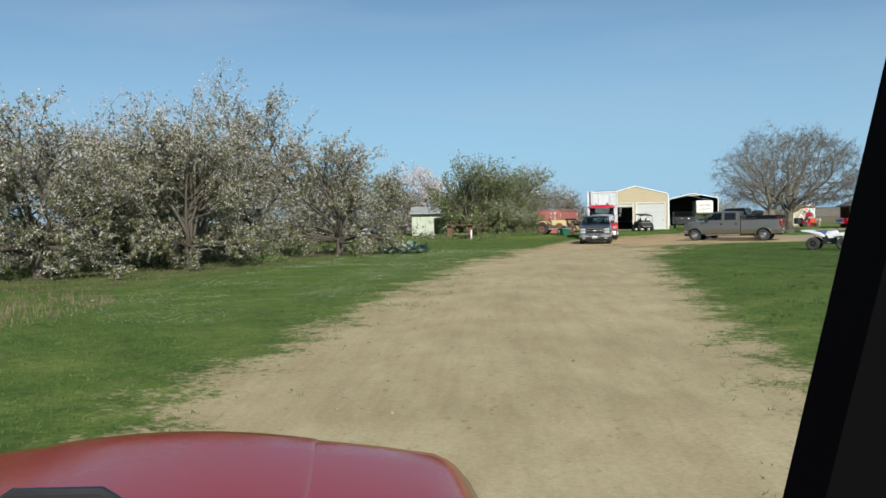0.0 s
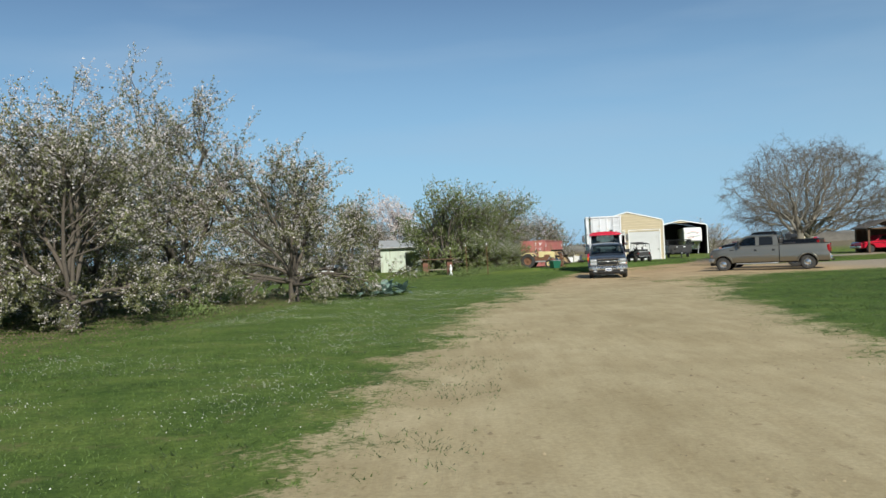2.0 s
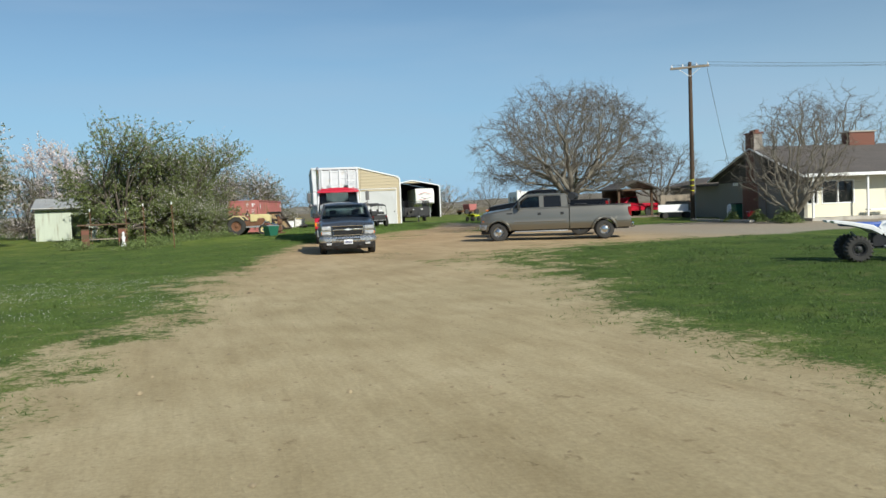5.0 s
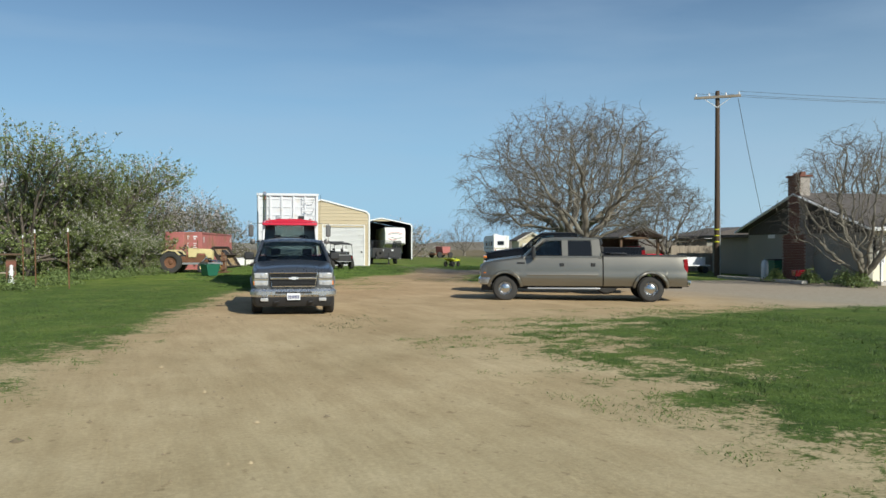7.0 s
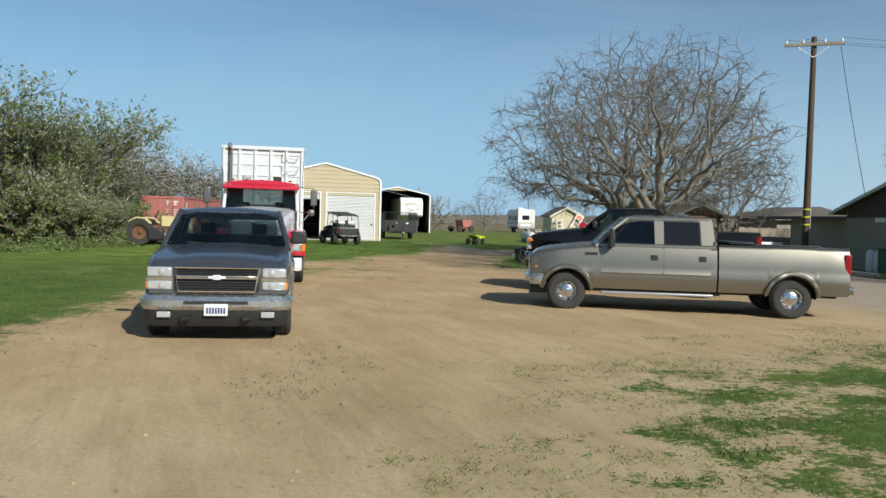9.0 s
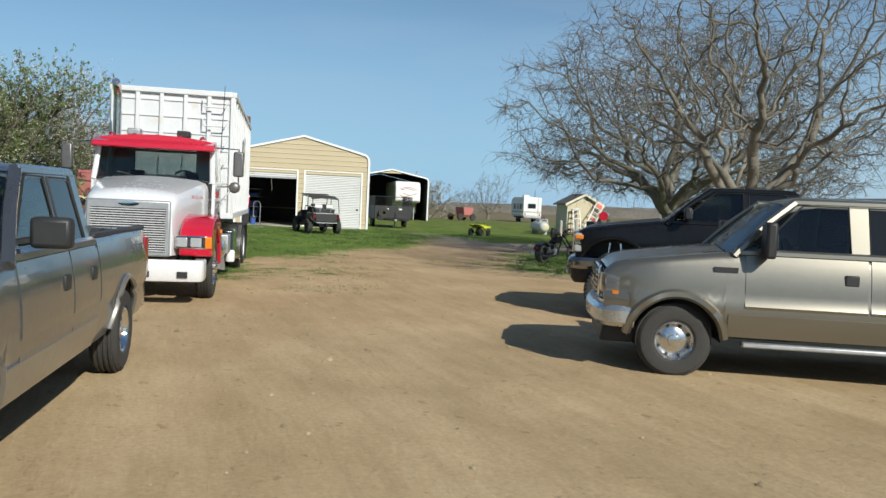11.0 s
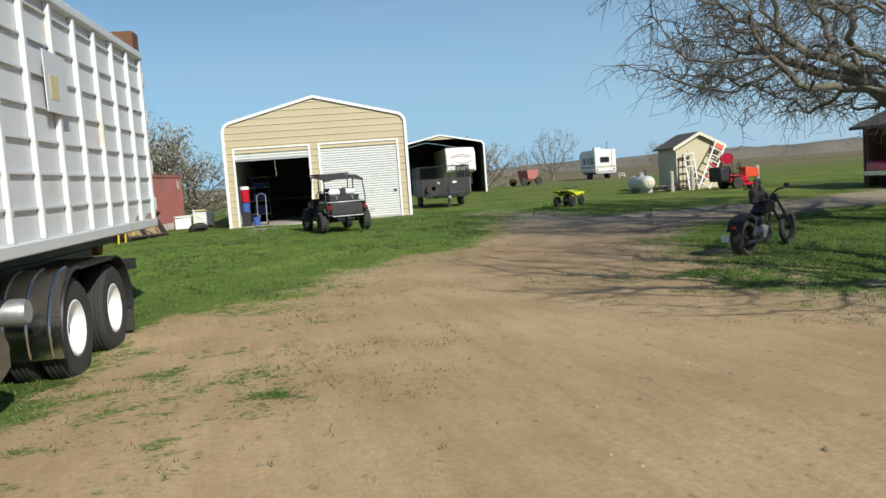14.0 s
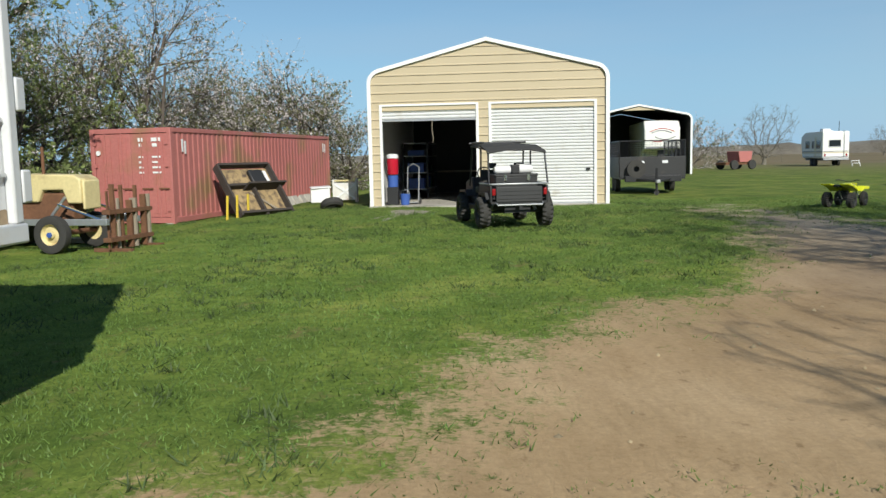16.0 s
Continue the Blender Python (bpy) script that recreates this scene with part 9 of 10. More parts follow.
def motorhome():
    v = thing("motorhome", pose(54.19, 133.52, gz(120), 0, 0, -9.1), "off-white older camper with beige stripes in the far field", "motorhome")
    turn = Matrix.Rotation(math.pi / 2, 4, "Z") @ Matrix.Diagonal((1, -1, 1, 1))
    B, L = 2.31, 5.74
    part("shell", prism([(0, 0.72), (0, 3.0), (0.12, 3.12), (L - 1.2, 3.12), (L - 0.1, 2.75), (L, 2.2), (L - 0.35, 0.95), (L - 0.8, 0.72)], 0, B, m=turn), M["rv_white"], v, bevel=0.06)
    for z0, z1, mt in ((1.30, 1.36, "ink_grey"), (1.16, 1.27, "beige_siding"), (0.80, 0.86, "ink_grey")):
        part("stripe", box(-0.006, 0.004, 0.08, L - 0.5, z0, z1), M[mt], v, "painted side stripe")
        part("stripe", box(0.08, B - 0.08, -0.006, 0.004, z0, z1), M[mt], v, "painted end stripe")
    for y0, y1 in ((0.55, 1.45), (2.1, 2.6), (3.3, 4.3)):
        w = part("window", box(-0.03, 0.0, y0, y1, 1.62, 2.28), M["privacy_glass"], v)
        part("frame", pipe([(-0.03, y0, 1.62), (-0.03, y1, 1.62), (-0.03, y1, 2.28), (-0.03, y0, 2.28), (-0.03, y0, 1.62)], 0.03, 5), M["galv"], w)
    part("side_door", box(-0.02, 0.0, 1.62, 2.0, 0.85, 2.6), M["cream"], v, bevel=0.008)
    w = part("rear_window", box(0.55, 1.55, -0.03, 0.0, 1.72, 2.32), M["privacy_glass"], v)
    part("frame", pipe([(0.55, -0.03, 1.72), (1.55, -0.03, 1.72), (1.55, -0.03, 2.32), (0.55, -0.03, 2.32), (0.55, -0.03, 1.72)], 0.035, 5), M["galv"], w)
    for x in (0.22, 2.08):
        part("tail_lamp", box(x - 0.07, x + 0.07, -0.03, 0.0, 0.9, 1.1), M["red_lens"], v)
    part("bumper", box(0.05, B - 0.05, -0.12, -0.02, 0.55, 0.70), M["galv"], v, bevel=0.02)
    part("roof_unit", box(0.15, 0.85, 0.5, 1.3, 3.12, 3.36), M["white_plastic"], v, bevel=0.05)
    part("roof_vent", box(1.3, 1.75, 2.4, 2.9, 3.12, 3.24), M["white_plastic"], v, bevel=0.03)
    part("aerial", rod((1.5, 0.35, 3.1), (1.5, 0.35, 4.0), 0.035, 0.025, 5), M["black_iron"], v)
    part("ladder", pipe([(1.85, -0.08, 0.8), (1.85, -0.08, 3.15), (1.85, 0.25, 3.18)], 0.02, 6), M["galv"], v)
    part("chassis", box(0.25, B - 0.25, 0.2, L - 0.6, 0.5, 0.72), M["black_iron"], v)
    for x in (0.16, B - 0.16):
        for y in (2.2, 3.05):
            part("wheel", lathe([(0, -0.12), (0.2, -0.12), (0.36, -0.1), (0.36, 0.1), (0.2, 0.12), (0, 0.12)], m=Matrix.Translation((x, y, 0.36)) @ Matrix.Rotation(math.pi / 2, 4, "Z"), seg=18), M["black_rubber"], v)
    st = thing("camper_steps", v.matrix_world @ pose(2.75, -0.6, 0), "small white folding step beside the camper", "steps")
    for k in range(2):
        part("tread", box(-0.35, 0.35, 0.25 * k, 0.25 * k + 0.25, 0.22 + 0.22 * k, 0.26 + 0.22 * k), M["white_plastic"], st)
    for x in (-0.33, 0.33):
        part("leg", prism([(0, 0), (0.06, 0), (0.5, 0.46), (0.44, 0.46)], x - 0.02, x + 0.02, m=turn), M["white_plastic"], st)


motorhome()


M["tank_white"] = mat("chalky_white_tank_paint", (0.56, 0.56, 0.53), 0.55, var=0.12, stain=(0.36, 0.30, 0.24), stain_amount=0.35)


def gas_tank():
    v = thing("gas_tank", pose(34.2, 89.24, gz(89), 0, 0, -7), "white horizontal gas tank on short legs in the grass", "tank")
    prof = [(0, -1.08), (0.17, -1.05), (0.28, -0.97), (0.335, -0.82), (0.335, 0.82), (0.28, 0.97), (0.17, 1.05), (0, 1.08)]
    part("vessel", lathe(prof, m=Matrix.Translation((0, 0, 0.47)), seg=28), M["tank_white"], v)
    for y in (-0.55, 0.55):
        part("leg", box(-0.3, 0.3, y - 0.04, y + 0.04, 0, 0.3), M["galv"], v)
    part("valve_dome", lathe([(0.16, 0), (0.16, 0.14), (0.1, 0.2), (0, 0.22)], m=Matrix.Translation((0, 0, 0.79)) @ Matrix.Rotation(math.pi / 2, 4, "X"), seg=18), M["galv"], v)
    part("decal", box(-0.10, 0.10, -1.086, -1.07, 0.38, 0.58), M["old_yellow"], v, "faded tan label")
    part("pipe", pipe([(0.05, -0.1, 0.98), (0.3, 0.3, 1.1), (0.6, 0.9, 1.1), (0.75, 1.2, 0.2)], 0.02, 6), M["black_iron"], v)


gas_tank()


def riding_mower():
    v = thing("riding_mower", frame_at((37.9, 85.6), (0.99, 0.1), gz(86)), "orange-red riding mower parked beside the shed", "mower")
    part("hood", prism([(0, 0.45), (0.05, 0.85), (0.75, 0.95), (0.8, 0.45)], -0.26, 0.26), M["orange_red"], v, bevel=0.05)
    part("body", prism([(0.7, 0.3), (0.8, 0.5), (1.5, 0.55), (1.75, 0.7), (1.75, 0.3)], -0.38, 0.38), M["truck_red"], v, bevel=0.04)
    part("seat", prism([(1.2, 0.62), (1.55, 0.62), (1.68, 1.0), (1.58, 1.02), (1.48, 0.72), (1.2, 0.70)], -0.22, 0.22), M["black_plastic"], v, bevel=0.03)
    part("grass_bag", box(1.8, 2.3, -0.42, 0.42, 0.35, 1.0), M["black_plastic"], v, bevel=0.08)
    for s in (-1, 1):
        part("front_wheel", lathe([(0, -0.07), (0.1, -0.07), (0.19, -0.06), (0.19, 0.06), (0.1, 0.07), (0, 0.07)], m=Matrix.Translation((0.25, s * 0.36, 0.19)), seg=18), M["black_rubber"], v)
        part("rear_wheel", lathe([(0, -0.11), (0.12, -0.11), (0.26, -0.1), (0.26, 0.1), (0.12, 0.11), (0, 0.11)], m=Matrix.Translation((1.45, s * 0.42, 0.26)), seg=20), M["black_rubber"], v)
        part("fender", box(1.15, 1.75, s * 0.42 - 0.13, s * 0.42 + 0.13, 0.56, 0.60), M["truck_red"], v, bevel=0.02)
    part("mower_deck", box(0.55, 1.15, -0.5, 0.5, 0.12, 0.26), M["truck_red"], v, bevel=0.04)
    steering_wheel(v, 0.95, 0, 1.0, 0.15)
    part("column", rod((0.75, 0, 0.8), (0.93, 0, 1.0), 0.03, 0.03, 8), M["black_plastic"], v)


riding_mower()


def old_tractor():
    v = thing("old_tractor", frame_at((10.02, 77.95), (0.95, -0.30), 0.0), "old cream-yellow tractor with a front loader frame", "tractor")
    y = M["old_yellow"]
    part("hood", prism([(0.35, 0.92), (0.35, 1.38), (0.5, 1.46), (1.75, 1.50), (1.75, 0.95), (1.3, 0.95), (1.2, 1.18), (0.75, 1.18), (0.65, 0.92)], -0.28, 0.28), y, v, "cream-yellow hood", bevel=0.03)
    part("grille", box(0.30, 0.36, -0.24, 0.24, 0.8, 1.36), y, v, bevel=0.03)
    part("engine", box(0.6, 1.9, -0.2, 0.2, 0.6, 1.12), M["rust"], v, bevel=0.03)
    part("gearbox", box(1.9, 2.9, -0.25, 0.25, 0.55, 1.0), M["rust"], v, bevel=0.03)
    for s in (-1, 1):
        w = new("front_wheel")
        w.parent = v
        w.matrix_local = pose(0.75, s * 0.62, 0.36, 0, 0, 0 if s > 0 else 180)
        part("tyre", lathe([(0.2, -0.08), (0.28, -0.1), (0.35, -0.08), (0.36, 0), (0.35, 0.08), (0.28, 0.1), (0.2, 0.08)], seg=26), M["black_rubber"], w)
        part("rim", lathe([(0.21, 0.07), (0.19, 0.05), (0.17, 0.0), (0.08, 0.02), (0.07, 0.07), (0, 0.08), (0, 0), (0.2, -0.06)], seg=26), y, w, "cream-yellow rim")
        part("hub", lathe([(0.05, 0.06), (0.05, 0.11), (0, 0.12)], seg=10), M["blue_plastic"], w)
        w = new("rear_wheel")
        w.parent = v
        w.matrix_local = pose(2.65, s * 0.72, 0.66, 0, 0, 0 if s > 0 else 180)
        part("tyre", lathe([(0.36, -0.14), (0.5, -0.17), (0.64, -0.15), (0.66, 0), (0.64, 0.15), (0.5, 0.17), (0.36, 0.14)], seg=30), M["black_rubber"], w)
        part("rim", lathe([(0.37, 0.1), (0.33, 0.05), (0.15, 0.02), (0.1, 0.08), (0, 0.1), (0, 0), (0.36, -0.1)], seg=26), M["rust"], w)
        part("rear_fender", prism([(2.1, 1.1), (2.4, 1.38), (2.8, 1.42), (3.2, 1.2), (3.18, 1.16), (2.8, 1.36), (2.42, 1.33), (2.15, 1.08)], s * 0.55 if s > 0 else -0.9, 0.9 if s > 0 else -0.55), y, v)
        part("loader_arm", box(-0.35, 2.2, s * 0.48 - 0.05, s * 0.48 + 0.05, 0.52, 0.64), M["galv"], v, "grey loader arm", bevel=0.01)
        part("loader_strut", rod((0.95, s * 0.48, 0.6), (0.55, s * 0.46, 1.05), 0.03, 0.03, 8), M["galv"], v)
        part("ram", rod((-0.2, s * 0.48, 0.62), (0.7, s * 0.48, 0.92), 0.035, 0.025, 8), M["chrome"], v)
    part("front_axle", rod((0.75, -0.6, 0.36), (0.75, 0.6, 0.36), 0.05, 0.05, 8), M["rust"], v)
    part("seat", box(2.55, 2.95, -0.22, 0.22, 1.1, 1.2), M["black_plastic"], v, bevel=0.03)
    steering_wheel(v, 2.05, 0, 1.55, 0.2)
    part("exhaust", rod((1.2, 0.2, 1.45), (1.2, 0.2, 2.0), 0.03, 0.03, 8), M["rust"], v)
    # rusty fork carriage in front
    r = random.Random(4)
    f = thing("iron_rack", frame_at((10.40, 78.1), (0.95, -0.30), 0.0), "rack of rusty upright iron bars in front of the tractor", "rack")
    for k in range(9):
        yy = -0.6 + 0.15 * k
        part("bar", box(0.0 + r.uniform(-0.06, 0.06), 0.07 + r.uniform(0, 0.05), yy - 0.02, yy + 0.03, 0.05, r.uniform(0.85, 1.35)), M["rust"] if k % 3 else M["grey_wood"], f)
    for z in (0.2, 0.72):
        part("rail", box(-0.05, 0.12, -0.66, 0.7, z, z + 0.08), M["rust"], f)
    for yy in (-0.5, 0.5):
        part("foot", box(-0.35, 0.45, yy - 0.05, yy + 0.05, 0, 0.07), M["rust"], f)


old_tractor()


def junk():
    c = bpy.data.objects["shipping_container"].matrix_world
    # boards and an old frame leaning on the container's side
    b = thing("leaning_cabinet", c @ pose(1.6, 2.2, 0.0, 0, 0, -26) @ pose(0, 0, 0, 0, -37, 0), "broken wooden cabinet front leaning on the container", "cabinet")
    part("back_board", box(0.0, 0.05, -0.9, 1.0, 0.05, 1.75), M["stained_ply"], b, "stained tan plywood board", bevel=0.01)
    for y in (-0.95, 0.92):
        part("upright", box(0.0, 0.26, y, y + 0.07, 0.0, 1.82), M["char_wood"], b, bevel=0.01)
    part("upright", box(0.05, 0.2, -0.02, 0.06, 0.0, 1.02), M["char_wood"], b)
    for z in (0.06, 1.02, 1.76):
        part("rail", box(0.05, 0.26, -0.88, 0.92, z, z + 0.08), M["char_wood"], b, bevel=0.01)
    part("shelf", box(0.05, 0.42, -0.3, 1.1, 0.96, 1.02), M["char_wood"], b)
    part("dark_panel", box(0.06, 0.2, 0.1, 0.62, 1.14, 1.62), M["black_plastic"], b, "black tray", bevel=0.04)
    part("white_card", box(0.052, 0.058, 0.66, 0.86, 1.2, 1.66), M["white_plastic"], b)
    p = thing("slatted_panel", c @ pose(1.95, 3.2, 0.02, 10, -55, 14), "weathered grey slatted panel leaning on the heap", "panel")
    for k in range(6):
        part("slat", box(0, 0.03, -0.45 + k * 0.16, -0.35 + k * 0.16, 0, 1.35), M["grey_wood"], p)
    for z in (0.2, 1.0):
        part("batten", box(-0.03, 0.0, -0.45, 0.45, z, z + 0.08), M["grey_wood"], p)
    for k, y in enumerate((0.75, 1.2, 1.75)):
        s = thing("yellow_stake", c @ pose(1.15 + 0.08 * k, y, 0.0, 3 * k - 3, 2, 0), "yellow painted stake standing in the grass", "stake", "yellow stakes")
        part("shaft", box(-0.025, 0.025, -0.025, 0.025, -0.1, 0.72), M["yellow_stake"], s)
    for k in range(7):
        w = thing("concrete_wedge", c @ pose(0.42, 6.6 + k * 0.62, 0.0, 0, 0, 7 * (k % 3) - 6), "pale concrete wedge along the container", "block", "concrete wedges")
        part("wedge", prism([(-0.28, 0), (0.28, 0), (0.02, 0.42)], -0.25, 0.25), M["concrete"], w, bevel=0.015)
    # white machine and oddments near the garage corner
    o = thing("white_chest", pose(12.95, 91.0, gz(90), 0, 0, 8) @ Matrix.Scale(0.8, 4), "old white chest with its lid askew in the weeds", "chest")
    part("body", box(-0.42, 0.42, -0.3, 0.3, 0.0, 0.62), M["white_plastic"], o, bevel=0.03)
    part("lid", box(-0.44, 0.44, -0.32, 0.32, 0.62, 0.68, turn=pose(0.03, 0, 0.02, 3, -2, 5)), M["white_plastic"], o, bevel=0.02)
    o = thing("white_crate", pose(13.85, 91.0, gz(90), 0, 0, -4) @ Matrix.Scale(0.78, 4), "white crate with crossed braces beside the garage", "crate")
    part("panel", box(-0.5, 0.5, -0.3, 0.3, 0.1, 0.86), M["ladder_white"], o, bevel=0.01)
    for sg in (-1, 1):
        part("brace", box(-0.58, 0.58, -0.335, -0.302, -0.04, 0.04, turn=pose(0, 0, 0.48, 0, sg * 36, 0)), M["white_plastic"], o)
        part("post", box(sg * 0.5 - 0.04, sg * 0.5 + 0.04, -0.34, 0.32, 0.0, 1.02), M["ladder_white"], o)
    part("top_bar", box(-0.5, 0.5, -0.33, -0.27, 0.94, 1.0), M["old_yellow"], o)
    t = thing("scrap_tyre", pose(13.6, 87.5, gz(88) + 0.1, 62, 0, 20), "worn black tyre lying in the grass", "tyre")
    part("carcass", lathe([(0.2, -0.1), (0.3, -0.12), (0.36, -0.06), (0.36, 0.06), (0.3, 0.12), (0.2, 0.1)], seg=24), M["black_rubber"], t)
    # green hopper beside the track, left of the lorry
    h = thing("green_hopper", pose(9.0, 72.2, 0.0, 0, 0, 25) @ Matrix.Scale(0.68, 4), "dark green steel hopper on the turf", "hopper")
    part("box", prism([(-0.45, 0.05), (0.35, 0.05), (0.6, 0.95), (-0.6, 0.95)], -0.5, 0.5), M["green_paint"], h, bevel=0.02)
    part("rim", sweep([(-0.62, 0.52), (0.62, 0.52)], [(0, 0.93), (0.03, 0.93), (0.03, 0.99), (0, 0.99)]), M["green_paint"], h)
    part("lid", box(-0.6, 0.6, -0.5, 0.5, 0.955, 0.975), M["green_paint"], h)


M["yellow_stake"] = mat("yellow_paint", (0.70, 0.50, 0.06), 0.5, var=0.12)
junk()


def fence_and_bench():
    for x, y, hgt in ((1.35, 63.2, 2.15), (2.75, 60.2, 2.15), (-1.5, 66.5, 2.0), (0.2, 70.0, 2.0)):
        p = thing("steel_post", pose(x, y, 0, 1.5, -1.0, 0), "thin steel fence post with a white tip", "post", "fence posts")
        part("shaft", box(-0.02, 0.02, -0.02, 0.02, -0.1, hgt), M["rust"], p)
        part("tip", box(-0.026, 0.026, -0.026, 0.026, hgt, hgt + 0.14), M["white_plastic"], p, "white tip")
    b = thing("garden_shelter", pose(-0.9, 66.6, 0, 0, 0, 8), "low dark wooden shelter with brick-red side posts", "shelter")
    for x in (-0.95, 0.95):
        for k in range(5):
            part("block", box(x - 0.2, x + 0.2, -0.2, 0.2, k * 0.24 + 0.002, k * 0.24 + 0.236), M["brick_red"] if k % 2 else M["brown_wood"], b)
    part("roof", box(-1.35, 1.35, -0.5, 0.6, 1.21, 1.29), M["brown_wood"], b, bevel=0.01)
    part("shelf", box(-0.75, 0.75, -0.2, 0.3, 0.42, 0.47), M["grey_wood"], b)
    s = thing("white_figure", pose(0.15, 65.9, 0, 0, 0, 0), "small white plaster garden ornament", "ornament")
    part("body", lathe([(0, 0), (0.13, 0), (0.12, 0.1), (0.07, 0.3), (0.11, 0.5), (0.06, 0.62), (0.08, 0.7), (0.05, 0.8), (0, 0.82)], m=Matrix.Rotation(math.pi / 2, 4, "X"), seg=14), M["white_plastic"], s)
    pl = thing("timber_plank", pose(6.2, 80.2, 0, 0, 0, -14), "long pale plank lying below the trees", "plank")
    part("board", box(-3.0, 3.0, -0.12, 0.12, 0.02, 0.12), M["grey_wood"], pl, bevel=0.01)
    # tarpaulin and clutter under the orchard trees
    t = thing("blue_white_tarpaulin", pose(-10.2, 77.0, 0, 0, 0, 20), "pale tarpaulin over a heap behind the trees", "tarpaulin")
    bm = bmesh.new()
    bmesh.ops.create_icosphere(bm, subdivisions=3, radius=1.0, matrix=Matrix.Diagonal((1.9, 1.0, 1.1, 1)))
    for v in bm.verts:
        v.co += Vector((noise.noise(v.co), noise.noise(v.co + Vector((5, 0, 0))), noise.noise(v.co + Vector((0, 5, 0))))) * 0.3
    part("sheet", bm, M["white_plastic"], t)


fence_and_bench()


def lean_to():
    v = thing("open_shelter", pose(38.7, 75.4, gz(76), 0, 0, AX), "low dark open shelter with a shingle roof", "shelter")
    for x in (-1.4, 1.4):
        for y in (0, 3.4):
            part("post", box(x - 0.08, x + 0.08, y - 0.08, y + 0.08, 0, 2.25), M["brown_wood"], v)
    part("back_wall", box(-1.5, 1.5, 3.5, 3.6, 0, 2.25), M["brown_wood"], v)
    part("cross_beam", box(-1.6, 1.6, -0.08, 0.08, 2.1, 2.25), M["brown_wood"], v)
    for sg in (-1, 1):
        bm = bmesh.new()
        a = [bm.verts.new(q) for q in ((0, -0.6, 2.85), (0, 4.0, 2.85), (sg * 1.8, 4.0, 2.15), (sg * 1.8, -0.6, 2.15))]
        b = [bm.verts.new((q.co.x, q.co.y, q.co.z + 0.11)) for q in a]
        bm.faces.new(a)
        bm.faces.new(b[::-1])
        for i in range(4):
            bm.faces.new((a[i], b[i], b[(i + 1) % 4], a[(i + 1) % 4]))
        part("roof", bm, M["shingle"], v, "dark shingle slope")
    c = thing("red_car", pose(36.9, 77.2, gz(77), 0, 0, 3), "red old pickup parked under the open shelter", "car")
    part("body", prism([(0.0, 0.42), (0.02, 0.88), (0.18, 0.98), (1.5, 1.05), (4.7, 1.02), (4.75, 0.42), (4.2, 0.42), (4.1, 0.66), (3.9, 0.78), (3.6, 0.78), (3.4, 0.66), (3.3, 0.42), (1.35, 0.42), (1.25, 0.66), (1.05, 0.78), (0.75, 0.78), (0.55, 0.66), (0.45, 0.42)], -0.88, 0.88), M["truck_red"], c, bevel=0.05)
    part("cabin", prism([(1.45, 1.05), (1.95, 1.58), (2.75, 1.60), (2.9, 1.03)], -0.74, 0.74), M["truck_red"], c, bevel=0.06)
    part("bumper", box(-0.12, 0.0, -0.85, 0.85, 0.45, 0.62), M["bright_bumper"], c, bevel=0.02)
    for sg in (-1, 1):
        part("side_window", prism([(1.68, 1.10), (2.0, 1.50), (2.65, 1.52), (2.75, 1.10)], sg * 0.742, sg * 0.75), M["privacy_glass"], c)
        part("trim_strip", box(0.1, 4.6, sg * 0.89 - 0.01, sg * 0.89 + 0.01, 0.86, 0.89), M["chrome"], c, "bright trim strip")
        for x in (0.9, 3.75):
            part("wheel", lathe([(0, -0.1), (0.18, -0.1), (0.33, -0.09), (0.33, 0.09), (0.18, 0.1), (0, 0.1)], m=Matrix.Translation((x, sg * 0.78, 0.33)), seg=18), M["black_rubber"], c)
    # fence and outbuildings beside the house
    f = thing("board_fence", pose(38.5, 71.5, 0, 0, 0, AX), "tall grey board fence beside the house", "fence")
    for k in range(26):
        part("board", box(k * 0.2, k * 0.2 + 0.185, 0, 0.025, 0.03, 1.72 + 0.02 * math.sin(k * 2.3)), M["grey_wood"], f, smooth=0)
    for z in (0.35, 1.4):
        part("rail", box(0, 5.2, 0.027, 0.07, z, z + 0.09), M["grey_wood"], f)
    o = thing("outbuilding", pose(46.0, 73.6, 0, 0, 0, AX), "low outbuilding with a pale eave behind the fence", "outbuilding")
    part("wall", box(-2.6, 2.6, 0, 4.5, 0, 2.3), M["stucco"], o)
    part("roof", prism([(-3.0, 2.25), (3.0, 2.25), (2.9, 2.45), (0, 3.1), (-2.9, 2.45)], -0.4, 4.9), M["shingle"], o)
    part("eave_board", box(-3.0, 3.0, -0.43, -0.405, 2.24, 2.42), M["white_trim"], o)
    part("window", box(-1.2, 0.4, -0.02, -0.002, 1.1, 2.0), M["privacy_glass"], o)
    w = thing("white_bench", pose(37.6, 68.4, 0, 0, 0, -20), "white flat-bed trolley by the power pole", "trolley")
    part("bed", box(-1.1, 1.1, -0.5, 0.5, 0.45, 0.52), M["white_plastic"], w, bevel=0.01)
    part("board", box(-1.1, 1.1, 0.42, 0.47, 0.52, 1.0), M["white_plastic"], w, bevel=0.01)
    for x in (-0.8, 0.8):
        for y in (-0.4, 0.4):
            part("wheel", lathe([(0, -0.06), (0.2, -0.06), (0.22, 0), (0.2, 0.06), (0, 0.06)], m=Matrix.Translation((x, y, 0.22)), seg=16), M["black_rubber"], w)
        part("leg", box(x - 0.04, x + 0.04, -0.42, 0.42, 0.22, 0.45), M["black_iron"], w)
    k = thing("stone_edging", pose(33.6, 57.8, 0, 0, 0, AX), "pale concrete edging along the flower bed", "edging")
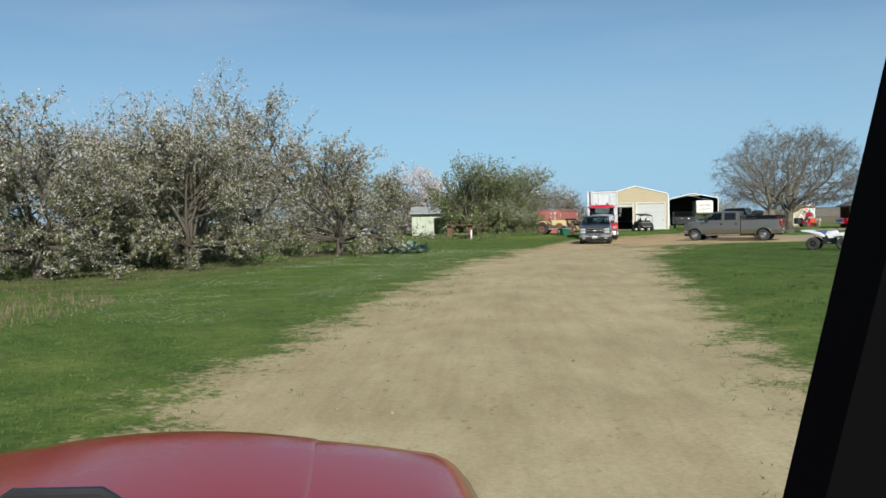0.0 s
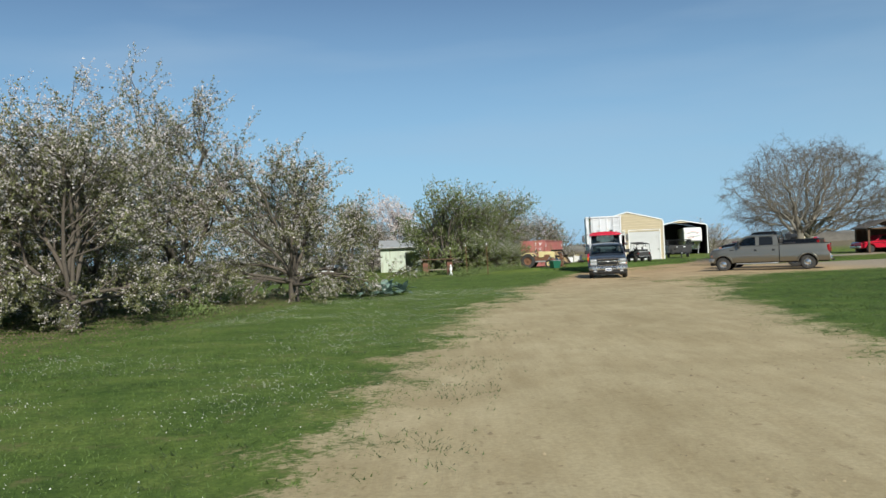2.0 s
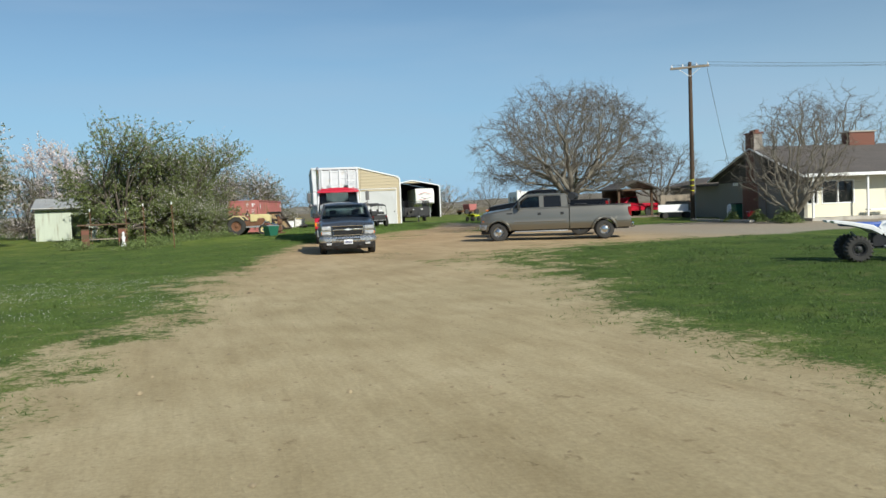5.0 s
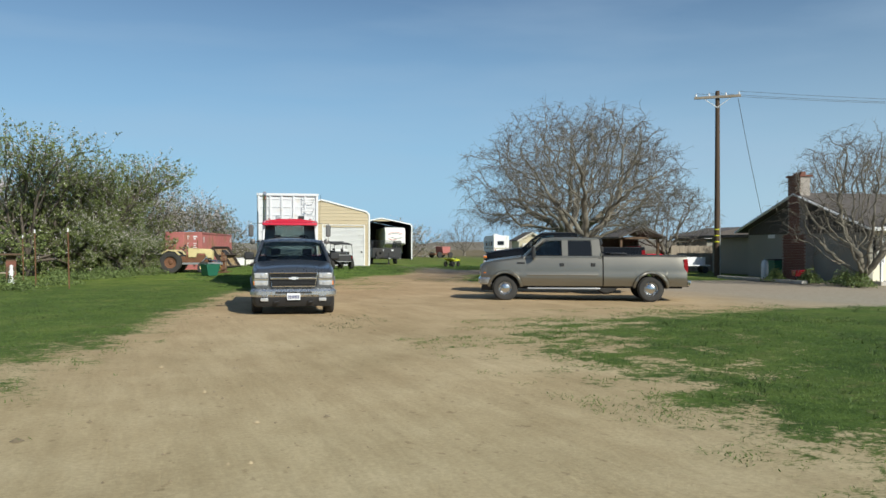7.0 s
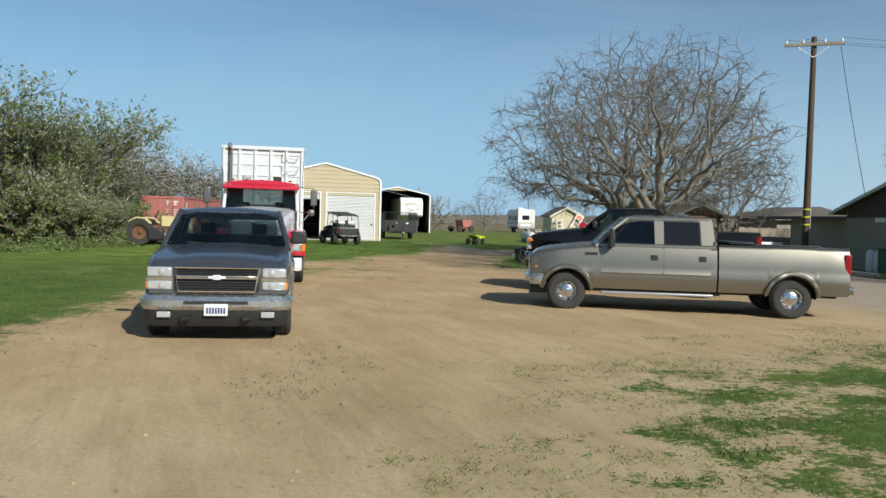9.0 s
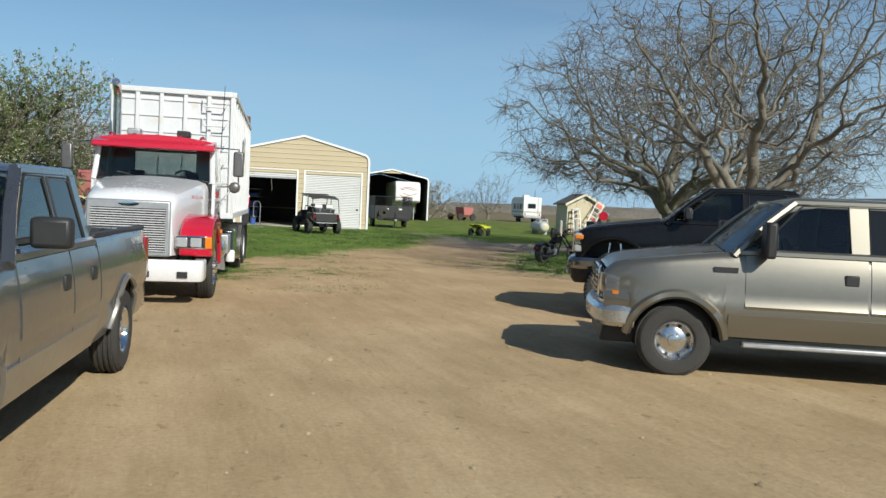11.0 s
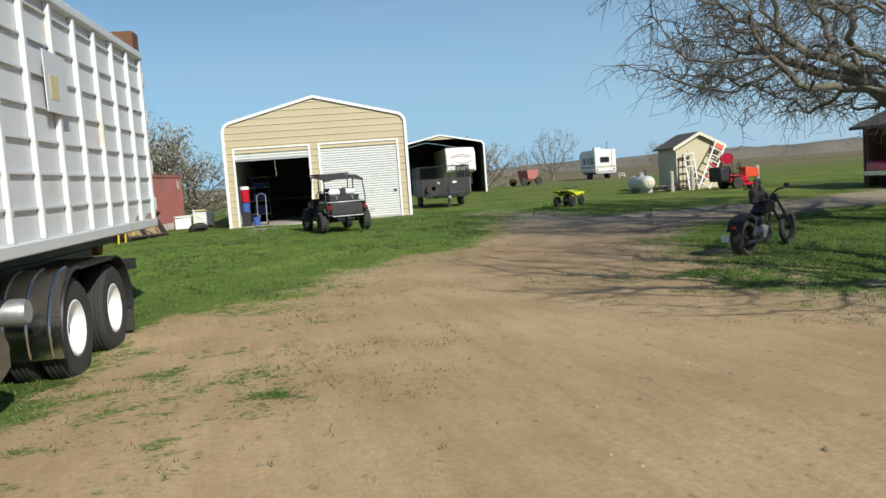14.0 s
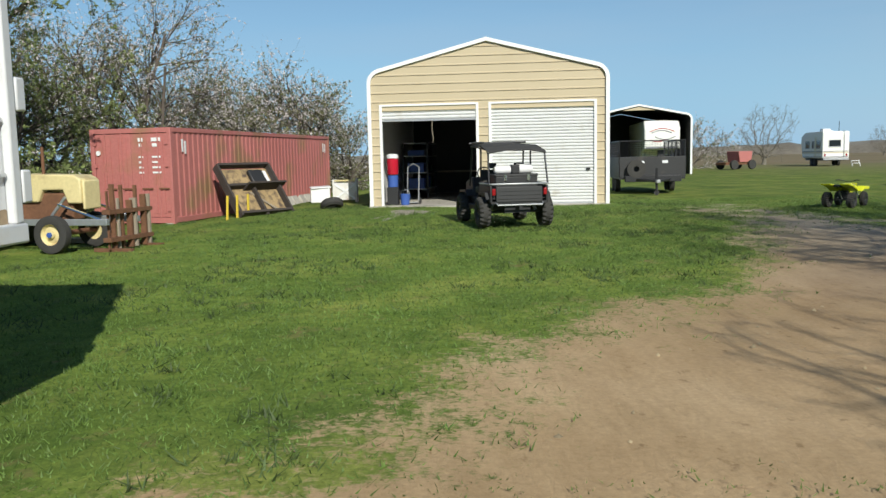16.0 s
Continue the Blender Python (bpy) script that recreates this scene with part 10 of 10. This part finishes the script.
    for i in range(8):
        part("kerb_stone", box(-0.16, 0.16, i * 0.9 - 3.2, i * 0.9 - 2.34, -0.03, 0.12), M["concrete"], k, bevel=0.02)
    r = thing("rusty_machine", pose(44.6, 129.0, 0.16, 0, 0, 20), "rusty red farm machine in the far grass", "machine")
    part("hopper", prism([(-0.6, 0.6), (0.6, 0.6), (0.75, 1.5), (-0.75, 1.5)], -0.7, 0.7), M["container_red"], r, bevel=0.03)
    part("chassis", box(-2.0, 1.2, -0.6, 0.6, 0.4, 0.6), M["rust"], r)
    for x in (-1.3, 0.6):
        for y in (-0.8, 0.8):
            part("wheel", lathe([(0, -0.1), (0.38, -0.1), (0.4, 0), (0.38, 0.1), (0, 0.1)], m=Matrix.Translation((x, y, 0.4)), seg=16), M["black_rubber"], r)


lean_to()


# ---------------------------------------------------------------- ground plants
def plants():
    rng = np.random.default_rng(77)

    def leafy(name, m, label, n, size, spread, hgt, mt, cat="plant"):
        pts = rng.normal(0, 1, (n, 3)) * np.array([spread, spread, 0.0])
        pts[:, 2] = np.abs(rng.normal(0.5, 0.28, n)) * hgt * np.clip(1.2 - np.hypot(pts[:, 0], pts[:, 1]) / (spread * 2.2), 0.15, 1)
        p = thing(name, m, label, cat)
        o = new("leaves", petals(rng, pts, size, 0.03, "leaves", M[mt]))
        o.parent = p
        st = [(0, 0, -0.02, *(q * np.array([0.9, 0.9, 0.95])), 0.012, 0.006) for q in pts[::max(1, n // 25)]]
        s = new("stems", branch_mesh("stems", st, M["leaf_green"]))
        s.parent = p

    # grey-green artichoke clumps at the orchard edge
    for x, y, s in ((-2.5, 36.2, 0.75), (-3.3, 36.9, 0.8), (-1.9, 37.2, 0.72), (-2.7, 38.2, 0.85), (-3.9, 38.2, 0.7)):
        p = thing("artichoke_plant", pose(x, y, 0, 0, 0, x * 50), "large blue-grey artichoke plant with arching leaves", "plant", "artichoke plants")
        for k in range(22):
            a, lean = k * 2.4, rng.uniform(0.35, 1.25)
            L = s * rng.uniform(0.7, 1.15)
            bm = bmesh.new()
            rows = []
            d = Vector((math.cos(a), math.sin(a), 0))
            side = Vector((-d.y, d.x, 0))
            for i in range(7):
                t = i / 6
                c = d * (L * t * math.sin(lean)) + Vector((0, 0, L * (t * math.cos(lean) * 1.3 - 0.55 * t * t) + 0.05))
                w = 0.17 * s * math.sin(math.pi * min(t * 0.9 + 0.1, 1)) + 0.01
                rows.append([bm.verts.new(c - side * w + Vector((0, 0, 0.03))), bm.verts.new(c), bm.verts.new(c + side * w + Vector((0, 0, 0.03)))])
            for p0, p1 in zip(rows, rows[1:]):
                for i in range(2):
                    bm.faces.new((p0[i], p0[i + 1], p1[i + 1], p1[i]))
            part("leaf", bm, M["leaf_grey"], p)
    for i, (x, y, r) in enumerate(((33.9, 55.2, 0.5), (34.2, 53.5, 0.6), (33.6, 57.0, 0.45), (33.2, 51.8, 0.55))):
        leafy("garden_shrub", pose(x, y, 0), "low green garden shrub against the house", 900, 0.05, r * 0.5, 0.7, "leaf_green", "shrub")
    for x, y in ((-9.5, 37.3), (-6.0, 38.4), (-8.2, 29.0), (0.8, 60.5), (2.0, 64.0), (-2.0, 64.0), (3.4, 73.6), (5.0, 75.0), (1.6, 71.5), (-0.5, 69.5), (2.6, 70.0), (6.2, 76.0), (-3.0, 70.0), (4.1, 71.6)):
        leafy("weed_clump", pose(x, y, 0), "clump of dark green weeds below the trees", 700, 0.05, 0.5, 0.55, "leaf_green", "weed")

    # turf blades, thickest near the drive
    def scatter(n, box_, keep):
        x = rng.uniform(box_[0], box_[1], n)
        y = rng.uniform(box_[2], box_[3], n)
        k = keep(x, y)
        return x[k], y[k]

    def blades(x, y, h, w, per, name, label, mt, lean=0.5):
        n = len(x) * per
        bx = np.repeat(x, per) + rng.normal(0, 0.045, n)
        by = np.repeat(y, per) + rng.normal(0, 0.045, n)
        bz = swell(bx, by) - 0.01
        hh = h * rng.uniform(0.5, 1.3, n)
        a = rng.uniform(0, 2 * np.pi, n)
        ln = rng.normal(0, lean, (n, 2)) * hh[:, None]
        ww = w * rng.uniform(0.6, 1.4, n)
        p0 = np.stack([bx - np.cos(a) * ww, by - np.sin(a) * ww, bz], 1)
        p1 = np.stack([bx + np.cos(a) * ww, by + np.sin(a) * ww, bz], 1)
        p2 = np.stack([bx + ln[:, 0], by + ln[:, 1], bz + hh], 1)
        v = np.stack([p0, p1, p2], 1).reshape(-1, 3)
        f = np.arange(n * 3).reshape(-1, 3)
        tagged(new(name, mesh_of(name, v, f, M[mt])), label, "grass", kind="stuff")

    def on_turf(lo, soft=0.35):
        return lambda x, y: soil_field(x, y) + rng.normal(0, soft, len(x)) < lo
    def thin(x, y, reach):
        d = dirt_depth(x, y)
        return on_turf(-0.35, 0.5)(x, y) & (d > -reach) & (rng.uniform(0, 1, len(x)) < np.clip(1.2 + d / reach, 0.12, 1))
    x, y = scatter(330000, (-9, 20, -4, 62), lambda x, y: thin(x, y, 8.5))
    blades(x, y, 0.034, 0.0065, 3, "turf", "short green turf and clover beside the drive", "grass", 0.8)
    x, y = scatter(140000, (9, 30, 60, 88), lambda x, y: thin(x, y, 14.0))
    blades(x, y, 0.040, 0.007, 3, "turf", "lush green turf before the garage", "lush_blade", 0.8)
    x, y = scatter(14000, (-3, 26, 0, 76), lambda x, y: (soil_field(x, y) < 0.1 + np.abs(rng.normal(0, 0.2, len(x)))) & (dirt_depth(x, y) > -1.5))
    blades(x, y, 0.022, 0.005, 5, "verge_grass", "thin ragged grass at the drive's edge", "grass", 0.9)
    patchy = lambda x, y: (cloud(x * 0.8, y * 1.6, 0.9, 41, 4) + rng.normal(0, 0.035, len(x)) > 0.535) & (soil_field(x, y) < 2.2)
    x, y = scatter(26000, (9, 22, 30, 49), patchy)
    blades(x, y, 0.020, 0.006, 4, "verge_grass", "thin worn grass patches in the dirt", "grass", 1.0)
    x, y = scatter(9000, (12, 25, 53, 66), patchy)
    blades(x, y, 0.020, 0.006, 4, "verge_grass", "thin worn grass patches in the dirt", "grass", 1.0)
    # taller uneven tufts before the garage and along the lorry
    tuft = lambda x, y: on_turf(-0.35, 0.2)(x, y) & (np.sin(x * 1.7 + 2 * np.sin(y * 0.8)) + np.sin(y * 1.3 + 1.7 * np.sin(x * 0.6)) + rng.normal(0, 0.5, len(x)) > 0.55)
    x, y = scatter(9000, (7, 27, 58, 88), tuft)
    blades(x, y, 0.075, 0.006, 12, "grass_tufts", "taller uneven grass tufts before the garage", "lush_blade", 0.7)
    clump = lambda x, y: on_turf(-0.5, 0.2)(x, y) & (cloud(x, y, 0.8, 91) + rng.normal(0, 0.05, len(x)) > 0.57)
    x, y = scatter(9000, (8, 24, 62, 90), clump)
    blades(x, y, 0.085, 0.009, 8, "weed_patches", "dark leafy weeds in the turf before the garage", "weed_blade", 0.9)
    x, y = scatter(5000, (-6, 7, 8, 60), clump)
    blades(x, y, 0.06, 0.008, 8, "weed_patches", "dark leafy weeds in the turf beside the drive", "weed_blade", 0.9)
    x, y = scatter(5200, (-8, 6, 14, 56), tuft)
    blades(x, y, 0.075, 0.007, 10, "grass_tufts", "taller uneven grass tufts beside the drive", "grass", 0.7)
    x, y = scatter(7000, (5, 24, 6, 44), tuft)
    blades(x, y, 0.075, 0.008, 10, "grass_tufts", "dark weedy grass tufts beside the drive", "weed_blade", 0.8)
    x, y = scatter(52000, (-10, 4, 7, 40), lambda x, y: on_turf(-0.5)(x, y) & (dirt_depth(x, y) > -7) & (cloud(x, y, 0.5, 57) + rng.normal(0, 0.08, len(x)) > 0.46))
    pts = np.stack([x, y, swell(x, y) + rng.uniform(0.02, 0.04, len(x))], 1)
    tagged(new("clover_flowers", petals(rng, pts, 0.0075, 0.01, "clover_flowers", M["flower"])), "tiny white flowers in the turf", "flowers", kind="stuff")
    # a few small weeds growing in the middle of the drive
    for cx, cy in ((0.25, 12.4), (0.5, 14.6), (-0.1, 9.6), (1.0, 18.5), (9.6, 44.5), (8.9, 42.8)):
        x, y = rng.normal(cx, 0.28, 60), rng.normal(cy, 0.55, 60)
        blades(x, y, 0.03, 0.006, 3, "verge_grass", "sparse weeds in the dirt drive", "weed_blade", 1.0)
    # litter and dry stalks below the orchard
    x, y = scatter(60000, (-16, -4, 14, 48), lambda x, y: np.abs(x + 10.5 - 0.16 * (y - 25) + rng.normal(0, 1.2, len(x))) < 3.0)
    pts = np.stack([x, y, swell(x, y) + rng.uniform(0.0, 0.05, len(x))], 1)
    tagged(new("leaf_litter", petals(rng, pts, 0.022, 0.02, "leaf_litter", M["straw"], 0.8)), "brown leaf litter and twigs below the orchard trees", "litter", kind="stuff")
    x, y = scatter(1500, (-13, -6, 2, 18), lambda x, y: (np.hypot(x + 9.0, (y - 9.0) / 1.6) < 2.6))
    blades(x, y, 0.22, 0.005, 4, "dry_weeds", "patch of dry brown weeds in the turf", "dry_stalk", 0.35)
    # small clods and stones on the drive
    x, y = scatter(5000, (-2, 24, 0, 74), lambda x, y: dirt_depth(x, y) > -0.2)
    n = len(x)
    c = np.stack([x, y, swell(x, y) - 0.028 + 0.004], 1)
    oc = np.array([[1, 0, 0], [0, 1, 0], [-1, 0, 0], [0, -1, 0], [0, 0, 0.8]], float)
    s = rng.gamma(1.6, 0.006, (n, 1, 1)) + 0.004
    v = (c[:, None, :] + oc[None] * s * rng.uniform(0.7, 1.3, (n, 5, 3))).reshape(-1, 3)
    b = np.arange(n)[:, None, None] * 5
    f = (b + np.array([[0, 1, 4], [1, 2, 4], [2, 3, 4], [3, 0, 4]])[None]).reshape(-1, 3)
    tagged(new("clods", mesh_of("clods", v, f, M["clod"])), "small clods and pebbles on the dirt drive", "pebbles", kind="stuff")


M["lush_blade"] = mat("lush_grass_blade", (0.142, 0.225, 0.052), 0.6, var=0.34, island=0.4, thin=0.3)
M["weed_blade"] = mat("dark_weed_blade", (0.085, 0.125, 0.040), 0.6, var=0.34, island=0.4, thin=0.3)
M["clod"] = mat("dry_clod", (0.36, 0.28, 0.17), 0.95, var=0.2, island=0.4)
plants()


# ---------------------------------------------------------------- red off-road car at the start of the drive
def off_road_car():
    v = thing("off_road_car", frame_at((0.836, -5.048), (-0.054, 0.9985), 0.07), "dark red open off-road car with black fenders on the drive", "car")
    red, bk = M["jeep_red"], M["black_iron"]

    def top(x):
        return 1.105 + 0.06 * (x / 1.5) ** 0.8 - 0.07 * max(0, (0.12 - x) / 0.12) ** 2

    def side(x, z):
        return 0.66 + 0.16 * (x / 1.5) - 0.05 * max(0, (0.10 - x) / 0.10) ** 2

    st = [0.0, 0.02, 0.05, 0.09, 0.14, 0.25, 0.45, 0.7, 0.95, 1.2, 1.36]
    part("hood", body_grid(st, top, lambda x: 0.86, side, 11, 0.045, 0.14, cross=14), red, v, "glossy dark red hood", smooth=60)
    part("hood_bulge", body_grid(st[2:], lambda x: top(x) + 0.035, lambda x: top(x) - 0.02, lambda x, z: 0.30 + 0.16 * x / 1.5 + 0.5 * (top(x) + 0.035 - z), 8, 0.022, 0.018, cross=12), red, v, "raised middle of the hood", smooth=60)
    part("cowl", box(1.36, 1.62, -0.83, 0.83, 0.86, 1.13), red, v, bevel=0.02)
    part("body_tub", box(1.5, 3.3, -0.9, 0.9, 0.50, 0.56), red, v)
    for s in (-1, 1):
        part("side_panel", box(1.45, 3.3, s * 0.93 - 0.03, s * 0.93 + 0.03, 0.50, 1.08), red, v, bevel=0.02)
        part("inner_panel", box(0.06, 1.5, s * 0.52 - 0.03, s * 0.52 + 0.03, 0.45, 0.87), red, v)
        ol = [(-0.02, 0.72), (0.08, 0.88), (0.9, 0.90), (1.15, 0.74), (1.3, 0.48), (1.24, 0.46), (1.08, 0.70), (0.86, 0.84), (0.12, 0.82), (0.04, 0.70)]
        part("fender", prism(ol, s * 0.60 if s > 0 else -0.96, 0.96 if s > 0 else -0.60), bk, v, "black plastic fender", bevel=0.02)
        part("rear_fender", prism([(x + 2.35, z) for x, z in ol], s * 0.93 if s > 0 else -1.0, 1.0 if s > 0 else -0.93), bk, v, bevel=0.02)
        for x in (0.55, 2.92):
            wheel(v, x, s * 0.80, 0.35, 0.42, 0.26, 0.20, "spoke")
        part("windscreen_post", pipe([(1.36, s * 0.852, 1.02), (1.42, s * 0.862, 1.3), (1.56, s * 0.912, 1.80), (1.60, s * 0.932, 1.95), (1.68, s * 0.965, 2.28)], 0.06, 10), M["pillar_trim"], v, "black windscreen post")
        part("hood_bumper", lathe([(0.048, 0), (0.052, 0.02), (0.045, 0.045), (0.02, 0.055), (0, 0.056)], m=Matrix.Translation((1.05, s * 0.36, 1.172)) @ Matrix.Rotation(math.pi / 2, 4, "X"), seg=18), M["black_rubber"], v, "round black rubber stop")
        part("washer_nozzle", box(1.26, 1.285, s * 0.24 - 0.014, s * 0.24 + 0.014, 1.18, 1.205), M["chrome"], v, bevel=0.004)
        part("head_lamp", lathe([(0, -0.03), (0.09, -0.02), (0.1, 0.02), (0, 0.03)], m=Matrix.Translation((-0.005, s * 0.40, 0.76)) @ Matrix.Rotation(math.pi / 2, 4, "Z"), seg=20), M["lamp_glass"], v)
        seat(v, 2.25, s * 0.42, 0.56, 0.46)
    part("grille", box(-0.01, 0.06, -0.60, 0.60, 0.52, 0.99), red, v, bevel=0.03)
    for k in range(7):
        part("grille_slot", box(-0.02, -0.008, -0.245 + k * 0.075, -0.205 + k * 0.075, 0.60, 0.94), bk, v)
    part("front_bumper", box(-0.28, -0.12, -0.75, 0.75, 0.46, 0.60), bk, v, bevel=0.03)
    for s in (-1, 1):
        part("bumper_bracket", box(-0.14, 0.3, s * 0.4 - 0.05, s * 0.4 + 0.05, 0.48, 0.56), M["black_iron"], v)
        part("axle_spring", box(0.2, 3.1, s * 0.42 - 0.05, s * 0.42 + 0.05, 0.42, 0.52), M["black_iron"], v)
    part("hood_handle", pipe([(0.72, -0.095, 1.165), (0.72, -0.09, 1.215), (0.72, -0.07, 1.228), (0.72, 0.07, 1.228), (0.72, 0.09, 1.215), (0.72, 0.095, 1.165)], 0.012, 8), M["black_iron"], v, "black hood handle")
    part("windscreen_head", pipe([(1.68, -0.90, 2.28), (1.68, 0.90, 2.28)], 0.05, 8), bk, v)
    part("windscreen_base", box(1.37, 1.46, -0.88, 0.88, 1.13, 1.17), bk, v, bevel=0.012)
    part("dashboard", box(1.60, 1.78, -0.88, 0.88, 0.90, 1.12), bk, v, bevel=0.04)
    steering_wheel(v, 2.0, -0.42, 1.06, 0.18)
    part("tailgate", box(3.27, 3.33, -0.9, 0.9, 0.50, 1.08), red, v, bevel=0.02)


off_road_car()
